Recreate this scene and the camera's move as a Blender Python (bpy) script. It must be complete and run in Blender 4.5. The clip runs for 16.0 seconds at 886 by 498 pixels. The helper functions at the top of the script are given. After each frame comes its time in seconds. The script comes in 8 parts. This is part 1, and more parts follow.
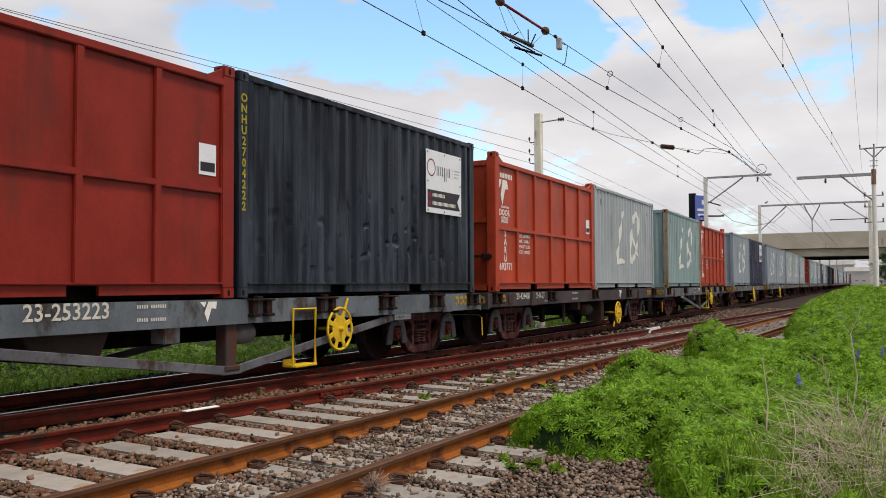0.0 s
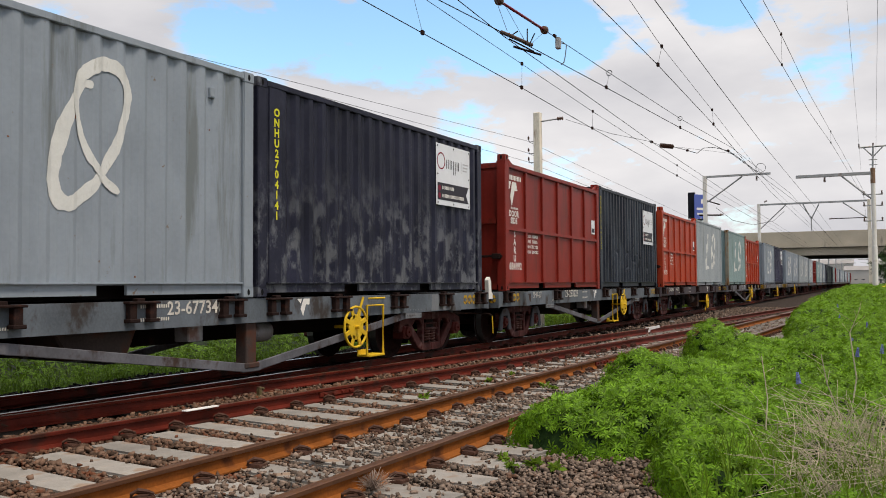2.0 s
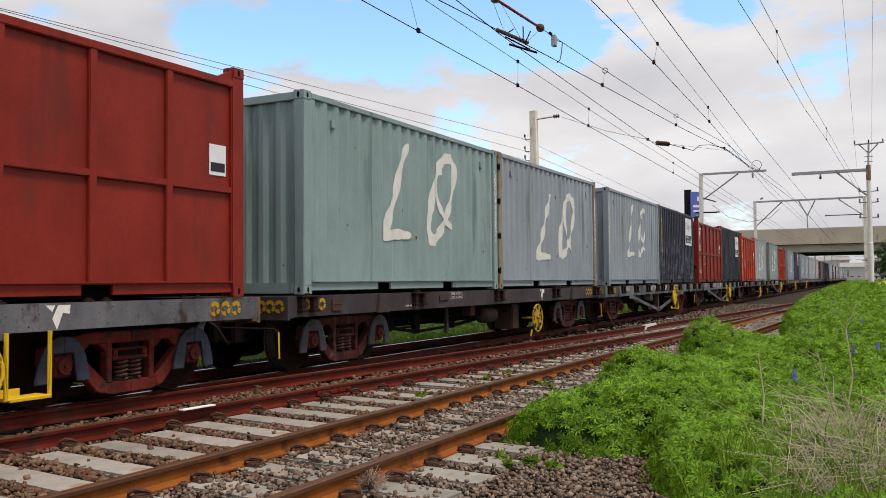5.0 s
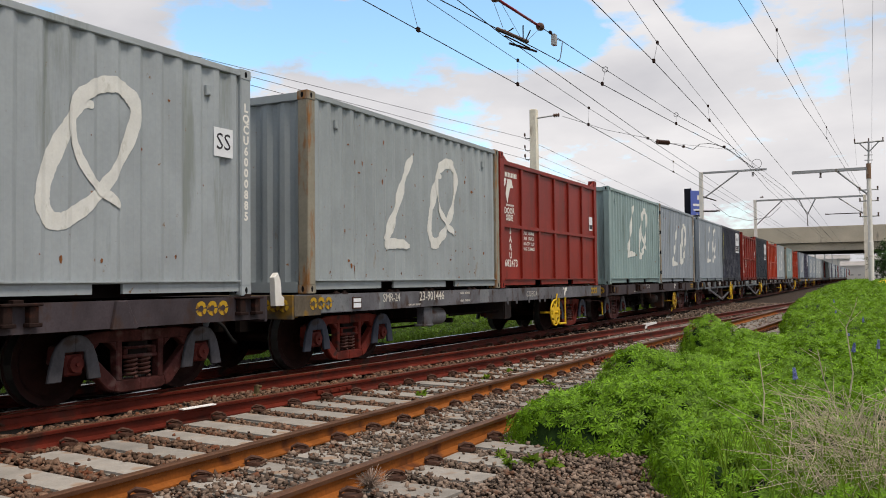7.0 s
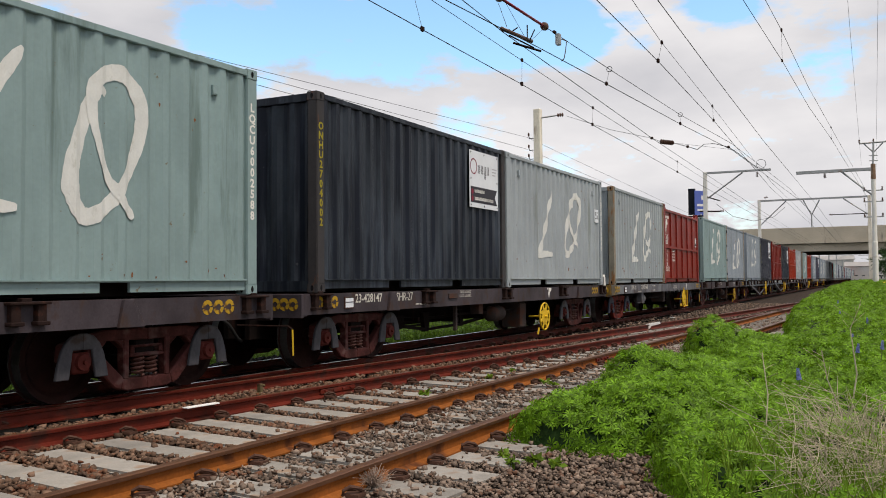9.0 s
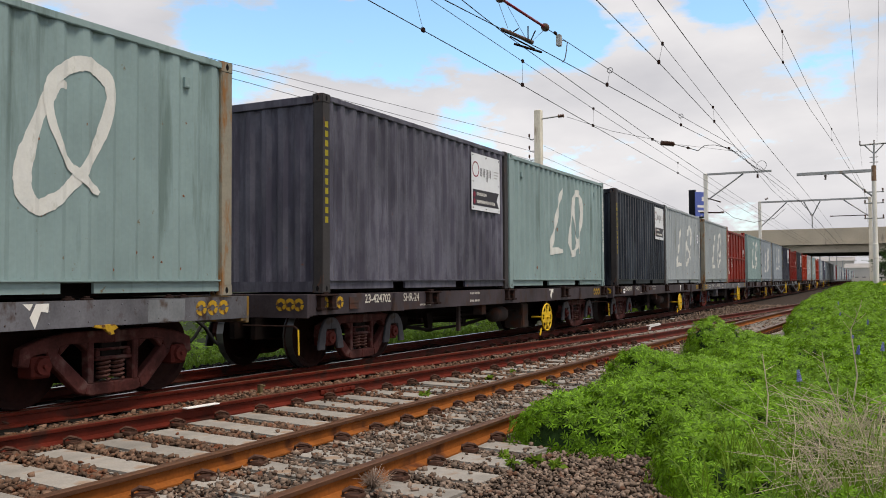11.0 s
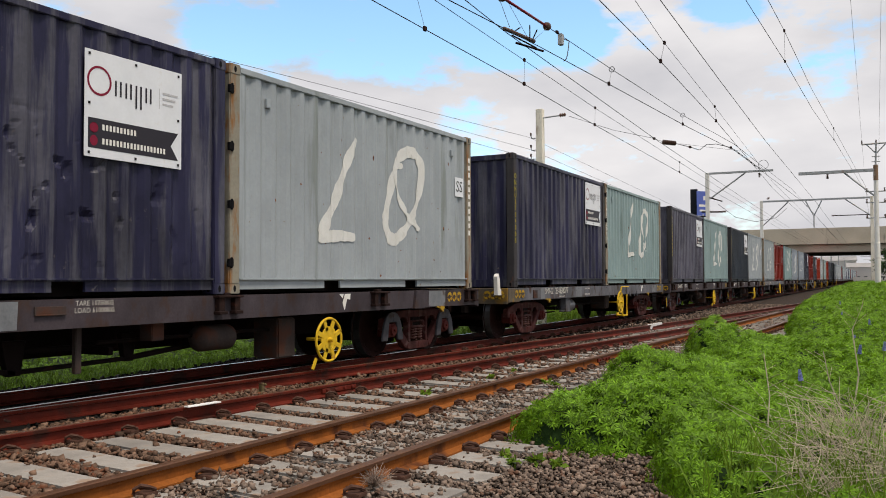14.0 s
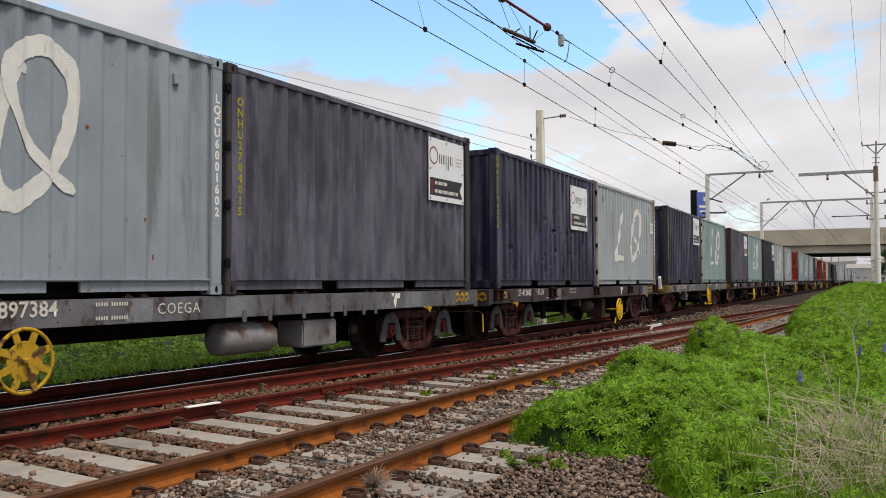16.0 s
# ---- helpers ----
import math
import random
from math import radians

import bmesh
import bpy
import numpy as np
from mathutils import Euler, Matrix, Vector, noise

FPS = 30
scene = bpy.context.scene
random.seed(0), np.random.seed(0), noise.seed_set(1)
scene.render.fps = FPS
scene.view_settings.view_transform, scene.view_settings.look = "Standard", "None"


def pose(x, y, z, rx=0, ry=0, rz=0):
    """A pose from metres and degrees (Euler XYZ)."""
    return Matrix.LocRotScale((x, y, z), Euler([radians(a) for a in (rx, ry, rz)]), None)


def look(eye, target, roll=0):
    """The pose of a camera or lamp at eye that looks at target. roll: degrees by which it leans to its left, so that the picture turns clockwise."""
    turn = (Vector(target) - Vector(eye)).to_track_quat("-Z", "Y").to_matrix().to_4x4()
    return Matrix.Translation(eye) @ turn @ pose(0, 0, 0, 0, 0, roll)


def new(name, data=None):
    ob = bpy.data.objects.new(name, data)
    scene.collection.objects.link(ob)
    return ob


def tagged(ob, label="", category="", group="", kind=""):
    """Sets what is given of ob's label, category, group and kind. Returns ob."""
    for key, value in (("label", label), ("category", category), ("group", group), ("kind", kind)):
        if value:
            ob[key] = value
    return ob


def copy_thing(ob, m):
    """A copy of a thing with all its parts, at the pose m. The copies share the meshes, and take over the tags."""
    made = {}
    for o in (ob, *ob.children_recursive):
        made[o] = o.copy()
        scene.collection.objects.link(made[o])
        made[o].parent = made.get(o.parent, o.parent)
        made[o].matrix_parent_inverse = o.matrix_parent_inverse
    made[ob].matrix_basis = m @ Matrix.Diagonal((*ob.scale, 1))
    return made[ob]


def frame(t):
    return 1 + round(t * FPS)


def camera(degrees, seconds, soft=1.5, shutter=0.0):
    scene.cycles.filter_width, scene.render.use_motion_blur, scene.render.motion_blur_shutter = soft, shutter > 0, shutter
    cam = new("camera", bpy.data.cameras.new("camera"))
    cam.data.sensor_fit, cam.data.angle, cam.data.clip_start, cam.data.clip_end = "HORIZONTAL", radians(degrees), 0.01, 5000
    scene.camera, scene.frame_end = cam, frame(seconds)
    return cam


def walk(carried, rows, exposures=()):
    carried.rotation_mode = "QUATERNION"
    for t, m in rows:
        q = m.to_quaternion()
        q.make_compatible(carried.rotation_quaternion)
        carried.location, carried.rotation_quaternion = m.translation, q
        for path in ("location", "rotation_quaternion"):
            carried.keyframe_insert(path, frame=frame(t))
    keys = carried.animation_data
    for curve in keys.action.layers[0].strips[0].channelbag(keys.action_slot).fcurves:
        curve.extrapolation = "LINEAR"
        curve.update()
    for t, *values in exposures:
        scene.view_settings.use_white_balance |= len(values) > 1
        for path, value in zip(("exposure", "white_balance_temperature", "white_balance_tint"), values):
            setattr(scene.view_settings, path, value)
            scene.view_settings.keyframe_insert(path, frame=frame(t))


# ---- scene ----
# Camera: on a stand beside the tracks, turning a little by hand.
# World: +Y runs along the far straight of the main line, rail tops at z = 0.
EYE = Vector((0.0, 0.0, 1.154))
cam = camera(53.74, 16.0, soft=0.95)


def aim(yaw, pitch, roll):
    y, p = radians(yaw), radians(pitch)
    way = Vector((-math.sin(y) * math.cos(p), math.cos(y) * math.cos(p), math.sin(p)))
    return look(EYE, EYE + way * 10, roll)


walk(cam, [(t, aim(a, b, c)) for t, a, b, c in (
    (0, 26.255, 2.325, -0.26), (0.5, 26.245, 2.308, -0.30), (1, 26.225, 2.303, -0.33), (1.5, 26.212, 2.301, -0.33),
    (2, 26.212, 2.286, -0.34), (2.5, 26.208, 2.255, -0.34), (3, 26.185, 2.230, -0.34), (3.5, 26.138, 2.236, -0.39),
    (4, 26.083, 2.225, -0.45), (5, 25.99, 2.16, -0.54), (6, 25.94, 2.105, -0.59), (6.5, 25.946, 2.098, -0.60),
    (7, 26.000, 2.100, -0.60), (7.5, 26.093, 2.081, -0.55), (8, 26.178, 2.053, -0.50), (8.5, 26.218, 2.045, -0.48),
    (9, 26.232, 2.070, -0.44), (10.2, 26.25, 2.11, -0.37), (11.5, 26.262, 2.128, -0.33), (12, 26.276, 2.129, -0.33),
    (12.5, 26.314, 2.118, -0.30), (13, 26.348, 2.100, -0.275), (13.5, 26.354, 2.060, -0.26), (14, 26.354, 2.055, -0.26),
    (14.5, 26.355, 2.057, -0.25), (15, 26.362, 2.066, -0.22), (15.5, 26.368, 2.088, -0.20), (16, 26.356, 2.098, -0.21))])

# Light: bright cloud with patches of blue, the sun behind thin cloud on the camera's side.
SUN_EL, SUN_AZ = 64.0, 106.0
world = bpy.data.worlds.new("sky")
scene.world = world
world.use_nodes = True
wn, wl = world.node_tree.nodes, world.node_tree.links
bg = wn["Background"]
sky = wn.new("ShaderNodeTexSky")
sky.sky_type, sky.sun_disc = "NISHITA", False
sky.sun_elevation, sky.sun_rotation = radians(SUN_EL), radians(SUN_AZ)
sky.air_density, sky.dust_density = 1.0, 0.4
coord = wn.new("ShaderNodeTexCoord")
mapping = wn.new("ShaderNodeMapping")
mapping.inputs["Location"].default_value = (1.35, 0.25, 0.1)
mapping.inputs["Scale"].default_value = (1.0, 1.0, 2.6)
cloud = wn.new("ShaderNodeTexNoise")
cloud.inputs["Scale"].default_value, cloud.inputs["Detail"].default_value = 8.0, 10.0
cloud.inputs["Roughness"].default_value = 0.60
ramp = wn.new("ShaderNodeValToRGB")
ramp.color_ramp.elements[0].position, ramp.color_ramp.elements[1].position = 0.20, 0.42
ramp.color_ramp.elements[0].color = (0.03, 0.03, 0.03, 1)
shade = wn.new("ShaderNodeTexNoise")
shade.inputs["Scale"].default_value, shade.inputs["Detail"].default_value = 3.4, 8.0
tone = wn.new("ShaderNodeValToRGB")
tone.color_ramp.elements[0].position, tone.color_ramp.elements[0].color = 0.34, (4.08, 4.03, 4.25, 1)
tone.color_ramp.elements[1].position, tone.color_ramp.elements[1].color = 0.62, (5.85, 5.68, 5.72, 1)
mix = wn.new("ShaderNodeMix")
mix.data_type = "RGBA"
wl.new(coord.outputs["Generated"], mapping.inputs["Vector"])
wl.new(mapping.outputs[0], cloud.inputs["Vector"])
wl.new(mapping.outputs[0], shade.inputs["Vector"])
# a closed cover of cloud that thins to openings of blue
bold = wn.new("ShaderNodeMath")
bold.operation = "MULTIPLY_ADD"
bold.inputs[1].default_value, bold.inputs[2].default_value = 1.7, -0.30
wl.new(cloud.outputs["Fac"], bold.inputs[0])
cover = bold.outputs[0]
for way, width, depth in (
        ((-0.640, 0.722, 0.262), 0.040, 0.42), ((-0.600, 0.757, 0.252), 0.050, 0.42), ((-0.549, 0.783, 0.293), 0.034, 0.46), ((-0.530, 0.812, 0.243), 0.030, 0.36),
        ((-0.468, 0.834, 0.297), 0.056, 0.52), ((-0.468, 0.846, 0.252), 0.036, 0.34), ((-0.396, 0.871, 0.294), 0.056, 0.52), ((-0.362, 0.893, 0.268), 0.046, 0.44),
        ((-0.318, 0.902, 0.292), 0.056, 0.52), ((-0.287, 0.920, 0.266), 0.034, 0.42), ((-0.225, 0.936, 0.268), 0.026, 0.38), ((-0.160, 0.944, 0.290), 0.038, 0.44), ((-0.122, 0.949, 0.292), 0.026, 0.38),
        ((-0.45, 0.78, 0.44), 0.14, 0.35), ((0.6, -0.3, 0.7), 0.4, 0.3), ((-0.5, -0.6, 0.6), 0.4, 0.25)):
    near = wn.new("ShaderNodeVectorMath")
    near.operation = "DISTANCE"
    near.inputs[1].default_value = way
    wl.new(coord.outputs["Generated"], near.inputs[0])
    gap = wn.new("ShaderNodeMapRange")
    gap.interpolation_type = "SMOOTHSTEP"
    gap.inputs["From Min"].default_value, gap.inputs["From Max"].default_value = 0.0, width * 1.75
    gap.inputs["To Min"].default_value, gap.inputs["To Max"].default_value = -depth, 0.0
    wl.new(near.outputs["Value"], gap.inputs["Value"])
    total = wn.new("ShaderNodeMath")
    wl.new(cover, total.inputs[0])
    wl.new(gap.outputs["Result"], total.inputs[1])
    cover = total.outputs[0]
wl.new(cover, ramp.inputs[0])
wl.new(shade.outputs["Fac"], tone.inputs[0])
wl.new(ramp.outputs[0], mix.inputs["Factor"])
lift = wn.new("ShaderNodeVectorMath")
lift.operation = "MULTIPLY"
lift.inputs[1].default_value = (1.42, 1.66, 1.64)
wl.new(sky.outputs[0], lift.inputs[0])
wl.new(lift.outputs[0], mix.inputs["A"])
wl.new(tone.outputs[0], mix.inputs["B"])
wl.new(mix.outputs["Result"], bg.inputs["Color"])
bg.inputs["Strength"].default_value = 0.14

sun = new("sun", bpy.data.lights.new("sun", "SUN"))
sun.data.energy, sun.data.angle, sun.data.color = 3.0, radians(14), (1.0, 0.875, 0.75)
el, az = radians(SUN_EL), radians(SUN_AZ)
sun.matrix_world = look((0, 0, 30), Vector((0, 0, 30)) - Vector((math.sin(az) * math.cos(el), math.cos(az) * math.cos(el), math.sin(el))))
scene.view_settings.exposure = 0.1

# ---- materials ----


def material(name, color, rough=0.6, metal=0.0, vary=0.15, scale=6.0, fine=60.0, bump=0.15, tint=None, tint_at=0.62,
             streak=0.0, dist=0.004, per_piece=0.0, spec=0.14, specks=None, grime=0.0, fineness=1.7, below=None):
    """A surface with two scales of variation, relief, patches of a second colour and streaks down its height."""
    m = bpy.data.materials.new(name)
    m.use_nodes = True
    n, l = m.node_tree.nodes, m.node_tree.links
    b = n["Principled BSDF"]
    b.inputs["Roughness"].default_value, b.inputs["Metallic"].default_value = rough, metal
    b.inputs["Specular IOR Level"].default_value = spec
    tc = n.new("ShaderNodeTexCoord")
    big = n.new("ShaderNodeTexNoise")
    big.inputs["Scale"].default_value, big.inputs["Detail"].default_value = scale, 6
    small = n.new("ShaderNodeTexNoise")
    small.inputs["Scale"].default_value, small.inputs["Detail"].default_value = fine, 4
    l.new(tc.outputs["Object"], big.inputs["Vector"])
    l.new(tc.outputs["Object"], small.inputs["Vector"])
    add = n.new("ShaderNodeMath")
    add.operation = "MULTIPLY_ADD"
    l.new(small.outputs["Fac"], add.inputs[0])
    add.inputs[1].default_value = 0.5
    l.new(big.outputs["Fac"], add.inputs[2])
    rp = n.new("ShaderNodeMapRange")
    rp.inputs["From Min"].default_value, rp.inputs["From Max"].default_value = 0.45, 1.05
    rp.inputs["To Min"].default_value, rp.inputs["To Max"].default_value = 1 - vary, 1 + vary
    l.new(add.outputs[0], rp.inputs["Value"])
    mul = n.new("ShaderNodeMix")
    mul.data_type, mul.blend_type = "RGBA", "MULTIPLY"
    mul.inputs["Factor"].default_value = 1.0
    mul.inputs["A"].default_value = (*color, 1)
    l.new(rp.outputs["Result"], mul.inputs["B"])
    out = mul.outputs["Result"]
    if per_piece:
        info = n.new("ShaderNodeObjectInfo")
        geo = n.new("ShaderNodeNewGeometry")
        sm = n.new("ShaderNodeMath")
        sm.operation = "ADD"
        l.new(info.outputs["Random"], sm.inputs[0])
        l.new(geo.outputs["Random Per Island"], sm.inputs[1])
        fr = n.new("ShaderNodeMath")
        fr.operation = "FRACT"
        l.new(sm.outputs[0], fr.inputs[0])
        r2 = n.new("ShaderNodeMapRange")
        r2.inputs["To Min"].default_value, r2.inputs["To Max"].default_value = 1 - per_piece, 1 + per_piece
        l.new(fr.outputs[0], r2.inputs["Value"])
        m2 = n.new("ShaderNodeMix")
        m2.data_type, m2.blend_type = "RGBA", "MULTIPLY"
        m2.inputs["Factor"].default_value = 1.0
        l.new(out, m2.inputs["A"])
        l.new(r2.outputs["Result"], m2.inputs["B"])
        out = m2.outputs["Result"]
    if tint:
        src = big.outputs["Fac"]
        if streak:
            mp = n.new("ShaderNodeMapping")
            mp.inputs["Scale"].default_value = (1, 1, 1 - streak)
            pat = n.new("ShaderNodeTexNoise")
            pat.inputs["Scale"].default_value, pat.inputs["Detail"].default_value = scale * fineness, 8
            pat.inputs["Roughness"].default_value = 0.65
            l.new(tc.outputs["Object"], mp.inputs["Vector"])
            l.new(mp.outputs[0], pat.inputs["Vector"])
            src = pat.outputs["Fac"]
        tr = n.new("ShaderNodeMapRange")
        tr.inputs["From Min"].default_value, tr.inputs["From Max"].default_value = tint_at, tint_at + 0.1
        l.new(src, tr.inputs["Value"])
        reach = tr.outputs["Result"]
        if below:
            # patches only on the lower part, where the box has been knocked about
            sep = n.new("ShaderNodeSeparateXYZ")
            l.new(tc.outputs["Object"], sep.inputs[0])
            hr = n.new("ShaderNodeMapRange")
            hr.inputs["From Min"].default_value, hr.inputs["From Max"].default_value = below * 0.55, below * 1.35
            hr.inputs["To Min"].default_value, hr.inputs["To Max"].default_value = 1.0, 0.08
            l.new(sep.outputs["Z"], hr.inputs["Value"])
            both = n.new("ShaderNodeMath")
            both.operation = "MULTIPLY"
            l.new(reach, both.inputs[0])
            l.new(hr.outputs["Result"], both.inputs[1])
            reach = both.outputs[0]
        m3 = n.new("ShaderNodeMix")
        m3.data_type = "RGBA"
        l.new(reach, m3.inputs["Factor"])
        l.new(out, m3.inputs["A"])
        m3.inputs["B"].default_value = (*tint, 1)
        out = m3.outputs["Result"]
    if grime:
        # broad dull blotches, darker and lighter
        gn = n.new("ShaderNodeTexNoise")
        gn.inputs["Scale"].default_value, gn.inputs["Detail"].default_value, gn.inputs["Roughness"].default_value = scale * 0.6, 9, 0.68
        gm = n.new("ShaderNodeMapping")
        gm.inputs["Scale"].default_value, gm.inputs["Location"].default_value = (1.0, 1.0, 0.55), (3.1, 7.7, 1.3)
        l.new(tc.outputs["Object"], gm.inputs["Vector"])
        l.new(gm.outputs[0], gn.inputs["Vector"])
        gr = n.new("ShaderNodeMapRange")
        gr.inputs["From Min"].default_value, gr.inputs["From Max"].default_value = 0.32, 0.68
        gr.inputs["To Min"].default_value, gr.inputs["To Max"].default_value = 1 - grime, 1 + grime
        l.new(gn.outputs["Fac"], gr.inputs["Value"])
        m4 = n.new("ShaderNodeMix")
        m4.data_type, m4.blend_type = "RGBA", "MULTIPLY"
        m4.inputs["Factor"].default_value = 1.0
        l.new(out, m4.inputs["A"])
        l.new(gr.outputs["Result"], m4.inputs["B"])
        out = m4.outputs["Result"]
    if specks:
        # small rust spots where the paint is chipped
        sn = n.new("ShaderNodeTexNoise")
        sn.inputs["Scale"].default_value, sn.inputs["Detail"].default_value, sn.inputs["Roughness"].default_value = 7.5, 5, 0.7
        l.new(tc.outputs["Object"], sn.inputs["Vector"])
        sr = n.new("ShaderNodeMapRange")
        sr.inputs["From Min"].default_value, sr.inputs["From Max"].default_value = 0.668, 0.72
        l.new(sn.outputs["Fac"], sr.inputs["Value"])
        m5 = n.new("ShaderNodeMix")
        m5.data_type = "RGBA"
        l.new(sr.outputs["Result"], m5.inputs["Factor"])
        l.new(out, m5.inputs["A"])
        m5.inputs["B"].default_value = (*specks, 1)
        out = m5.outputs["Result"]
    l.new(out, b.inputs["Base Color"])
    if bump:
        bp = n.new("ShaderNodeBump")
        bp.inputs["Strength"].default_value, bp.inputs["Distance"].default_value = bump, dist
        l.new(add.outputs[0], bp.inputs["Height"])
        l.new(bp.outputs[0], b.inputs["Normal"])
    return m


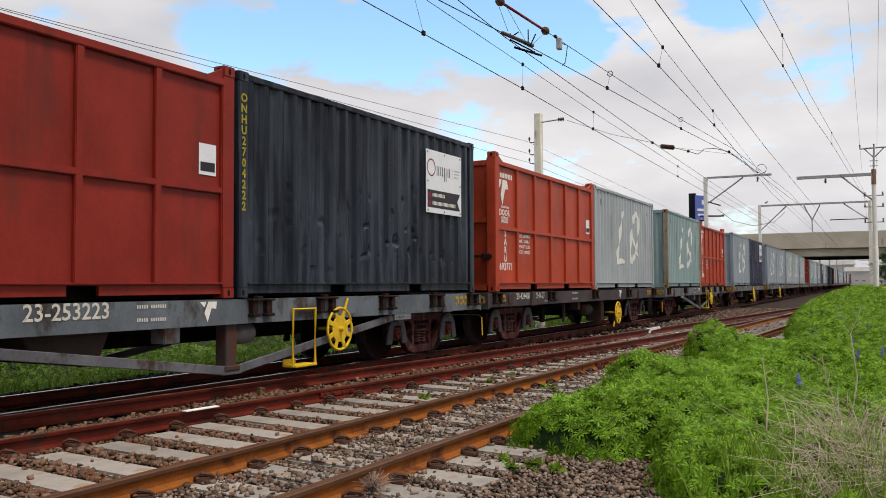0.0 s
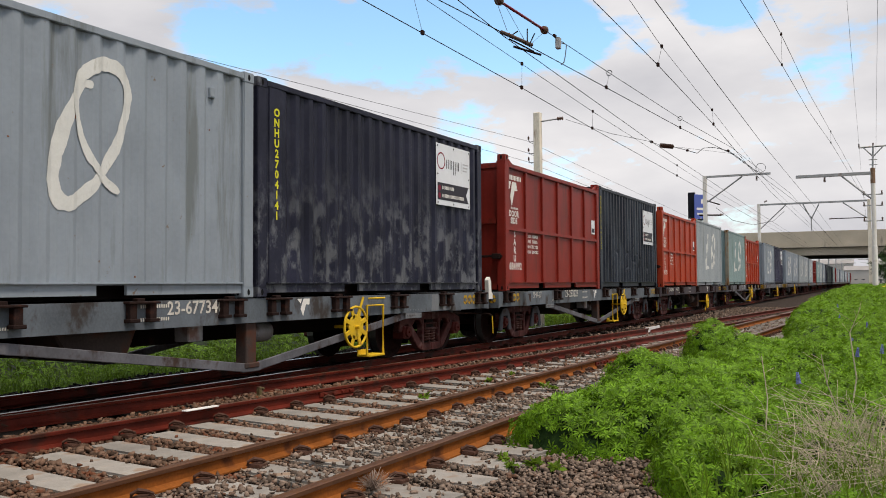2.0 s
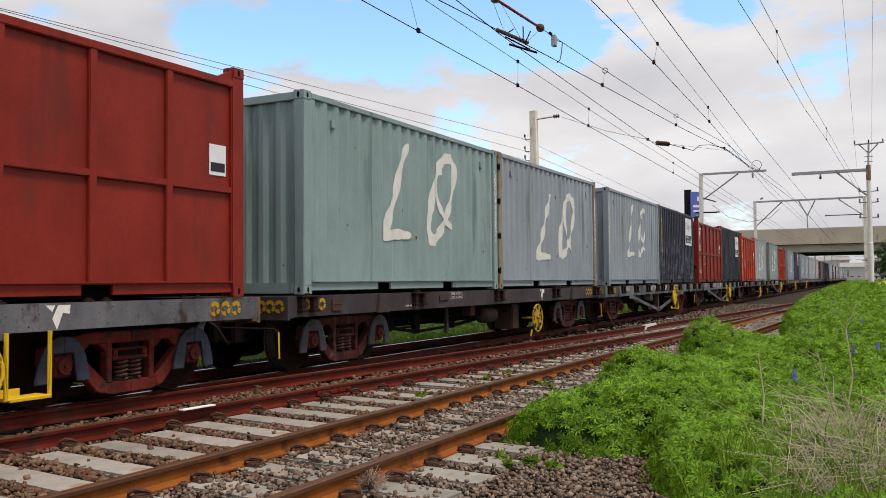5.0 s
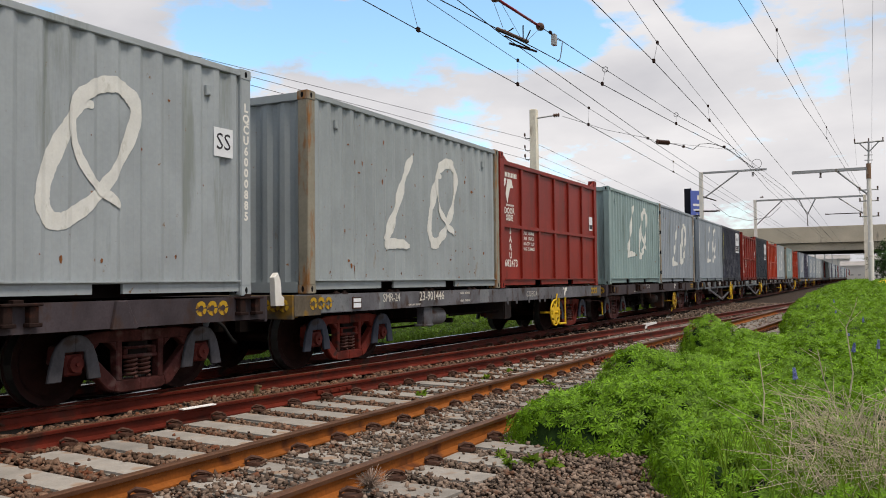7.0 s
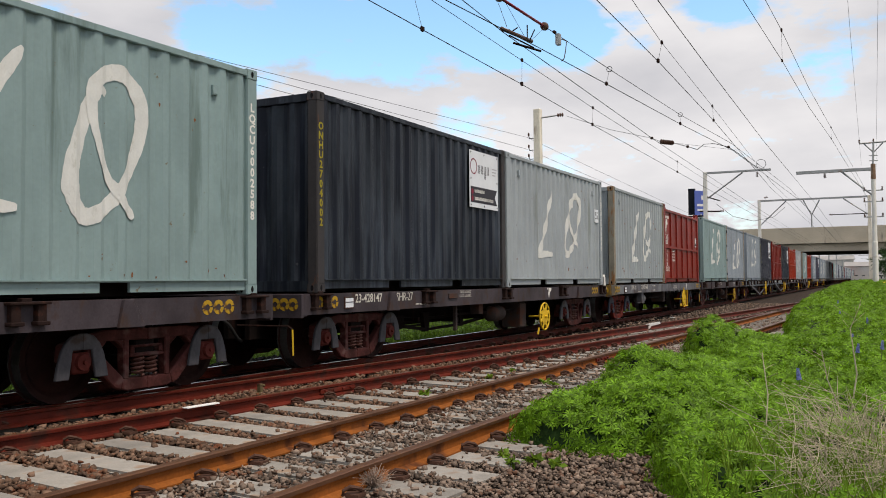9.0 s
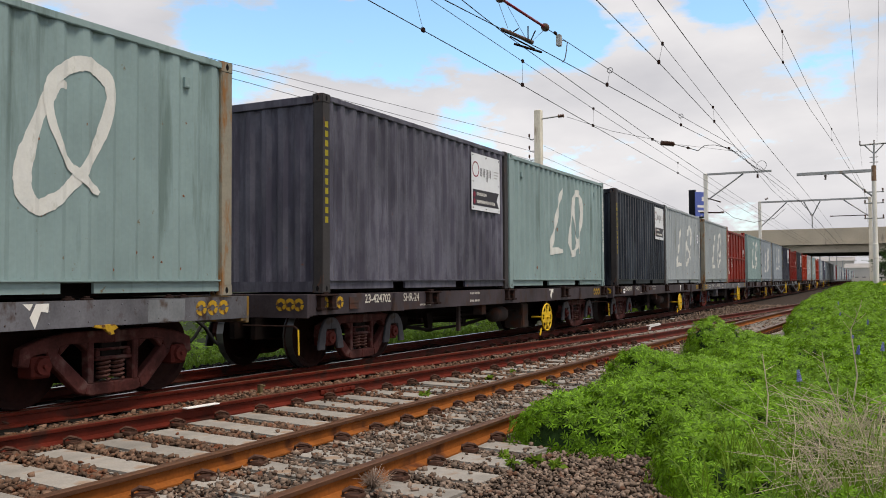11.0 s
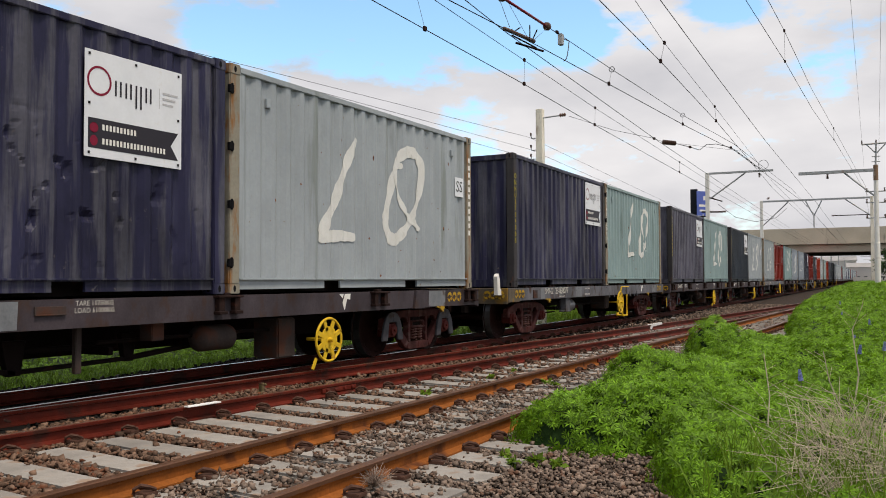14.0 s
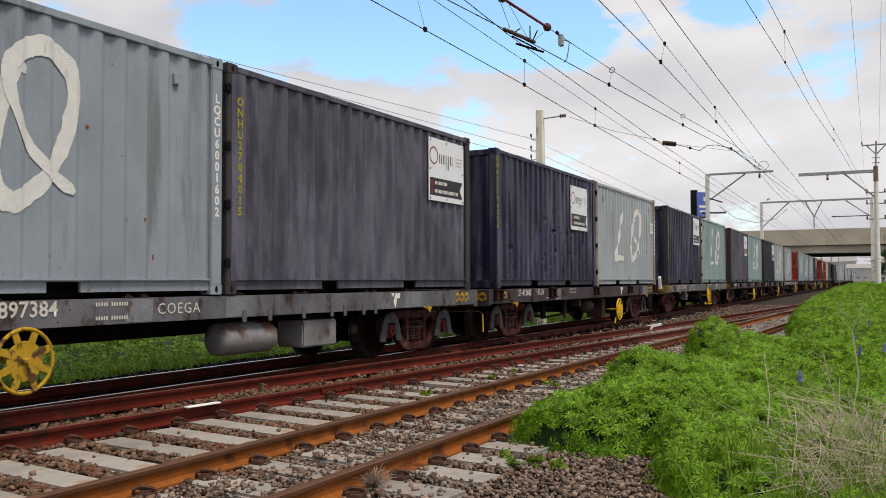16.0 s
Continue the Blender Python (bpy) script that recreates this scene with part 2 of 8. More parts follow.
RUST = (0.16, 0.060, 0.025)
M = dict(
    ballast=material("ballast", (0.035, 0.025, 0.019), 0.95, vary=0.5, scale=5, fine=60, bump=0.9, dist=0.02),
    stone=material("ballast_stone", (0.135, 0.084, 0.057), 0.85, vary=0.3, scale=9, fine=90, bump=0.3, tint=(0.14, 0.052, 0.026), tint_at=0.55, per_piece=0.6),
    greystone=material("grey_ballast_stone", (0.168, 0.126, 0.098), 0.85, vary=0.3, scale=9, fine=90, bump=0.3, tint=(0.13, 0.07, 0.045), tint_at=0.57, per_piece=0.6),
    soil=material("grass_ground", (0.012, 0.020, 0.005), 0.95, vary=0.5, scale=0.8, fine=12, bump=0.8, dist=0.05, tint=(0.03, 0.035, 0.012), tint_at=0.6),
    concrete=material("concrete", (0.2509, 0.2331, 0.209), 0.85, vary=0.25, scale=4, fine=70, bump=0.4, tint=(0.25, 0.18, 0.13), tint_at=0.56, per_piece=0.14, grime=0.2),
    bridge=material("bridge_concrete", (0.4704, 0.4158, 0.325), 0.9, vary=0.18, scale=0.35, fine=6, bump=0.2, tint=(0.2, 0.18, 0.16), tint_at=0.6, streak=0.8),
    # darker copy of the bridge concrete that paints the shade under the deck
    girder=material("girder_concrete_shade", (0.12, 0.108, 0.094), 0.9, vary=0.2, scale=0.5, fine=8, bump=0.2),
    rail_brown=material("rail_rust_brown", (0.225, 0.072, 0.013), 0.75, 0.0, vary=0.4, scale=3, fine=60, bump=0.35, tint=(0.085, 0.028, 0.010), tint_at=0.57, grime=0.2),
    rail_red=material("rail_rust_red", (0.095, 0.0145, 0.008), 0.5, 0.0, vary=0.4, scale=3, fine=60, bump=0.35, tint=(0.045, 0.016, 0.011), tint_at=0.55, grime=0.35),
    polish=material("polished_rail_head", (0.42, 0.41, 0.40), 0.3, 0.9, vary=0.15, scale=6, fine=60, bump=0.05),
    railtop=material("dull_rail_head", (0.115, 0.056, 0.032), 0.42, 0.3, vary=0.3, scale=8, fine=60, bump=0.15, tint=(0.13, 0.06, 0.025), tint_at=0.58),
    iron=material("rusty_iron", (0.020, 0.010, 0.008), 0.8, 0.0, vary=0.5, scale=10, fine=80, bump=0.3, tint=(0.055, 0.019, 0.011), tint_at=0.58),
    grey=material("container_grey", (0.2508, 0.2873, 0.323), 0.4, vary=0.1, scale=1.4, fine=24, bump=0.1, tint=(0.16, 0.18, 0.185), tint_at=0.56, streak=0.9, grime=0.12, specks=(0.17, 0.12, 0.08)),
    pale=material("container_pale_green", (0.3088, 0.342, 0.3581), 0.4, vary=0.1, scale=1.4, fine=24, bump=0.1, tint=(0.215, 0.24, 0.23), tint_at=0.57, streak=0.9, grime=0.12, specks=(0.2, 0.13, 0.07)),
    green=material("container_green", (0.2214, 0.3023, 0.3), 0.4, vary=0.1, scale=1.4, fine=24, bump=0.1, tint=(0.135, 0.19, 0.18), tint_at=0.57, streak=0.9, grime=0.13, specks=(0.15, 0.12, 0.07)),
    navy=material("container_navy", (0.0698, 0.0697, 0.0881), 0.4, vary=0.25, scale=1.3, fine=20, bump=0.15, tint=(0.0227, 0.0227, 0.0504), tint_at=0.42, streak=0.93, fineness=4.0, spec=0.13, grime=0.55, specks=(0.10, 0.092, 0.09)),
    black=material("container_black", (0.097, 0.096, 0.122), 0.42, vary=0.25, scale=1.3, fine=20, bump=0.15, tint=(0.064, 0.061, 0.084), tint_at=0.46, streak=0.8, fineness=4.0, spec=0.13, grime=0.4, specks=(0.13, 0.06, 0.045)),
    red=material("container_red", (0.2022, 0.0215, 0.014), 0.42, vary=0.2, scale=1.5, fine=22, bump=0.1, tint=(0.14, 0.022, 0.014), tint_at=0.55, streak=0.85, grime=0.22, specks=(0.1, 0.04, 0.03)),
    orange=material("container_orange", (0.3584, 0.047, 0.019), 0.42, vary=0.2, scale=1.5, fine=22, bump=0.1, tint=(0.24, 0.045, 0.022), tint_at=0.57, streak=0.85, grime=0.18, specks=(0.15, 0.05, 0.03)),
    wagon=material("wagon_grey", (0.1082, 0.1082, 0.1197), 0.6, vary=0.3, scale=2.2, fine=40, bump=0.2, tint=(0.0504, 0.0312, 0.024), tint_at=0.53, streak=0.4, grime=0.4, specks=(0.07, 0.03, 0.015)),
    # rusty brown taken near black: the shade under the wagons is in it
    under=material("underframe_shade_brown", (0.007, 0.004, 0.0035), 0.85, vary=0.5, scale=4, fine=50, bump=0.3, tint=(0.028, 0.010, 0.007), tint_at=0.6),
    yellow=material("yellow_paint", (0.62, 0.40, 0.02), 0.5, vary=0.15, scale=6, fine=40, bump=0.1, tint=(0.3, 0.15, 0.03), tint_at=0.64),
    white=material("white_paint", (0.72, 0.71, 0.66), 0.6, vary=0.08, scale=7, fine=60, bump=0.1, tint=(0.5, 0.49, 0.45), tint_at=0.63),
    wire=material("wire", (0.03, 0.03, 0.032), 0.6, 0.3, vary=0.1, bump=0),
    steel=material("galvanised_steel", (0.36, 0.37, 0.37), 0.55, 0.3, vary=0.15, scale=2, fine=30, bump=0.1, tint=(0.22, 0.16, 0.12), tint_at=0.62),
    dark=material("dark_fitting_hole_shade", (0.006, 0.006, 0.007), 0.9, vary=0.2, bump=0),
    rustpost_pale=material("rusty_pale_post", (0.243, 0.2255, 0.1764), 0.6, vary=0.2, scale=3, fine=30, bump=0.2, tint=(0.24, 0.115, 0.04), tint_at=0.5, streak=0.75),
    rustpost_dark=material("rusty_dark_post", (0.045, 0.042, 0.043), 0.6, vary=0.2, scale=3, fine=30, bump=0.2, tint=(0.13, 0.055, 0.03), tint_at=0.58, streak=0.75),
    inkblue=material("container_ink_blue", (0.032, 0.0394, 0.0505), 0.4, vary=0.25, scale=1.3, fine=20, bump=0.15, tint=(0.012, 0.015, 0.023), tint_at=0.45, streak=0.93, fineness=4.0, spec=0.13, grime=0.5, specks=(0.07, 0.075, 0.08)),
    scuffed=material("container_scuffed_black", (0.0177, 0.019, 0.0329), 0.42, vary=0.35, scale=1.5, fine=20, bump=0.15, tint=(0.098, 0.104, 0.116), tint_at=0.495, streak=0.3, fineness=2.8, below=1.3, spec=0.13, grime=0.5),
    sign=material("sign_white", (0.70, 0.725, 0.75), 0.4, vary=0.05, scale=5, fine=30, bump=0.03, tint=(0.62, 0.61, 0.58), tint_at=0.66),
    maroon=material("maroon_print", (0.20, 0.012, 0.035), 0.45, vary=0.05, bump=0),
    ink=material("dark_print", (0.03, 0.028, 0.036), 0.45, vary=0.05, bump=0),
    greytext=material("grey_print", (0.45, 0.45, 0.46), 0.5, vary=0.05, bump=0),
    brush=material("brushed_white_paint", (0.64, 0.645, 0.61), 0.6, vary=0.1, scale=5, fine=50, bump=0.015, tint=(0.47, 0.47, 0.42), tint_at=0.6, streak=0.6),
    stencil=material("stencil_white", (0.55, 0.53, 0.47), 0.7, vary=0.2, scale=12, fine=60, bump=0, tint=(0.22, 0.2, 0.18), tint_at=0.62),
    wheel=material("wheel_rust", (0.020, 0.0065, 0.005), 0.7, 0.1, vary=0.4, scale=5, fine=50, bump=0.25, grime=0.4),
    tread=material("wheel_tread", (0.14, 0.136, 0.132), 0.35, 0.8, vary=0.2, bump=0.05),
    coil=material("spring_rust", (0.14, 0.065, 0.052), 0.6, 0.1, vary=0.3, bump=0.2),
    boxred=material("axle_box_brown", (0.0862, 0.017, 0.013), 0.7, vary=0.3, bump=0.2),
    frame_red=material("bogie_red", (0.15, 0.024, 0.016), 0.7, vary=0.4, scale=5, fine=40, bump=0.25, tint=(0.05, 0.022, 0.018), tint_at=0.53, grime=0.45),
    guard=material("axle_guard_grey", (0.072, 0.070, 0.077), 0.6, vary=0.3, scale=6, fine=40, bump=0.2, tint=(0.06, 0.045, 0.04), tint_at=0.57, grime=0.3),
    guard_blue=material("axle_guard_blue", (0.050, 0.056, 0.076), 0.6, vary=0.3, scale=6, fine=40, bump=0.2, tint=(0.05, 0.04, 0.04), tint_at=0.57, grime=0.3),
    endmat=material("headstock_paint", (0.09, 0.0744, 0.054), 0.7, vary=0.35, scale=3, fine=40, bump=0.25, tint=(0.19, 0.11, 0.02), tint_at=0.5, grime=0.35),
    dullyellow=material("weathered_yellow", (0.42, 0.26, 0.02), 0.65, vary=0.3, scale=9, fine=40, bump=0.2, tint=(0.09, 0.045, 0.02), tint_at=0.52),
    codeyellow=material("code_yellow", (0.294, 0.252, 0.021), 0.6, vary=0.25, scale=9, fine=40, bump=0, tint=(0.12, 0.1, 0.02), tint_at=0.62),
    rustmast=material("rusty_mast_head", (0.22, 0.14, 0.09), 0.75, vary=0.3, scale=3, fine=30, bump=0.2, tint=(0.4, 0.36, 0.3), tint_at=0.55),
    rustblot=material("rust_blisters", (0.2125, 0.0825, 0.028), 0.8, vary=0.4, scale=20, fine=120, bump=0.3, tint=(0.09, 0.04, 0.025), tint_at=0.52),
    rubber=material("rubber", (0.02, 0.02, 0.02), 0.8, vary=0.2, bump=0.1),
    rustgrey=material("rust_stained_grey", (0.05, 0.038, 0.034), 0.75, vary=0.35, scale=3, fine=40, bump=0.25, tint=(0.075, 0.032, 0.02), tint_at=0.52),
    tankgrey=material("tank_grey", (0.19, 0.185, 0.19), 0.4, vary=0.25, scale=3, fine=40, bump=0.1, tint=(0.10, 0.045, 0.03), tint_at=0.54, spec=0.4, grime=0.3),
    greyplate=material("plate_grey", (0.17, 0.18, 0.19), 0.6, vary=0.2, scale=5, fine=40, bump=0.15, tint=(0.09, 0.07, 0.06), tint_at=0.6, grime=0.2),
    wagon_dark=material("wagon_dark_grey", (0.0473, 0.0387, 0.0438), 0.6, vary=0.3, scale=2.2, fine=40, bump=0.2, tint=(0.0495, 0.0308, 0.0253), tint_at=0.53, streak=0.4, grime=0.4, specks=(0.06, 0.025, 0.012)),
    wagon_blue=material("wagon_blue_grey", (0.1058, 0.1219, 0.138), 0.55, vary=0.3, scale=1.6, fine=40, bump=0.2, tint=(0.05, 0.042, 0.038), tint_at=0.53, streak=0.4, grime=0.35, specks=(0.08, 0.035, 0.018)),
    clip=material("clip_iron", (0.075, 0.038, 0.026), 0.75, vary=0.35, bump=0.2),
    # oil-stained, and darkened further to paint in the shade under the train
    oily=material("oily_shade_sleeper", (0.007, 0.006, 0.005), 0.8, vary=0.3, bump=0.2),
    oily_shade_stone=material("oily_shade_stone", (0.009, 0.0075, 0.0065), 0.8, vary=0.3, scale=9, fine=80, bump=0.3, per_piece=0.4),
    oil_shade_bed=material("oily_shade_bed", (0.006, 0.005, 0.0045), 0.95, vary=0.4, scale=3, fine=30, bump=0.5, dist=0.02),
    frogpaint=material("daubed_rail_end", (0.12, 0.095, 0.045), 0.7, vary=0.4, scale=12, bump=0.2, tint=(0.05, 0.022, 0.014), tint_at=0.5),
    # very dark green: the shade between the leaves is put into this colour
    inner=material("painted_shade_foliage", (0.008, 0.022, 0.003), 0.9, vary=0.4, scale=6, fine=40, bump=0.6, dist=0.03),
    straw=material("dry_straw", (0.40, 0.345, 0.25), 0.8, vary=0.25, scale=4, fine=40, bump=0, per_piece=0.3),
    bluebell=material("lupin_flower", (0.20, 0.22, 0.50), 0.6, vary=0.25, scale=30, bump=0, per_piece=0.3),
    mast=material("mast_concrete", (0.74, 0.69, 0.57), 0.85, vary=0.2, scale=1.5, fine=20, bump=0.2, tint=(0.24, 0.15, 0.09), tint_at=0.57, streak=0.85),
    redrod=material("red_insulator", (0.22, 0.03, 0.045), 0.4, vary=0.1, bump=0),
    porcelain=material("brown_insulator", (0.09, 0.05, 0.035), 0.3, vary=0.15, bump=0),
    billboard=material("billboard_blue", (0.10, 0.14, 0.42), 0.5, vary=0.12, scale=1, bump=0),
    board_back=material("billboard_back", (0.012, 0.014, 0.02), 0.7, vary=0.2, bump=0),
    farwall=material("far_wall", (0.52, 0.50, 0.46), 0.8, vary=0.12, scale=0.3, fine=3, bump=0.05),
    farglass=material("far_window", (0.05, 0.055, 0.06), 0.2, vary=0.1, bump=0),
    farroof=material("far_roof", (0.30, 0.29, 0.28), 0.7, vary=0.15, scale=0.4, fine=4, bump=0.05),
    tree=material("tree_leaf", (0.035, 0.075, 0.016), 0.6, vary=0.3, scale=0.6, fine=10, bump=0, per_piece=0.4),
    bark=material("bark", (0.09, 0.07, 0.05), 0.9, vary=0.3, scale=5, fine=40, bump=0.4),
    litter=material("white_litter", (0.75, 0.74, 0.72), 0.5, vary=0.08, bump=0.05),
    yellowflower=material("yellow_flower", (0.55, 0.45, 0.03), 0.6, vary=0.2, bump=0, per_piece=0.3),
    stem=material("lupin_stem", (0.12, 0.16, 0.05), 0.6, vary=0.2, bump=0),
    deadtwig=material("dead_twig", (0.26, 0.20, 0.16), 0.9, vary=0.2, bump=0),
    codegreen=material("code_greenish_yellow", (0.62, 0.60, 0.03), 0.6, vary=0.15, scale=9, fine=40, bump=0, tint=(0.3, 0.28, 0.03), tint_at=0.66),
    frame=material("bogie_frame_brown", (0.069, 0.021, 0.018), 0.7, vary=0.45, scale=5, fine=40, bump=0.3, tint=(0.115, 0.062, 0.055), tint_at=0.55, grime=0.5),
    greypale=material("container_pale_grey", (0.2813, 0.314, 0.3241), 0.42, vary=0.1, scale=1.4, fine=24, bump=0.1, tint=(0.2, 0.13, 0.07), tint_at=0.66, streak=0.6, grime=0.14, specks=(0.24, 0.1, 0.03)),
    palemast=material("pale_mast", (0.72, 0.70, 0.64), 0.8, vary=0.15, scale=1.5, fine=20, bump=0.15, tint=(0.4, 0.33, 0.25), tint_at=0.6),
)


def leafy(name, color, through_color, share=0.4, rough=0.55, piece=0.45, patch=0.3):
    """Leaves: a matt surface that lets some light through."""
    m = material(name, color, rough, vary=patch, scale=1.6, fine=25, bump=0, per_piece=piece, spec=0.15)
    n, l = m.node_tree.nodes, m.node_tree.links
    out, b = n["Material Output"], n["Principled BSDF"]
    tr = n.new("ShaderNodeBsdfTranslucent")
    tr.inputs["Color"].default_value = (*through_color, 1)
    mx = n.new("ShaderNodeMixShader")
    mx.inputs[0].default_value = share
    l.new(b.outputs[0], mx.inputs[1])
    l.new(tr.outputs[0], mx.inputs[2])
    l.new(mx.outputs[0], out.inputs["Surface"])
    return m


M["leaf"] = leafy("lupin_leaf", (0.118, 0.232, 0.011), (0.17, 0.32, 0.008), 0.25, 0.5, 0.6, 0.35)
M["backleaf"] = leafy("weed_leaf", (0.072, 0.135, 0.014), (0.10, 0.17, 0.012), 0.3, 0.55, 0.8, 0.6)
M["blade"] = leafy("grass_blade", (0.125, 0.205, 0.022), (0.19, 0.29, 0.022))

# ---- building helpers ----


def mesh_of(name, verts, faces, mat, smooth=False):
    me = bpy.data.meshes.new(name)
    me.from_pydata([tuple(v) for v in verts], [], faces)
    for one in (mat if isinstance(mat, (list, tuple)) else [mat]):
        me.materials.append(one)
    if smooth:
        me.polygons.foreach_set("use_smooth", [True] * len(me.polygons))
    return me


def part(name, me, parent=None, label="", m=None):
    ob = new(name, me)
    ob.parent = parent
    if m is not None:
        ob.matrix_basis = m
    if label:
        ob["label"] = label
    return ob


def thing(name, label, category, group="", kind="", m=None, me=None):
    ob = new(name, me)
    if m is not None:
        ob.matrix_basis = m
    return tagged(ob, label, category, group, kind)


def box_data(x0, x1, y0, y1, z0, z1, v=None, f=None):
    v = [] if v is None else v
    f = [] if f is None else f
    b = len(v)
    v += [(x0, y0, z0), (x1, y0, z0), (x1, y1, z0), (x0, y1, z0), (x0, y0, z1), (x1, y0, z1), (x1, y1, z1), (x0, y1, z1)]
    f += [tuple(b + i for i in q) for q in ((3, 2, 1, 0), (4, 5, 6, 7), (0, 1, 5, 4), (1, 2, 6, 5), (2, 3, 7, 6), (3, 0, 4, 7))]
    return v, f


def soft(me, width, segments=2):
    bm = bmesh.new()
    bm.from_mesh(me)
    bmesh.ops.bevel(bm, geom=bm.edges[:], offset=width, segments=segments, affect="EDGES", clamp_overlap=True)
    bm.to_mesh(me)
    bm.free()
    return me


def box(name, mat, x0, x1, y0, y1, z0, z1, bevel=0.0):
    v, f = box_data(x0, x1, y0, y1, z0, z1)
    me = mesh_of(name, v, f, mat)
    return soft(me, bevel) if bevel else me


def boxes(name, mat, rows, bevel=0.0):
    v, f = [], []
    for r in rows:
        box_data(*r, v, f)
    me = mesh_of(name, v, f, mat)
    return soft(me, bevel, 1) if bevel else me


def tube(name, mat, path, r, n=8, closed=False):
    """A round bar along a line of points."""
    pts = [Vector(p) for p in path]
    v, f = [], []
    count = len(pts)
    for i, p in enumerate(pts):
        a = pts[(i - 1) % count] if closed or i else p
        b = pts[(i + 1) % count] if closed or i < count - 1 else p
        d = (b - a).normalized()
        up = Vector((0, 0, 1)) if abs(d.z) < 0.95 else Vector((1, 0, 0))
        s = d.cross(up).normalized()
        w = s.cross(d)
        rad = r[i] if isinstance(r, (list, tuple)) else r
        v += [p + rad * (math.cos(math.tau * k / n) * s + math.sin(math.tau * k / n) * w) for k in range(n)]
    for i in range(count if closed else count - 1):
        j = (i + 1) % count
        f += [(i * n + k, i * n + (k + 1) % n, j * n + (k + 1) % n, j * n + k) for k in range(n)]
    if not closed:
        f += [tuple(range(n))[::-1], tuple((count - 1) * n + k for k in range(n))]
    return mesh_of(name, v, f, mat, n > 6)


def lathe(name, mat, profile, n=24, axis="x"):
    """A turned shape: (radius, place along the axis) points."""
    v, f = [], []
    for r, h in profile:
        for k in range(n):
            c, s = r * math.cos(math.tau * k / n), r * math.sin(math.tau * k / n)
            v.append((h, c, s) if axis == "x" else (c, h, s) if axis == "y" else (c, s, h))
    for i in range(len(profile) - 1):
        f += [(i * n + k, i * n + (k + 1) % n, (i + 1) * n + (k + 1) % n, (i + 1) * n + k) for k in range(n)]
    f += [tuple(range(n))[::-1], tuple((len(profile) - 1) * n + k for k in range(n))]
    bm = bmesh.new()
    me = mesh_of(name, v, f, mat)
    bm.from_mesh(me)
    bmesh.ops.recalc_face_normals(bm, faces=bm.faces)
    bm.to_mesh(me)
    bm.free()
    return me


def extrude(name, mat, outline, x0, x1):
    """A flat outline in (y, z) given thickness along x."""
    n = len(outline)
    v = [(x0, y, z) for y, z in outline] + [(x1, y, z) for y, z in outline]
    f = [tuple(range(n)), tuple(range(n, 2 * n))[::-1]] + [(k, k + n, (k + 1) % n + n, (k + 1) % n) for k in range(n)]
    me = mesh_of(name, v, f, mat)
    bm = bmesh.new()
    bm.from_mesh(me)
    bmesh.ops.recalc_face_normals(bm, faces=bm.faces)
    bm.to_mesh(me)
    bm.free()
    return me


# ---- lines of the tracks ----


def main_x(s):
    """The main line's centre, which leaves a long curve for the far straight."""
    return -7.293 - 0.0015785 * max(0.0, 28.12 - s) ** 2 / 2


def siding_x(y):
    """The near track's centre."""
    return -3.62 + 0.0275 * y + 0.00035 * max(0.0, y - 6) ** 2 if y < 26 else -2.765 + 0.0415 * (y - 26)


def cross_x(y):
    """The connecting track's centre, from the main line across to the near one."""
    return -7.04 + 0.115 * y - 0.0006 * max(0.0, y - 8) ** 2 if y < 40 else -3.054 + 0.0766 * (y - 40)


def ballast_z(x, y):
    """Ground height over the place: a bed of stones with grass banks beside it."""
    left, right = main_x(y) - 1.9, max(siding_x(y) + 1.35, -1.9 + 0.02 * y)
    d = max(left - x, x - right, 0.0)
    return -0.182 - 0.25 * min(1.0, d / 1.2) ** 1.3 + (0.05 * noise.noise((x * 0.4, y * 0.4, 0)) if d > 0.3 else 0)

# ---- ground ----
ys = np.concatenate([[-2500, -600, -150, -60, -30], np.arange(-14, 30, 0.5), np.arange(30, 80, 2.5), np.arange(80, 400, 20), [500, 800, 1500, 2600]])
xs = np.concatenate([[-2500, -800, -300, -120, -60, -35, -25], np.arange(-18, 8, 0.4), [9, 12, 18, 30, 60, 120, 300, 800, 2500]])
gv = [(x, y, ballast_z(x, min(y, 60))) for y in ys for x in xs]
nx = len(xs)
gf = [(j * nx + i, j * nx + i + 1, (j + 1) * nx + i + 1, (j + 1) * nx + i) for j in range(len(ys) - 1) for i in range(nx - 1)]
gm = mesh_of("ground", gv, gf, [M["soil"], M["ballast"], M["oil_shade_bed"]])
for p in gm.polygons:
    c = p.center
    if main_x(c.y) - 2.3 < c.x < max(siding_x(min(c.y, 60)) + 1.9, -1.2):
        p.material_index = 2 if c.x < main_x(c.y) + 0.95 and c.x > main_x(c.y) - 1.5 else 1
ground = thing("ground", "grassy ground with a wide bed of grey-brown ballast", "ground", kind="structure", me=gm)

# ---- tracks ----
RAILP = [(-0.07, -0.132), (0.07, -0.132), (0.07, -0.12), (0.012, -0.1), (0.012, -0.036), (0.034, -0.0288), (0.036, -0.0048), (0.028, 0.0), (-0.028, 0.0), (-0.036, -0.0048), (-0.034, -0.0288), (-0.012, -0.036), (-0.012, -0.1), (-0.07, -0.12)]


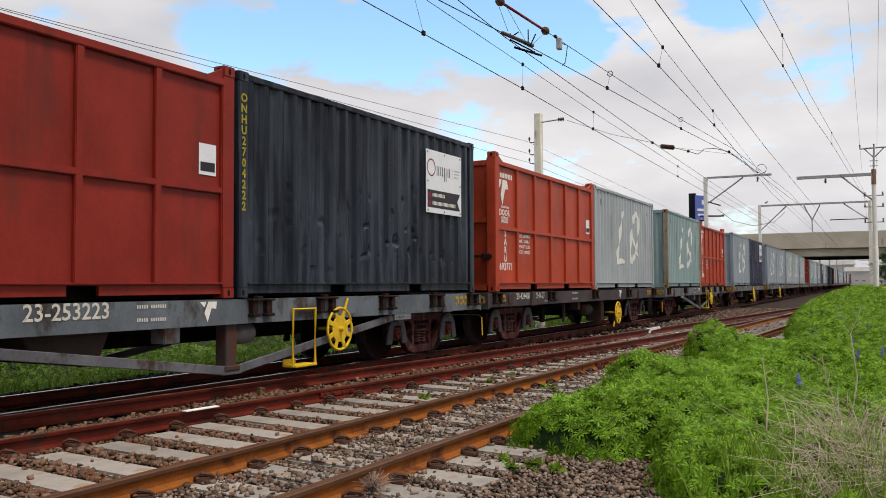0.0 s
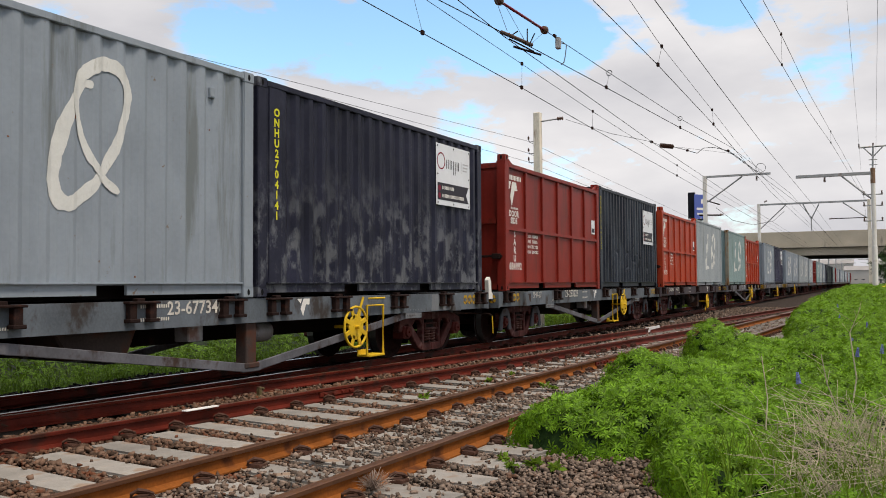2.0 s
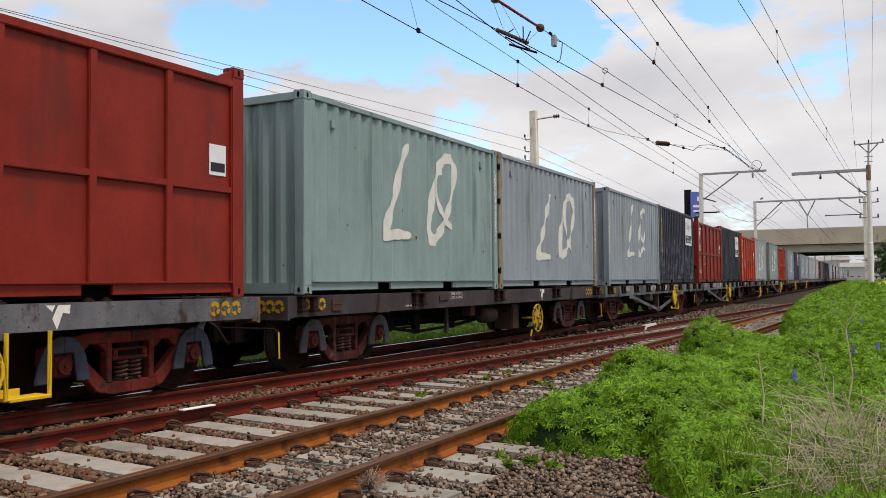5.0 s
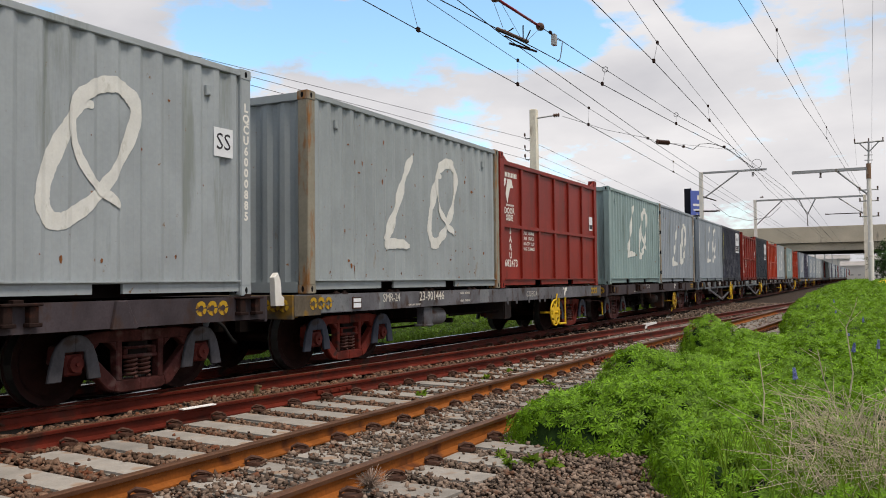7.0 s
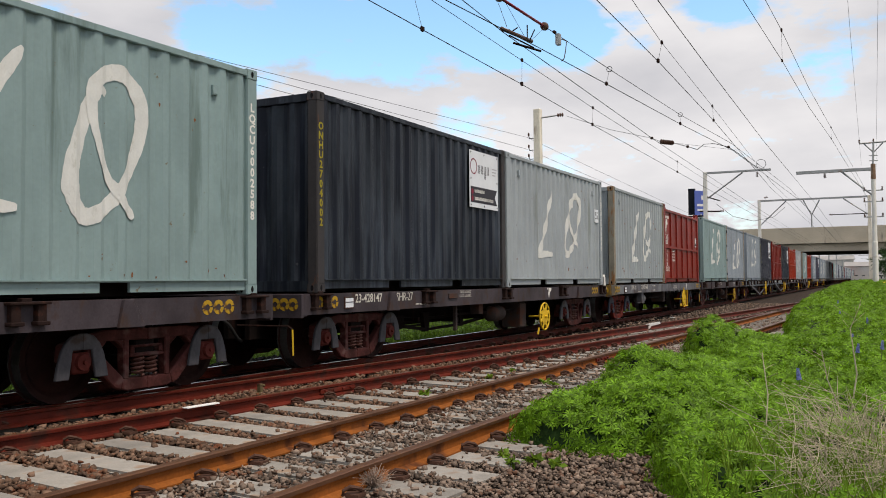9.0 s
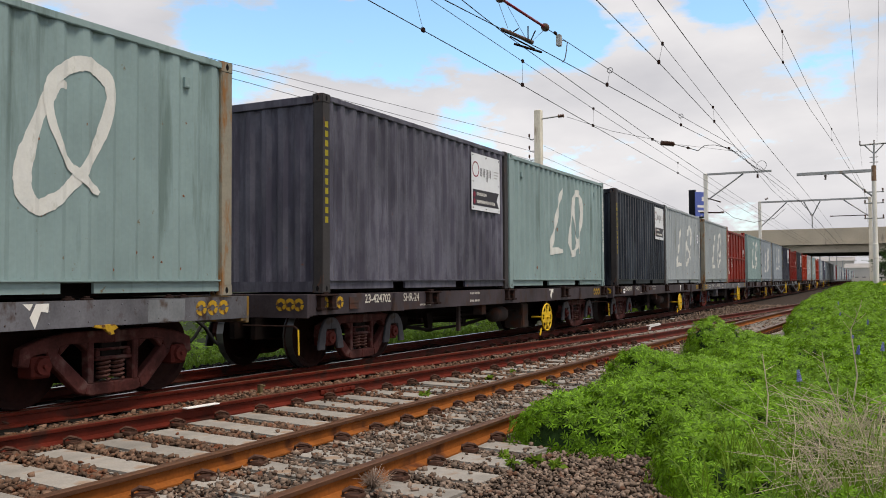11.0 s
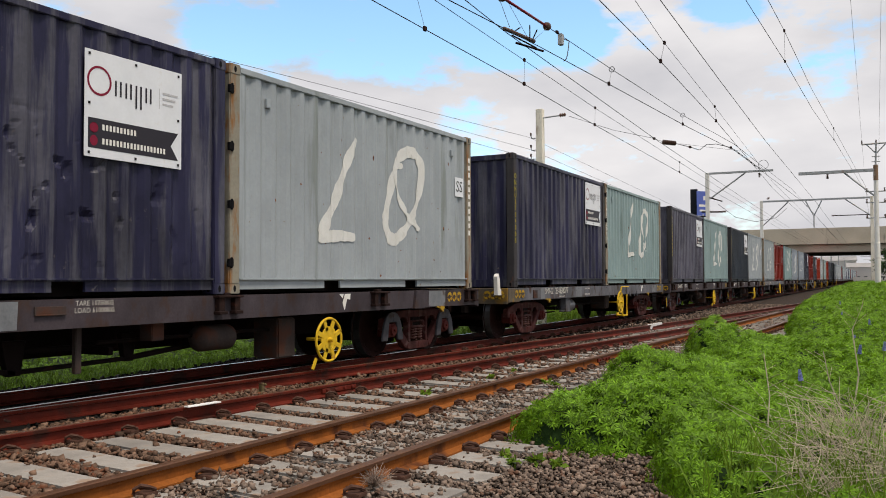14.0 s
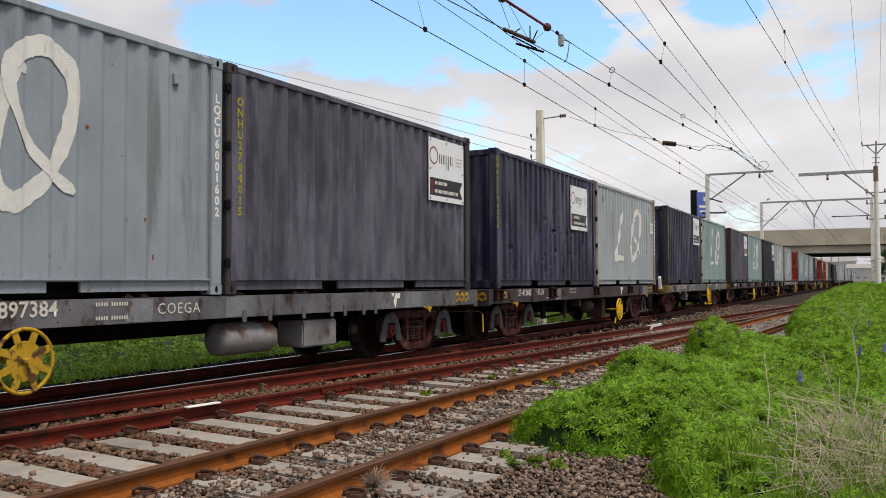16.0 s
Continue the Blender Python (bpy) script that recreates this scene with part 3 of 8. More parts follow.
def rail_mesh(line, y0, y1, side, web, top, step=1.0, shift=0.5685, head=(7,)):
    """A flat-bottomed rail along a track's line."""
    count = max(2, int((y1 - y0) / step))
    n, v, f, idx = len(RAILP), [], [], []
    for i in range(count + 1):
        y = y0 + (y1 - y0) * i / count
        slope = (line(y + 0.1) - line(y - 0.1)) / 0.2
        k = 1 / math.hypot(1, slope)
        for a, z in RAILP:
            o = side * shift + a
            v.append((line(y) + o * k, y - o * slope * k, z))
    for i in range(count):
        for j in range(n):
            f.append((i * n + j, i * n + (j + 1) % n, (i + 1) * n + (j + 1) % n, (i + 1) * n + j))
            idx.append(1 if j in head else 0)
    f += [tuple(range(n))[::-1], tuple(count * n + j for j in range(n))]
    me = mesh_of("rail", v, f, [web, top])
    for p, i in zip(me.polygons, idx):
        p.material_index = i
    return me


main_track = thing("main_track", "main line with rust-red rails polished bright on top", "railway track", kind="structure")
for side in (-1, 1):
    part("rail", rail_mesh(main_x, -30, 420, side, M["rail_red"], M["polish"]), main_track)
near_track = thing("siding_track", "disused siding with brown rusty rails on concrete sleepers", "railway track", kind="structure")
for side in (-1, 1):
    part("rail", rail_mesh(siding_x, -6, 130, side, M["rail_brown"], M["railtop"], head=(4, 5, 6, 7, 8, 9, 10)), near_track)
cross_track = thing("connecting_track", "connecting track with dark red rusty rails", "railway track", kind="structure")
part("rail", rail_mesh(cross_x, -8, 60, 1, M["rail_red"], M["railtop"]), cross_track)
part("rail", rail_mesh(cross_x, 4.0, 60, -1, M["rail_red"], M["railtop"]), cross_track)


def sleeper_mesh(length, mat):
    """A long concrete bearer with chamfered top edges and a chipped, uneven face."""
    me = box("sleeper", mat, -length / 2, length / 2, -0.15, 0.15, -0.2, 0, 0.018)
    bm = bmesh.new()
    bm.from_mesh(me)
    for v in bm.verts:
        v.co += Vector((0, 0.008, 0.004)) * noise.noise(v.co * 3)
    bm.to_mesh(me)
    bm.free()
    return me


def clip_mesh():
    """A sprung rail clip with its foot."""
    bm = bmesh.new()
    bm.from_mesh(tube("clip", M["clip"], [(0, -0.05, -0.01), (0.015, -0.055, 0.04), (0.05, -0.035, 0.062), (0.085, 0.0, 0.05), (0.09, 0.04, 0.028), (0.055, 0.06, 0.02), (0.02, 0.045, 0.03), (-0.03, 0.03, 0.028)], 0.013, 6))
    bm.from_mesh(box("clip", M["clip"], 0.0, 0.11, -0.05, 0.05, -0.005, 0.02, 0.004))
    me = bpy.data.meshes.new("rail_clip")
    bm.to_mesh(me)
    bm.free()
    me.materials.append(M["clip"])
    return me


rnd = random.Random(5)
bearer, clip = sleeper_mesh(3.45, M["concrete"]), clip_mesh()
sleep_short = sleeper_mesh(2.1, M["concrete"])
y = 3.96 - 0.525 * 17
SLEEPERS = []
while y < 46:
    long = y < 26
    slope = math.degrees(math.atan(siding_x(y + 0.5) - siding_x(y - 0.5)))
    cx = siding_x(y)
    mid = cx - 0.52 if long else cx
    part("sleeper", bearer if long else sleep_short, near_track, m=pose(mid + rnd.uniform(-0.04, 0.04), y, -0.133, 0, 0, -slope - (7.0 if long else 1.0) + rnd.uniform(-0.8, 0.8)))
    SLEEPERS.append((mid, y, 1.73 if long else 1.05, 0.145 if long else 0.03))
    if y < 24:
        for rail, side in ((-1, -1), (-1, 1), (1, -1), (1, 1)):
            part("rail_clip", clip, near_track, m=pose(cx + rail * 0.5685 + side * 0.06, y, -0.127, 0, 0, 0 if side > 0 else 180))
        if 3 < y < 18:
            for side in (-1, 1):
                part("rail_clip", clip, cross_track, m=pose(cross_x(y) + 0.5685 + side * 0.06, y, -0.127, 0, 0, 0 if side > 0 else 180))
    y += 0.525
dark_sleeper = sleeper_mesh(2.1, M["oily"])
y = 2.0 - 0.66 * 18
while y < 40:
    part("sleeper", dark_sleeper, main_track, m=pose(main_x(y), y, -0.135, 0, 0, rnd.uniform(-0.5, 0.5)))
    if y < 30:
        for side in (-1, 1):
            part("rail_clip", clip, main_track, m=pose(main_x(y) + 0.5685 + side * 0.06, y, -0.127, 0, 0, 0 if side > 0 else 180))
    y += 0.66
# fishplates where the rails are bolted together
plate = boxes("fishplate", M["rail_red"], [(0.012, 0.036, -0.3, 0.3, -0.09, -0.04)] + [(0.036, 0.056, y - 0.018, y + 0.018, -0.078, -0.052) for y in (-0.22, -0.08, 0.08, 0.22)], 0.003)
part("fishplate", plate, cross_track, m=pose(cross_x(8.4) + 0.5685, 8.4, 0, 0, 0, -6))
part("fishplate", plate, near_track, m=pose(siding_x(13.2) - 0.5685, 13.2, 0, 0, 0, -2))
part("crossing_nose", boxes("crossing_nose", M["frogpaint"], [(-0.028, 0.03, -0.022, 0.022, -0.12, -0.012), (-0.04, 0.035, -0.05, 0.045, -0.15, -0.11), (-0.02, 0.045, 0.02, 0.05, -0.05, -0.022)], 0.008), cross_track, "yellow-daubed rail end", pose(-6.36, 8.12, 0, 0, 0, -5))


# ---- loose stones of the bed ----
LUMP_V = np.array([(x, y, z) for z in (-1, 1) for x, y in ((-1, -1), (1, -1), (1, 1), (-1, 1))]) * 0.72
LUMP_F = np.array([(0, 2, 1), (0, 3, 2), (4, 5, 6), (4, 6, 7), (0, 1, 5), (0, 5, 4), (1, 2, 6), (1, 6, 5), (2, 3, 7), (2, 7, 6), (3, 0, 4), (3, 4, 7)])
gen = np.random.default_rng(11)


def stones(name, spots, sizes, mat, label):
    """Broken stones, each its own rough lump, as one heap."""
    n = len(spots)
    base = LUMP_V[None] * (1 + gen.uniform(-0.62, 0.42, (n, 8, 3)))
    base *= gen.uniform(0.5, 1.25, (n, 1, 3)) * np.array([1, 1, 0.75])
    a, b = gen.uniform(0, math.tau, n), gen.normal(0, 0.6, n)
    ca, sa, cb, sb = np.cos(a), np.sin(a), np.cos(b), np.sin(b)
    x, y, z = base[..., 0], base[..., 1], base[..., 2]
    y, z = y * cb[:, None] - z * sb[:, None], y * sb[:, None] + z * cb[:, None]
    x, y = x * ca[:, None] - y * sa[:, None], x * sa[:, None] + y * ca[:, None]
    v = np.stack([x, y, z], -1) * sizes[:, None, None] + spots[:, None, :]
    f = LUMP_F[None] + (np.arange(n) * 8)[:, None, None]
    me = bpy.data.meshes.new(name)
    v, f = v.reshape(-1, 3), f.reshape(-1, 3)
    me.vertices.add(len(v))
    me.vertices.foreach_set("co", v.ravel())
    me.loops.add(f.size)
    me.loops.foreach_set("vertex_index", f.ravel().astype(np.int32))
    me.polygons.add(len(f))
    me.polygons.foreach_set("loop_start", np.arange(0, f.size, 3, dtype=np.int32))
    me.update(calc_edges=True)
    me.materials.append(mat)
    return thing(name, label, "gravel", kind="stuff", me=me)


def bed_spots(x0, x1, y0, y1, count, low, high):
    """Random places on the bed that keep clear of rails and of most sleeper tops."""
    x, y = gen.uniform(x0, x1, count), gen.uniform(y0, y1, count)
    keep = np.ones(count, bool)
    for line in (main_x, siding_x, cross_x):
        c = np.array([line(q) for q in y])
        for s in (-1, 1):
            keep &= np.abs(x - c - s * 0.5685) > (0.075 if line is not cross_x or s > 0 else 0.03)
    onto = np.zeros(count, bool)
    for cx, cy, half, skew in SLEEPERS:
        onto |= (np.abs(y - cy + skew * (x - cx)) < 0.165) & (np.abs(x - cx) < half)
    keep &= ~onto | (gen.uniform(0, 1, count) < np.where(np.abs(x - np.array([siding_x(q) for q in y])) < 0.5, np.clip(0.22 + 0.06 * (y - 6), 0.22, 0.6), np.where(x > np.array([siding_x(q) for q in y]), 0.05, np.clip(0.006 + 0.05 * (y - 8), 0.006, 0.4))))
    z = gen.uniform(low, high, count)
    z[onto] = -0.125
    # heaps and hollows
    z += np.where(onto, 0, 0.022 * np.array([noise.noise((a * 1.3, b * 1.3, 0)) for a, b in zip(x, y)]))
    return np.stack([x, y, z], 1)[keep]


def bed(x0, x1, y0, y1, count, low, high, small, large):
    """One stretch of bed: brown stones by the red rails, greyer ones by the siding."""
    spots = bed_spots(x0, x1, y0, y1, count, low, high)
    edge = np.where(spots[:, 1] > 13.5 + gen.normal(0, 1.5, len(spots)), -99.0, np.array([siding_x(q) - 0.5 for q in spots[:, 1]]) + gen.normal(0, 0.16, len(spots)))
    for pick, mat, scale, label in ((spots[:, 0] < edge, "stone", 0.95, "loose rust-brown broken stones between the rails"), (spots[:, 0] >= edge, "greystone", 0.72, "loose grey broken stones of the siding")):
        some = spots[pick]
        stones("ballast_gravel", some, scale * (small + (large - small) * gen.uniform(0, 1, len(some)) ** 1.6), M[mat], label)


bed(-6.9, -1.9, -6.0, 3.1, 4000, -0.179, -0.130, 0.02, 0.046)
bed(-6.7, -1.05, 3.1, 6.4, 29000, -0.179, -0.128, 0.016, 0.038)
bed(-6.7, -1.05, 6.4, 9.5, 16000, -0.182, -0.128, 0.017, 0.038)
bed(-6.9, -1.7, 9.5, 18.0, 13000, -0.182, -0.132, 0.02, 0.044)
bed(-7.0, -2.0, 18.0, 48.0, 7500, -0.187, -0.135, 0.03, 0.065)
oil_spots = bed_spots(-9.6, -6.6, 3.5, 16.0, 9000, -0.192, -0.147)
stones("shoulder_gravel", oil_spots, gen.uniform(0.022, 0.045, len(oil_spots)), M["oily_shade_stone"], "dark oily stones with the train's shade in their colour")

SHARED = {}


def once(key, make):
    if key not in SHARED:
        SHARED[key] = make()
    return SHARED[key]


# ---- lettering and flat marks on the side of a thing (facing +x) ----
TEXTS = {}


def lettering(text, size, mat, spacing=1.0, line=1.0, bold=0.0):
    """A mesh of writing that reads along +y and faces +x, centred on its place."""
    key = (text, size, mat.name, spacing, line, bold)
    if key not in TEXTS:
        cu = bpy.data.curves.new("writing", "FONT")
        cu.body, cu.size, cu.align_x, cu.align_y = text, size, "CENTER", "CENTER"
        cu.space_character, cu.space_line, cu.resolution_u = spacing, line, 2
        cu.offset = bold
        ob = bpy.data.objects.new("writing", cu)
        scene.collection.objects.link(ob)
        me = bpy.data.meshes.new_from_object(ob.evaluated_get(bpy.context.evaluated_depsgraph_get()))
        bpy.data.objects.remove(ob)
        bpy.data.curves.remove(cu)
        me.transform(Matrix(((0, 0, 1, 0), (1, 0, 0, 0), (0, 1, 0, 0), (0, 0, 0, 1))))
        me.materials.clear()
        me.materials.append(mat)
        TEXTS[key] = me
    return TEXTS[key]


def code_column(code, mat):
    """Upright writing down a post; a code that cannot be read stands as bars."""
    if code == "bars":
        return once(("codebars", mat.name), lambda: flat("code_bars", mat, [rect(-0.035, 0.035, 0.63 - 0.124 * i, 0.71 - 0.124 * i) for i in range(11)]))
    return lettering("\n".join(code), 0.135, mat, 1.0, 0.92, 0.005)


def flat(name, mat, polys):
    """Flat marks from outlines in (y, z)."""
    v, f = [], []
    for poly in polys:
        b = len(v)
        v += [(0, y, z) for y, z in poly]
        f.append(tuple(range(b, b + len(poly))))
    return mesh_of(name, v, f, mat)


def ring(cy, cz, r0, r1, n=20, gaps=()):
    out = []
    for k in range(n):
        if k in gaps:
            continue
        a, b = math.tau * k / n, math.tau * (k + 1) / n
        out.append([(cy + r * math.cos(t), cz + r * math.sin(t)) for r, t in ((r0, a), (r1, a), (r1, b), (r0, b))])
    return out


def rect(y0, y1, z0, z1):
    return [(y0, z0), (y1, z0), (y1, z1), (y0, z1)]


# ---- containers: origin at the middle of the underside, long side facing +x ----
LEN, WID, HIGH = 6.058, 2.438, 2.591
PITCH, DEEP = 0.278, 0.034


def fold(y):
    """How far the corrugated sheet lies in from its outer face."""
    p = ((y + 2.85) / PITCH) % 1.0
    if p < 0.27:
        return 0.0
    if p < 0.5:
        return DEEP * (p - 0.27) / 0.23
    if p < 0.77:
        return DEEP
    return DEEP * (1.0 - p) / 0.23


def fold_stations(y0, y1):
    out = {y0, y1}
    k = math.floor((y0 + 2.85) / PITCH) - 1
    while k * PITCH - 2.85 < y1:
        for p in (0, 0.27, 0.5, 0.77):
            y = (k + p) * PITCH - 2.85
            if y0 < y < y1:
                out.add(y)
        k += 1
    return sorted(out)


def dent(y, z, seed, amount):
    if not amount:
        return 0.0
    a = noise.noise((y * 5.5 + seed, z * 4.6, seed)) + 0.45 * noise.noise((y * 11, z * 10 + seed, 3.0))
    low = max(0.0, min(1.0, (1.75 - z) / 0.5)) * max(0.0, min(1.0, (z - 0.2) / 0.2)) * max(0.25, min(1.0, 1.2 - abs(y - 0.4) / 2.2))
    return amount * low * max(0.0, a - 0.32) * 2.2


def corrugated(name, mat, y0, y1, z0, z1, seed=0, amount=0.0):
    st = fold_stations(y0, y1)
    if amount:
        st = sorted(set(st) | {round(y0 + (y1 - y0) * i / 220, 4) for i in range(221)})
    rows = 80 if amount else 10
    v, f = [], []
    for j in range(rows + 1):
        z = z0 + (z1 - z0) * j / rows
        for y in st:
            wave = 0.004 * noise.noise((y * 0.9 + seed, z * 0.9, seed))
            v.append((-fold(y) - dent(y, z, seed, amount) + wave, y, z))
    n = len(st)
    for j in range(rows):
        for i in range(n - 1):
            f.append((j * n + i, j * n + i + 1, (j + 1) * n + i + 1, (j + 1) * n + i))
    return mesh_of(name, v, f, mat)


def stroke(points, width, seed, widths):
    """A brushed line on the corrugated side, following its folds."""
    rnd = random.Random(seed)
    pts, wid = [], []
    ctrl = [Vector((0, *p)) for p in points]
    for i in range(len(ctrl) - 1):
        a, b, c, d = ctrl[max(i - 1, 0)], ctrl[i], ctrl[i + 1], ctrl[min(i + 2, len(ctrl) - 1)]
        for k in range(10):
            t = k / 10
            pts.append(0.5 * (2 * b + (c - a) * t + (2 * a - 5 * b + 4 * c - d) * t * t + (3 * b - a - 3 * c + d) * t ** 3))
    pts.append(ctrl[-1])
    total, across = len(pts), 9
    v, f = [], []
    for i, p in enumerate(pts):
        d = (pts[min(i + 1, total - 1)] - pts[max(i - 1, 0)]).normalized()
        s = Vector((0, -d.z, d.y))
        end = min(1.0, (0.5 + 0.2 * min(i, total - 1 - i)))
        fat = float(np.interp(i / (total - 1) * (len(widths) - 1), range(len(widths)), widths))
        w0, w1 = (width / 2 * end * fat * (1 + 0.16 * noise.noise((i * 0.33, seed, q)) + rnd.uniform(-0.05, 0.05)) for q in (0.0, 9.0))
        for k in range(across):
            q = p + s * (-w0 + (w0 + w1) * k / (across - 1))
            v.append((-fold(q.y) + 0.0045 + 0.007 * i / total, q.y, q.z))
    for i in range(total - 1):
        for k in range(across - 1):
            f.append((i * across + k, i * across + k + 1, (i + 1) * across + k + 1, (i + 1) * across + k))
    return v, f


def casting(mat):
    """A corner casting with flat near-black ovals painting its shaded holes on three faces."""
    def make():
        me = box("corner_casting", mat, -0.081, 0.081, -0.089, 0.089, -0.059, 0.059, 0.008)
        v, f = [], []
        for cx, cy, ax in ((0.0815, 0.0, "x"), (0.0, -0.0895, "y"), (0.0, 0.0895, "y")):
            b = len(v)
            for k in range(12):
                a = math.tau * k / 12
                u, w = 0.022 * math.cos(a), 0.038 * math.sin(a)
                v.append((cx, u, w) if ax == "x" else (u, cy, w))
            f.append(tuple(range(b, b + 12)) if ax == "x" or cy < 0 else tuple(range(b + 11, b - 1, -1)))
        hole = mesh_of("hole", v, f, M["dark"])
        bm = bmesh.new()
        bm.from_mesh(me)
        for p in hole.polygons:
            fc = bm.faces.new([bm.verts.new(hole.vertices[i].co) for i in p.vertices])
            fc.material_index = 1
        bm.to_mesh(me)
        bm.free()
        me.materials.append(M["dark"])
        return me
    return once(("casting", mat.name), make)


def bottom_rail(mat):
    """Side rail with two fork pockets cut through it."""
    def make():
        edge = [(-2.85, 0.05)]
        for a, b in ((-1.205, -0.845), (0.845, 1.205)):
            edge += [(a, 0.05), (a, 0.146), (b, 0.146), (b, 0.05)]
        return extrude("bottom_rail", mat, edge + [(2.85, 0.05), (2.85, 0.165), (-2.85, 0.165)], -0.06, -0.026)
    return once(("bottom_rail", mat.name), make)


L_STEM = [(0.0, 0.0), (0.28, 0.02), (0.62, -0.015), (0.93, 0.0)]
Q_LINE = [(0.91, 1.91), (0.82, 1.93), (0.71, 1.74), (0.57, 1.33), (0.53, 1.03), (0.59, 0.83), (0.70, 0.77), (0.88, 0.87), (1.06, 1.07), (1.22, 1.40), (1.31, 1.79),
          (1.23, 2.03), (1.05, 2.14), (0.85, 2.06), (0.75, 1.89), (0.77, 1.59), (0.88, 1.24), (1.01, 1.04), (1.21, 0.81)]
Q_FOOT, Q_TOP, Q_SIDE = Vector((0.70, 0.77)), Vector((1.05, 2.14)), Vector((1.31, 1.79))
Q_WIDTH = [0.55, 0.6, 0.9, 1.15, 1.2, 1.15, 1.1, 0.95, 0.8, 0.8, 0.95, 1.0, 1.1, 0.95, 0.75, 0.5, 0.55, 0.65, 0.6]
USUAL = ((-0.35, 2.12), (-1.05, 0.74), (-0.32, 0.74), (0.55, 0.78), (0.97, 2.12), (1.28, 1.84), 0.155)


def painted(letter, seed, mat, hand=USUAL):
    """One hand-painted letter: the brush's turning points differ from box to box."""
    top, elbow, foot, low, high, side = (Vector(p) for p in hand[:6])
    w, v, f = hand[6], [], []
    if letter == "L":
        across = Vector((elbow.y - top.y, top.x - elbow.x)).normalized()
        stem = [top.lerp(elbow, a) + across * b for a, b in L_STEM] + [elbow]
        lines = [(stem, [0.6, 0.95, 0.95, 1.1, 1.15]), ([elbow + Vector((-0.05, -0.035)), elbow.lerp(foot, 0.5) + Vector((0, 0.01)), foot], [1.0, 0.95, 0.6])]
    else:
        base = Matrix(((Q_TOP - Q_FOOT), (Q_SIDE - Q_FOOT))).transposed().inverted()
        lines = [([low + (high - low) * q.x + (side - low) * q.y for q in (base @ (Vector(p) - Q_FOOT) for p in Q_LINE)], Q_WIDTH)]
    for i, (line, widths) in enumerate(lines):
        a, b = stroke([tuple(p) for p in line], w, seed * 3 + i, widths)
        f += [tuple(q + len(v) for q in face) for face in b]
        v += [(x + 0.004 * i, y, z) for x, y, z in a]
    return mesh_of("painted_letter_" + letter.lower(), v, f, mat)


def rust_spots(seed, count, low, high):
    """Blistered rust with short drips, lying on the folded side."""
    rnd = random.Random(seed)
    v, f = [], []
    for _ in range(count):
        cy, cz = rnd.uniform(-2.6, 2.6), low + (high - low) * rnd.random() ** 1.6
        r, drip = rnd.uniform(0.005, 0.017) * (1.7 if rnd.random() < 0.12 else 1.0), rnd.choice((1.0, 1.0, 1.6, 3.5))
        b = len(v)
        for k in range(9):
            a = math.tau * k / 9
            y = cy + r * math.cos(a) * rnd.uniform(0.6, 1.3)
            z = cz + r * math.sin(a) * rnd.uniform(0.6, 1.3) * (drip if math.sin(a) < 0 else 1.0)
            v.append((-fold(y) + 0.004, y, z))
        v.append((-fold(cy) + 0.005, cy, cz))
        f += [(b + k, b + (k + 1) % 9, b + 9) for k in range(9)]
    return mesh_of("rust_spots", v, f, M["rustblot"])


def add_sign(root, y0, z0, phone=True):
    """A bolted white sign board; its lettering stands as bars and shapes."""
    w, h = 1.21, 1.0
    board = part("sign_board", once("board", lambda: box("sign_board", M["sign"], 0, 0.006, 0, w, 0, h, 0.002)), root, "white advertising board with a dark band", pose(WID / 2 + 0.004, y0, z0))

    def logo():
        return flat("emblem", M["maroon"], ring(0.165, 0.72, 0.118, 0.140, 28))

    def small():
        return flat("small_print", M["greytext"], [rect(0.90, 0.906, 0.58, 0.79)] + [rect(0.945, 1.15 - 0.03 * i, 0.735 - 0.055 * i, 0.757 - 0.055 * i) for i in range(3)])

    def band():
        return flat("band", M["ink"], [[(0.04, 0.085), (1.16, 0.085), (1.06, 0.225), (1.16, 0.365), (0.04, 0.365)]])

    def dots():
        return flat("round_icon", M["maroon"], [[(0.105 + 0.043 * math.cos(math.tau * k / 16), z + 0.05 * math.sin(math.tau * k / 16)) for k in range(16)] for z in (0.155, 0.275)] + ring(0.105, 0.275, 0.043, 0.049, 16))

    def words():
        rows = []
        for z, y1 in ((0.262, 0.60), (0.130, 0.98)):
            y = 0.2
            while y < y1:
                rows.append(rect(y, y + 0.026, z, z + 0.055))
                y += 0.042
        return flat("contact_line", M["white"], rows)

    def bolts():
        v, f = [], []
        for y in (0.05, 0.6, 1.16):
            for z in (0.04, 0.5, 0.96):
                if y != 0.6 or z != 0.5:
                    box_data(0, 0.004, y - 0.012, y + 0.012, z - 0.012, z + 0.012, v, f)
        return mesh_of("bolts", v, f, M["dark"])
    for i, (n, make) in enumerate((("emblem", logo), ("small_print", small), ("band", band), ("round_icon", dots), ("contact_line", words), ("bolt", bolts))):
        tagged(part(n, once(n, make), board, m=pose(0.0085 + (0.002 if n in ("round_icon", "contact_line") else 0), 0, 0)), kind="stuff" if n in ("bolt", "contact_line", "small_print") else "")
    for i in range(4):
        drop = 0.08 if i == 2 else 0.0
        part("name_bar", once(("name_bar", drop), lambda: flat("name_bar", M["ink"], [rect(0, 0.022, 0.61 - drop, 0.76), rect(0.058, 0.080, 0.61 - drop, 0.76)])), board, m=pose(0.0085, 0.345 + 0.125 * i, 0))
    return board


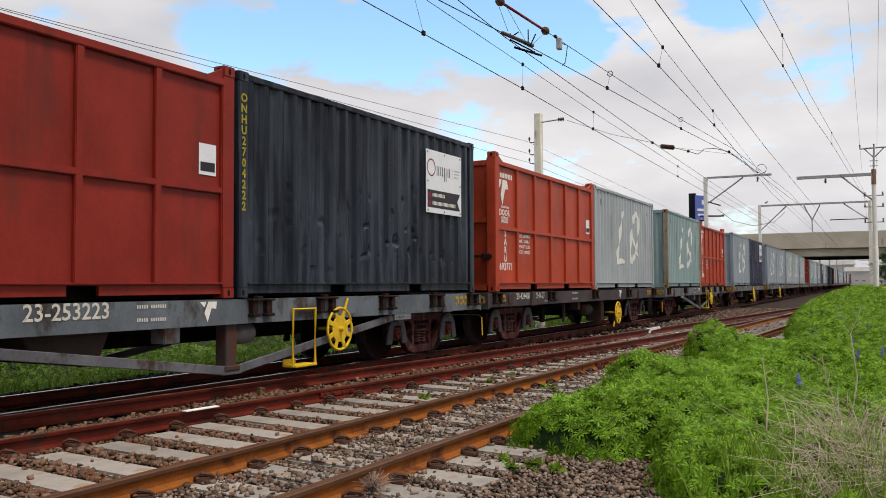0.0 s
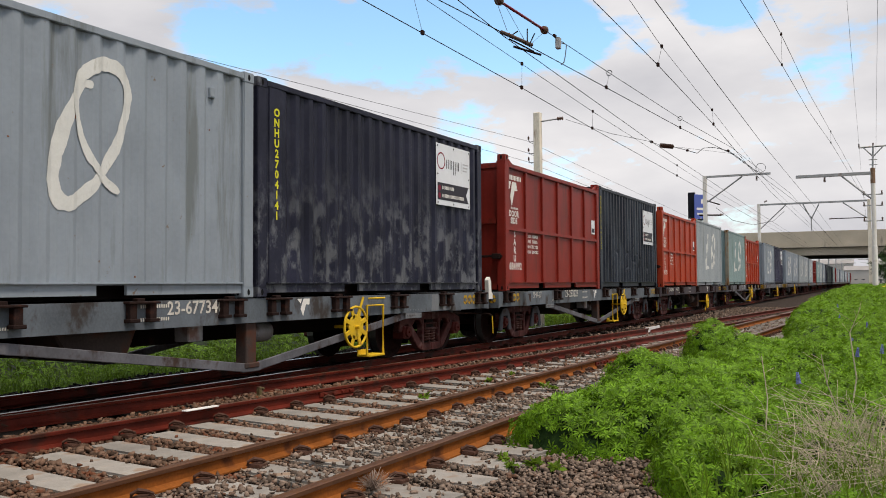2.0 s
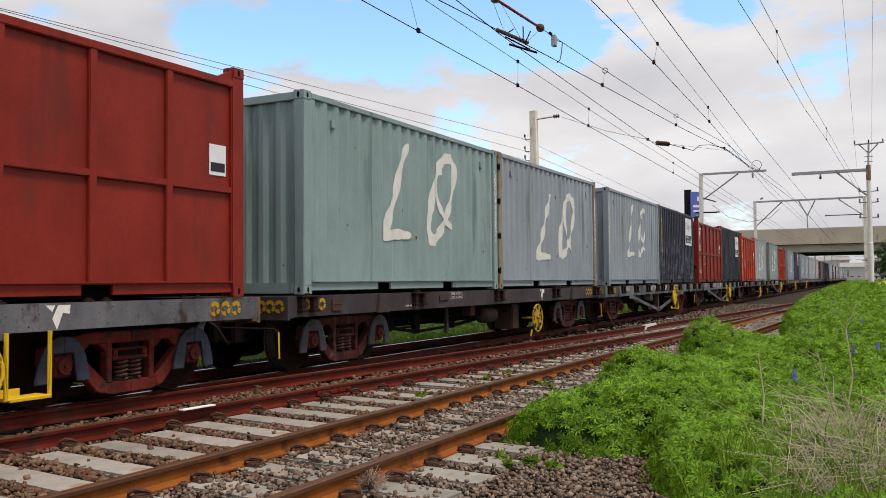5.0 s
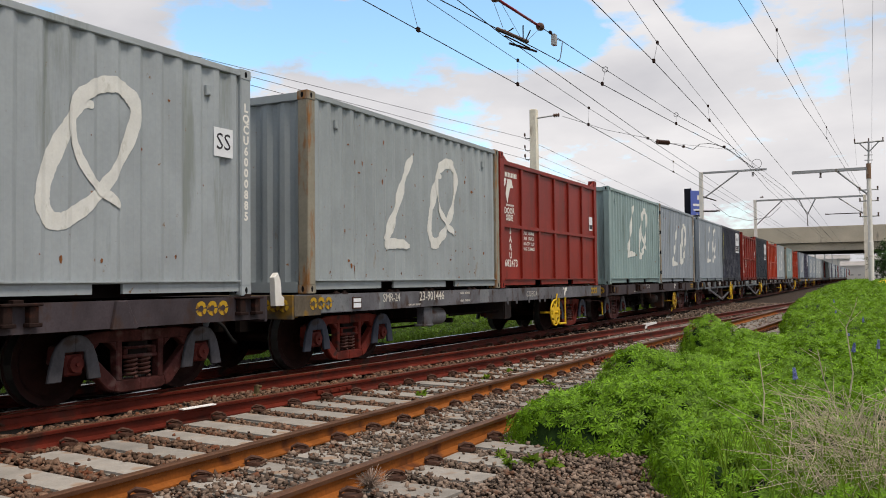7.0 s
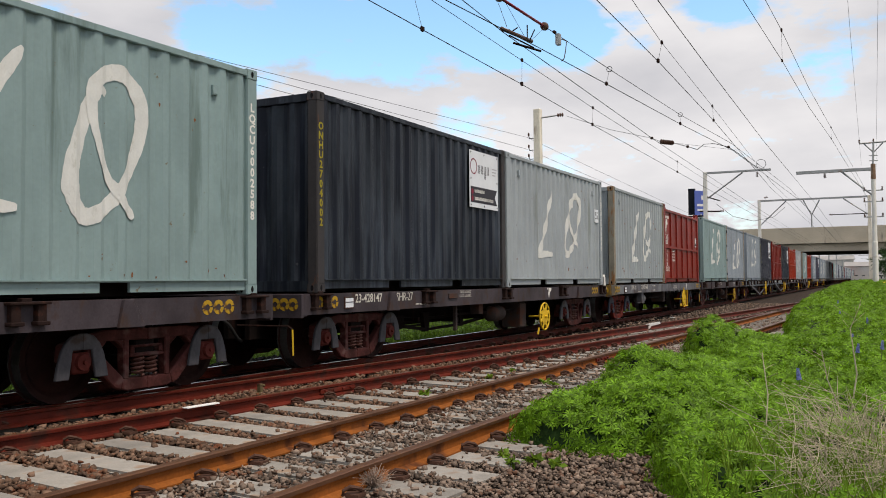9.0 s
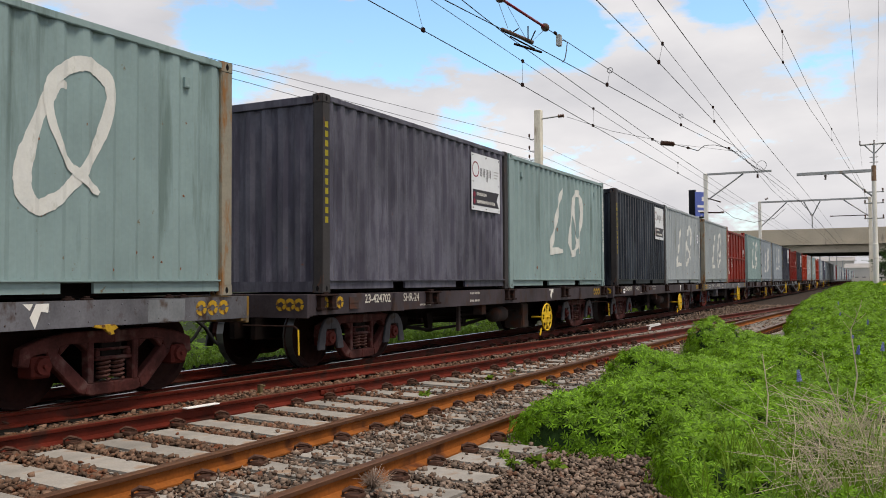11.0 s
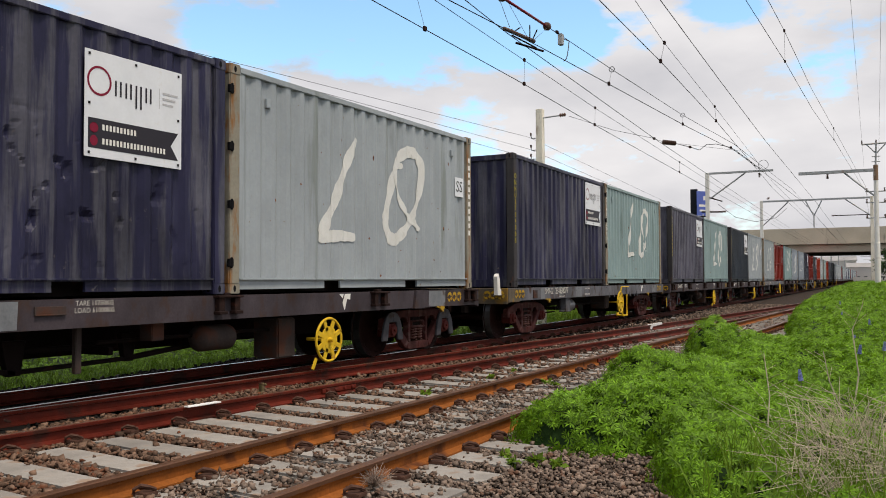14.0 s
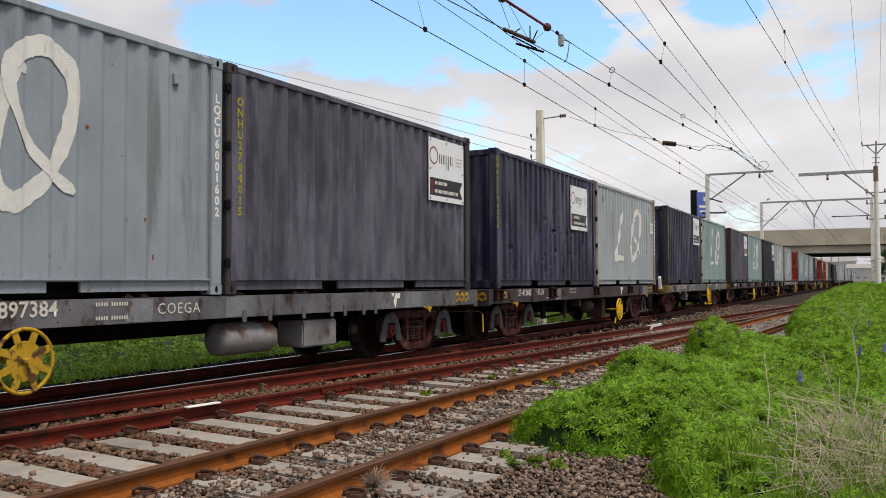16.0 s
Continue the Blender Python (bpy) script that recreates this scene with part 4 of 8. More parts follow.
def corrugated_container(kind, seed, code="", code_end=-1, letters=False, sign=None, tag="", dents=0.0, hinge=0, rust=False, light=False, label="", shift=0.0, spots=None, code_at=(0.0, 0.0)):
    mat = M[kind]
    root = thing("shipping_container", label, "shipping container", "containers on the train")
    x = WID / 2
    post = M["rustpost_" + ("pale" if kind in ("pale", "grey", "green", "greypale") else "dark")] if rust else mat
    key = (kind, seed if dents else seed % 3, dents)
    side = once(("side", *key), lambda: corrugated("side_panel", mat, -2.86, 2.86, 0.165, 2.50, seed % 3 if not dents else seed, dents))
    back = once(("back", kind), lambda: corrugated("side_panel", mat, -2.86, 2.86, 0.165, 2.50))
    part("side_panel", side, root, m=pose(x - 0.012, 0, 0))
    part("side_panel", back, root, m=pose(-x + 0.012, 0, 0, 0, 0, 180))
    ends = once(("end", kind), lambda: corrugated("end_panel", mat, -1.05, 1.05, 0.13, 2.50))
    part("end_panel", ends, root, m=pose(0, LEN / 2 - 0.03, 0, 0, 0, 90))
    part("end_panel", ends, root, m=pose(0, -LEN / 2 + 0.03, 0, 0, 0, -90))
    roof = once(("roof", kind), lambda: boxes("roof", mat, [(-1.17, 1.17, -2.95 + 0.2 * i, -2.84 + 0.2 * i, 2.555, 2.575) for i in range(30)] + [(-1.17, 1.17, -2.96, 2.96, 2.54, 2.558)]))
    part("roof", roof, root)
    top = once(("top", kind), lambda: box("top_rail", mat, -0.06, 0, -2.86, 2.86, 2.50, 2.572, 0.008))
    under = bottom_rail(mat)
    bar = once(("bar", kind), lambda: box("end_rail", mat, -1.06, 1.06, -0.06, 0, 2.47, 2.572, 0.006))
    cill = once(("cill", kind), lambda: box("end_cill", mat, -1.06, 1.06, -0.06, 0, 0.012, 0.15, 0.006))
    column = once(("post", post.name), lambda: box("corner_post", post, -0.075, 0.075, -0.085, 0.085, 0.11, 2.48, 0.01))
    for side_sign in (1, -1):
        turn = 0 if side_sign > 0 else 180
        part("top_rail", top, root, m=pose(side_sign * x, 0, 0, 0, 0, turn))
        part("bottom_rail", under, root, m=pose(side_sign * (x - 0.008), 0, 0, 0, 0, turn))
        part("side_lip", once(("lip", kind), lambda: box("side_lip", mat, -0.055, 0.010, -2.85, 2.85, 0.156, 0.175, 0.004)), root, m=pose(side_sign * (x - 0.008), 0, 0, 0, 0, turn))
        part("end_rail", bar, root, m=pose(0, side_sign * (LEN / 2 - 0.004), 0, 0, 0, turn))
        part("end_cill", cill, root, m=pose(0, side_sign * (LEN / 2 - 0.004), 0, 0, 0, turn))
        for e in (-1, 1):
            part("corner_post", column, root, m=pose(side_sign * (x - 0.078), e * (LEN / 2 - 0.088), 0, 0, 0, turn))
            for z in (0.06, HIGH - 0.059):
                part("corner_casting", casting(post), root, m=pose(side_sign * (x - 0.081), e * (LEN / 2 - 0.089), z, 0, 0, turn))
    # solid near-black block; its colour holds the shade of the gap below
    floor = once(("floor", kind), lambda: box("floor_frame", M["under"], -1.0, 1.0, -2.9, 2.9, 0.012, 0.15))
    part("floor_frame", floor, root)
    if letters:
        hand = letters if isinstance(letters, tuple) else USUAL
        part("painted_letter_l", painted("L", seed, M["brush"], hand), root, "white hand-painted letter L", pose(x - 0.012, 0, 0))
        part("painted_letter_q", painted("Q", seed + 40, M["brush"], hand), root, "white hand-painted letter Q", pose(x - 0.012, 0, 0))
    if spots:
        tagged(part("rust_spots", rust_spots(seed, *spots), root, m=pose(x - 0.012, 0, 0)), kind="stuff")
    if code:
        tagged(part("code_lettering", code_column(code, M["codegreen" if kind == "scuffed" else "codeyellow" if kind in ("navy", "black", "inkblue") else "white"]), root, m=pose(x + 0.0005, code_end * (LEN / 2 - 0.09) + shift + code_at[0], 1.52 + 0.25 * shift + code_at[1])), kind="stuff")
    if sign:
        add_sign(root, *sign)
    if tag:
        plate = part("tag_plate", once("tagplate", lambda: box("tag_plate", M["sign"], 0, 0.004, -0.15, 0.15, -0.16, 0.16)), root, "small white tag", pose(x - 0.006, 2.57, 1.70))
        part("tag_lettering", lettering(tag, 0.26, M["ink"]), plate, m=pose(0.006, 0, 0))
    vent = once(("vent", kind), lambda: boxes("vent", mat, [(-0.03, 0.003, -0.034, 0.034, -0.07, 0.04), (0.003, 0.007, -0.028, 0.028, -0.06, -0.042)], 0.006))
    if letters:
        for e in (-1, 1):
            part("vent", vent, root, m=pose(x - 0.012, e * 2.35, 2.26))
    if shift:
        part("post_cover", once(("cover", kind), lambda: box("post_cover", mat, -0.05, 0, -0.14, 0.1, 0.15, 2.5, 0.006)), root, m=pose(x - 0.002, code_end * (LEN / 2 - 0.09) + shift, 0))
    if hinge:
        lug = once("hinge", lambda: boxes("door_hinge", M["dark"], [(-0.03, 0.016, -0.035, 0.035, -0.045, 0.045), (0.0, 0.024, -0.012, 0.012, -0.06, 0.06)], 0.006))
        for z in (0.35, 1.0, 1.65, 2.3):
            part("door_hinge", lug, root, m=pose(x, hinge * (LEN / 2 - 0.025), z))
    return root


def panel_container(kind, seed, code, label):
    """A steel box with flat panels, ribs and raised corner fittings."""
    mat = M[kind]
    root = thing("panelled_container", label, "freight container", "containers on the train")
    x, top = WID / 2, 2.44
    part("side_panel", once(("ps", kind), lambda: box("side_panel", mat, -0.01, 0, -2.86, 2.86, 0.17, top)), root, m=pose(x - 0.05, 0, 0))
    part("side_panel", once(("ps", kind), None), root, m=pose(-x + 0.06, 0, 0))
    rib = once(("rib", kind), lambda: box("rib", mat, -0.05, 0, -0.045, 0.045, 0.17, top - 0.08, 0.008))
    bead = once(("bead", kind), lambda: box("rib", mat, -0.05, 0, -0.45, 0.45, -0.035, 0.035, 0.008))
    for s in (1, -1):
        turn = 0 if s > 0 else 180
        for i in range(1, 6):
            part("rib", rib, root, m=pose(s * (x - 0.006), -2.86 + 5.72 * i / 6, 0, 0, 0, turn))
        for i in range(6):
            part("cross_rib", bead, root, m=pose(s * (x - 0.008), -2.86 + 5.72 * (i + 0.5) / 6, 1.19, 0, 0, turn))
        part("top_rail", once(("ptop", kind), lambda: box("top_rail", mat, -0.09, 0, -2.86, 2.86, top - 0.085, top, 0.01)), root, m=pose(s * x, 0, 0, 0, 0, turn))
        part("bottom_rail", bottom_rail(mat), root, m=pose(s * (x - 0.004), 0, 0, 0, 0, turn))
        part("side_lip", once(("plip", kind), lambda: box("side_lip", mat, -0.055, 0.010, -2.85, 2.85, 0.156, 0.175, 0.004)), root, m=pose(s * (x - 0.004), 0, 0, 0, 0, turn))
        for e in (-1, 1):
            part("corner_post", once(("ppost", kind), lambda: box("corner_post", mat, -0.09, 0.09, -0.1, 0.1, 0.11, 2.48, 0.012)), root, m=pose(s * (x - 0.092), e * (LEN / 2 - 0.102), 0))
            gus = once(("gus", kind, e), lambda: extrude("corner_gusset", mat, [(-0.02 * e, top), (-0.42 * e, top), (-0.16 * e, 2.56), (-0.02 * e, 2.56)], -0.06, -0.02))
            part("corner_gusset", gus, root, m=pose(s * x + (0 if s > 0 else 0.08), e * LEN / 2, 0))
            for z in (0.06, HIGH - 0.059):
                part("corner_casting", casting(mat), root, m=pose(s * (x - 0.081), e * (LEN / 2 - 0.089), z, 0, 0, turn))
        part("end_wall", once(("pend", kind), lambda: box("end_wall", mat, -1.03, 1.03, -0.02, 0, 0.12, top)), root, m=pose(0, s * (LEN / 2 - 0.06), 0, 0, 0, turn))
        cross = once(("pcross", kind), lambda: box("end_rail", mat, -1.03, 1.03, 0.002, 0.05, -0.05, 0.05, 0.006))
        for z in (0.08, 1.33, top - 0.05):
            part("end_rail", cross, root, m=pose(0, s * (LEN / 2 - 0.06), z, 0, 0, turn))
        part("end_stile", once(("pstile", kind), lambda: box("end_stile", mat, -0.05, 0.05, 0.002, 0.046, 0.14, top - 0.1, 0.006)), root, m=pose(0, s * (LEN / 2 - 0.06), 0, 0, 0, turn))
        part("door_bar", once("pbar", lambda: boxes("door_bar", M["iron"], [(-1.15, 1.15, 0.05, 0.09, -0.022, 0.022), (0.95, 1.12, 0.03, 0.11, -0.05, 0.05), (-1.12, -0.95, 0.03, 0.11, -0.05, 0.05)], 0.006)), root, m=pose(0, s * (LEN / 2 - 0.06), 0.66, 0, 0, turn))
    part("roof", once(("proof", kind), lambda: box("roof", mat, -1.13, 1.13, -2.9, 2.9, top - 0.05, top - 0.02)), root)
    part("floor_frame", once(("floor", "red"), lambda: box("floor_frame", M["under"], -1.0, 1.0, -2.9, 2.9, 0.012, 0.15)), root)
    px = x - 0.045
    arrow = once("arrow", lambda: flat("emblem", M["white"], [[(-0.27, 0.24), (-0.05, 0.24), (-0.11, 0.12), (-0.16, 0.08)], [(0.0, 0.24), (0.2, 0.24), (0.27, 0.08), (0.12, 0.07), (-0.02, -0.24), (-0.1, -0.06)]]))
    part("emblem", arrow, root, "white arrow-shaped emblem", pose(px, -2.57, 1.87))
    part("name_bars", once("nbars", lambda: flat("name_bars", M["white"], [rect(-0.3 + 0.076 * i, -0.245 + 0.076 * i, -0.045, 0.045) for i in range(8)] + [rect(-0.24 + 0.035 * i, -0.22 + 0.035 * i, -0.61, -0.57) for i in range(11)])), root, m=pose(px, -2.40, 2.19))
    part("door_lettering", lettering("DOOR\nSIDE", 0.16, M["white"], 1.08, 0.85, 0.005), root, m=pose(px, -2.49, 1.42))
    part("owner_lettering", lettering("S\nA\nR\nU", 0.175, M["white"], 1, 0.90, 0.006), root, m=pose(px, -2.46, 0.86))
    part("number_lettering", lettering(code, 0.19, M["white"], 1.14, 1.0, 0.005) if code != "bars" else once("numbars", lambda: flat("number_bars", M["white"], [rect(-0.33 + 0.1 * i, -0.26 + 0.1 * i, -0.07, 0.07) for i in range(7)])), root, m=pose(px, -2.48, 0.47))
    tagged(part("load_lettering", lettering("LOAD  26500KG\nTARE   3540KG\nCAPACITY 31,83\nGROSS  30040KG", 0.088, M["white"], 1.02, 1.2, 0.002), root, m=pose(px, -1.52, 0.93)), kind="stuff")
    part("tag_plate", once("tag2", lambda: boxes("tag_plate", M["sign"], [(0, 0.004, -0.13, 0.13, -0.17, 0.17)])), root, "small white plate", pose(px, 2.64, 1.51))
    part("tag_band", once("tag2b", lambda: flat("tag_band", M["ink"], [rect(-0.11, 0.11, -0.13, -0.03)])), root, m=pose(px + 0.006, 2.64, 1.51))
    return root

# ---- wagons: origin on the rails under the middle, near side facing +x ----


def prism(name, mat, outline, y0, y1):
    """An outline in (x, z) drawn along y."""
    n = len(outline)
    v = [(x, y0, z) for x, z in outline] + [(x, y1, z) for x, z in outline]
    f = [tuple(range(n)), tuple(range(n, 2 * n))[::-1]] + [(k, k + n, (k + 1) % n + n, (k + 1) % n) for k in range(n)]
    me = mesh_of(name, v, f, mat)
    bm = bmesh.new()
    bm.from_mesh(me)
    bmesh.ops.recalc_face_normals(bm, faces=bm.faces)
    bm.to_mesh(me)
    bm.free()
    return me


def bar(y0, z0, y1, z1, w):
    d = Vector((y1 - y0, z1 - z0)).normalized() * w / 2
    return [(y0 - d.y, z0 + d.x), (y0 + d.y, z0 - d.x), (y1 + d.y, z1 - d.x), (y1 - d.y, z1 + d.x)]


def plates(name, mat, polys, x0, x1, bevel=0.0):
    bm = bmesh.new()
    for i, poly in enumerate(polys):
        n = len(poly)
        g = 0.002 * (i % 3)
        a = [bm.verts.new((x0 + g, y, z)) for y, z in poly]
        b = [bm.verts.new((x1 - g, y, z)) for y, z in poly]
        bm.faces.new(a)
        bm.faces.new(b[::-1])
        for k in range(n):
            bm.faces.new((a[k], b[k], b[(k + 1) % n], a[(k + 1) % n]))
    bmesh.ops.recalc_face_normals(bm, faces=bm.faces)
    if bevel:
        bmesh.ops.bevel(bm, geom=bm.edges[:], offset=bevel, segments=1, affect="EDGES", clamp_overlap=True)
    me = bpy.data.meshes.new(name)
    bm.to_mesh(me)
    bm.free()
    me.materials.append(mat)
    return me


def side_frame(mat):
    """A cast side frame: bowed top chord, slanting arms, two open windows and the spring seat."""
    half = [
        [(0.0, 0.575), (0.0, 0.70), (-0.52, 0.70), (-0.80, 0.655), (-1.02, 0.58), (-1.04, 0.42), (-0.94, 0.40), (-0.90, 0.50), (-0.76, 0.52), (-0.72, 0.43), (-0.66, 0.47), (-0.62, 0.56), (-0.52, 0.585)],
        [(-0.74, 0.44), (-0.64, 0.52), (-0.30, 0.205), (-0.34, 0.09), (-0.42, 0.12)],
        [(-0.34, 0.10), (-0.26, 0.075), (0.0, 0.075), (0.0, 0.20), (-0.32, 0.20)],
        [(-0.30, 0.19), (-0.235, 0.19), (-0.235, 0.60), (-0.31, 0.60)],
        [(-0.31, 0.50), (-0.31, 0.59), (-0.42, 0.59)],
        [(-0.62, 0.48), (-0.50, 0.585), (-0.64, 0.585)]]
    polys = half + [[(-y, z) for y, z in reversed(p)] for p in half]
    polys += [rect(-0.225, 0.225, 0.405, 0.445), rect(-0.21, 0.21, 0.50, 0.525), rect(-0.21, -0.16, 0.44, 0.51), rect(0.16, 0.21, 0.44, 0.51)]
    return plates("side_frame", mat, polys, 0.83, 0.94, 0.014)


def coil(mat):
    path = [(0.88 + 0.062 * math.cos(a), 0.062 * math.sin(a), 0.215 + 0.19 * a / (math.tau * 4.5)) for a in [math.tau * 4.5 * i / 40 for i in range(41)]]
    return tube("spring", mat, path, 0.014, 4)


def wheelset_mesh():
    wheel = [(0.09, -0.10), (0.10, -0.06), (0.33, -0.03), (0.37, -0.065), (0.430, -0.065), (0.434, 0.045), (0.455, 0.055), (0.455, 0.075), (0.37, 0.075), (0.34, 0.02), (0.11, 0.03), (0.09, 0.08)]
    prof = [(0.075, 0.88), (0.075, 0.70)] + [(r, 0.585 - h) for r, h in wheel] + [(0.075, 0.48), (0.075, -0.48)]
    prof += [(r, -0.585 + h) for r, h in reversed(wheel)] + [(0.075, -0.70), (0.075, -0.88)]
    me = lathe("wheelset", M["wheel"], prof, 20, "x")
    me.materials.append(M["tread"])
    for p in me.polygons:
        r = math.hypot(p.center.y, p.center.z)
        if r > 0.425 and abs(p.normal.x) < 0.5:
            p.material_index = 1
    return me


def axle_box(mat):
    me = boxes("axle_box", mat, [(0.75, 0.97, -0.10, 0.10, 0.30, 0.50)], 0.02)
    bm = bmesh.new()
    bm.from_mesh(me)
    m = Matrix.Translation((0.98, 0, 0.41)) @ Matrix.Rotation(radians(90), 4, "Y")
    bmesh.ops.create_cone(bm, cap_ends=True, segments=14, radius1=0.085, radius2=0.075, depth=0.05, matrix=m)
    bmesh.ops.create_cone(bm, cap_ends=True, segments=8, radius1=0.022, radius2=0.02, depth=0.03, matrix=Matrix.Translation((0.035, 0, 0)) @ m)
    bm.to_mesh(me)
    bm.free()
    return me


def axle_guard(mat):
    left = [(-0.30, 0.20), (-0.275, 0.33), (-0.245, 0.44), (-0.20, 0.53), (-0.13, 0.60), (-0.06, 0.625), (0, 0.63), (0, 0.47), (-0.11, 0.47), (-0.125, 0.36), (-0.15, 0.20)]
    right = [(-y, z) for y, z in reversed(left)]
    return plates("axle_guard", mat, [left, right], 0.945, 0.985, 0.008)


def add_bogie(wagon, y, guards, frame_mat):
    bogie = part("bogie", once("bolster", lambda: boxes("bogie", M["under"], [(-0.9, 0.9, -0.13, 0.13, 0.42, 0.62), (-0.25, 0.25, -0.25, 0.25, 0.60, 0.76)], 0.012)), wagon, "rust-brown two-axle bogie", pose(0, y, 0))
    fm = M[frame_mat]
    for s in (0, 180):
        part("side_frame", once(("sframe", frame_mat), lambda: side_frame(fm)), bogie, m=pose(0, 0, 0, 0, 0, s))
        for dy in (-0.085, 0.085):
            part("spring", once("coil", lambda: coil(M["coil"])), bogie, m=pose(0, dy if not s else -dy, 0, 0, 0, s))
        for a in (-0.83, 0.83):
            part("axle_box", once("abox", lambda: axle_box(M["boxred"])), bogie, m=pose(0, a, 0, 0, 0, s))
            if guards:
                part("axle_guard", once(("guard", guards), lambda: axle_guard(M[guards])), bogie, "grey-painted axle guard", pose(0, a, 0.055, 0, 0, s))
    for a in (-0.38, 0.38):
        part("brake_beam", once("bbeam", lambda: box("brake_beam", M["under"], -0.7, 0.7, -0.04, 0.04, 0.2, 0.36, 0.01)), bogie, m=pose(0, a, 0))
    for a in (-0.83, 0.83):
        WHEELS.append((part("wheelset", once("wheelset", wheelset_mesh), bogie, m=pose(0, a, 0.43)), wagon, a))
    return bogie


WHEELS, TRAIN = [], []
DEPTH = dict(truss=0.47, riveted=0.52, plain=0.40)


def hand_wheel(mat):
    bm_rows = [bar(0.12 * math.cos(a), 0.12 * math.sin(a), 0.26 * math.cos(a), 0.26 * math.sin(a), 0.062) for a in [math.tau * (k + 0.5) / 8 for k in range(8)]]
    bm_rows += [[(0.172 * math.cos(math.tau * k / 24), 0.172 * math.sin(math.tau * k / 24)) for k in range(24)]]
    me = plates("hand_wheel", mat, bm_rows, -0.012, 0.012, 0.003)
    rim = tube("rim", mat, [(0, 0.272 * math.cos(math.tau * k / 32), 0.272 * math.sin(math.tau * k / 32)) for k in range(32)], 0.018, 8, True)
    bm = bmesh.new()
    bm.from_mesh(me)
    bm.from_mesh(rim)
    bmesh.ops.create_cone(bm, cap_ends=True, segments=12, radius1=0.035, radius2=0.025, depth=0.1, matrix=Matrix.Translation((0.02, 0, 0)) @ Matrix.Rotation(radians(90), 4, "Y"))
    bmesh.ops.create_cone(bm, cap_ends=True, segments=8, radius1=0.022, radius2=0.022, depth=0.35, matrix=Matrix.Translation((-0.17, 0, 0)) @ Matrix.Rotation(radians(90), 4, "Y"))
    bm.to_mesh(me)
    bm.free()
    return me


def tank(mat, length, r):
    n = 8
    prof = [(r * math.sin(math.pi / 2 * k / n), -length / 2 - 0.09 * math.cos(math.pi / 2 * k / n)) for k in range(1, n + 1)]
    prof += [(r, length / 2)] + [(r * math.cos(math.pi / 2 * k / n), length / 2 + 0.09 * math.sin(math.pi / 2 * k / n)) for k in range(1, n)]
    me = lathe("air_tank", mat, prof, 20, "y")
    me.polygons.foreach_set("use_smooth", [True] * len(me.polygons))
    return me


def rivets(rows, x):
    """Small dome heads along the sill."""
    v, f = [], []
    for y, z in rows:
        b = len(v)
        v += [(x, y + 0.011 * math.cos(math.tau * k / 6), z + 0.011 * math.sin(math.tau * k / 6)) for k in range(6)] + [(x + 0.008, y, z)]
        f += [(b + k, b + (k + 1) % 6, b + 6) for k in range(6)]
    return mesh_of("rivets", v, f, M["wagon"])


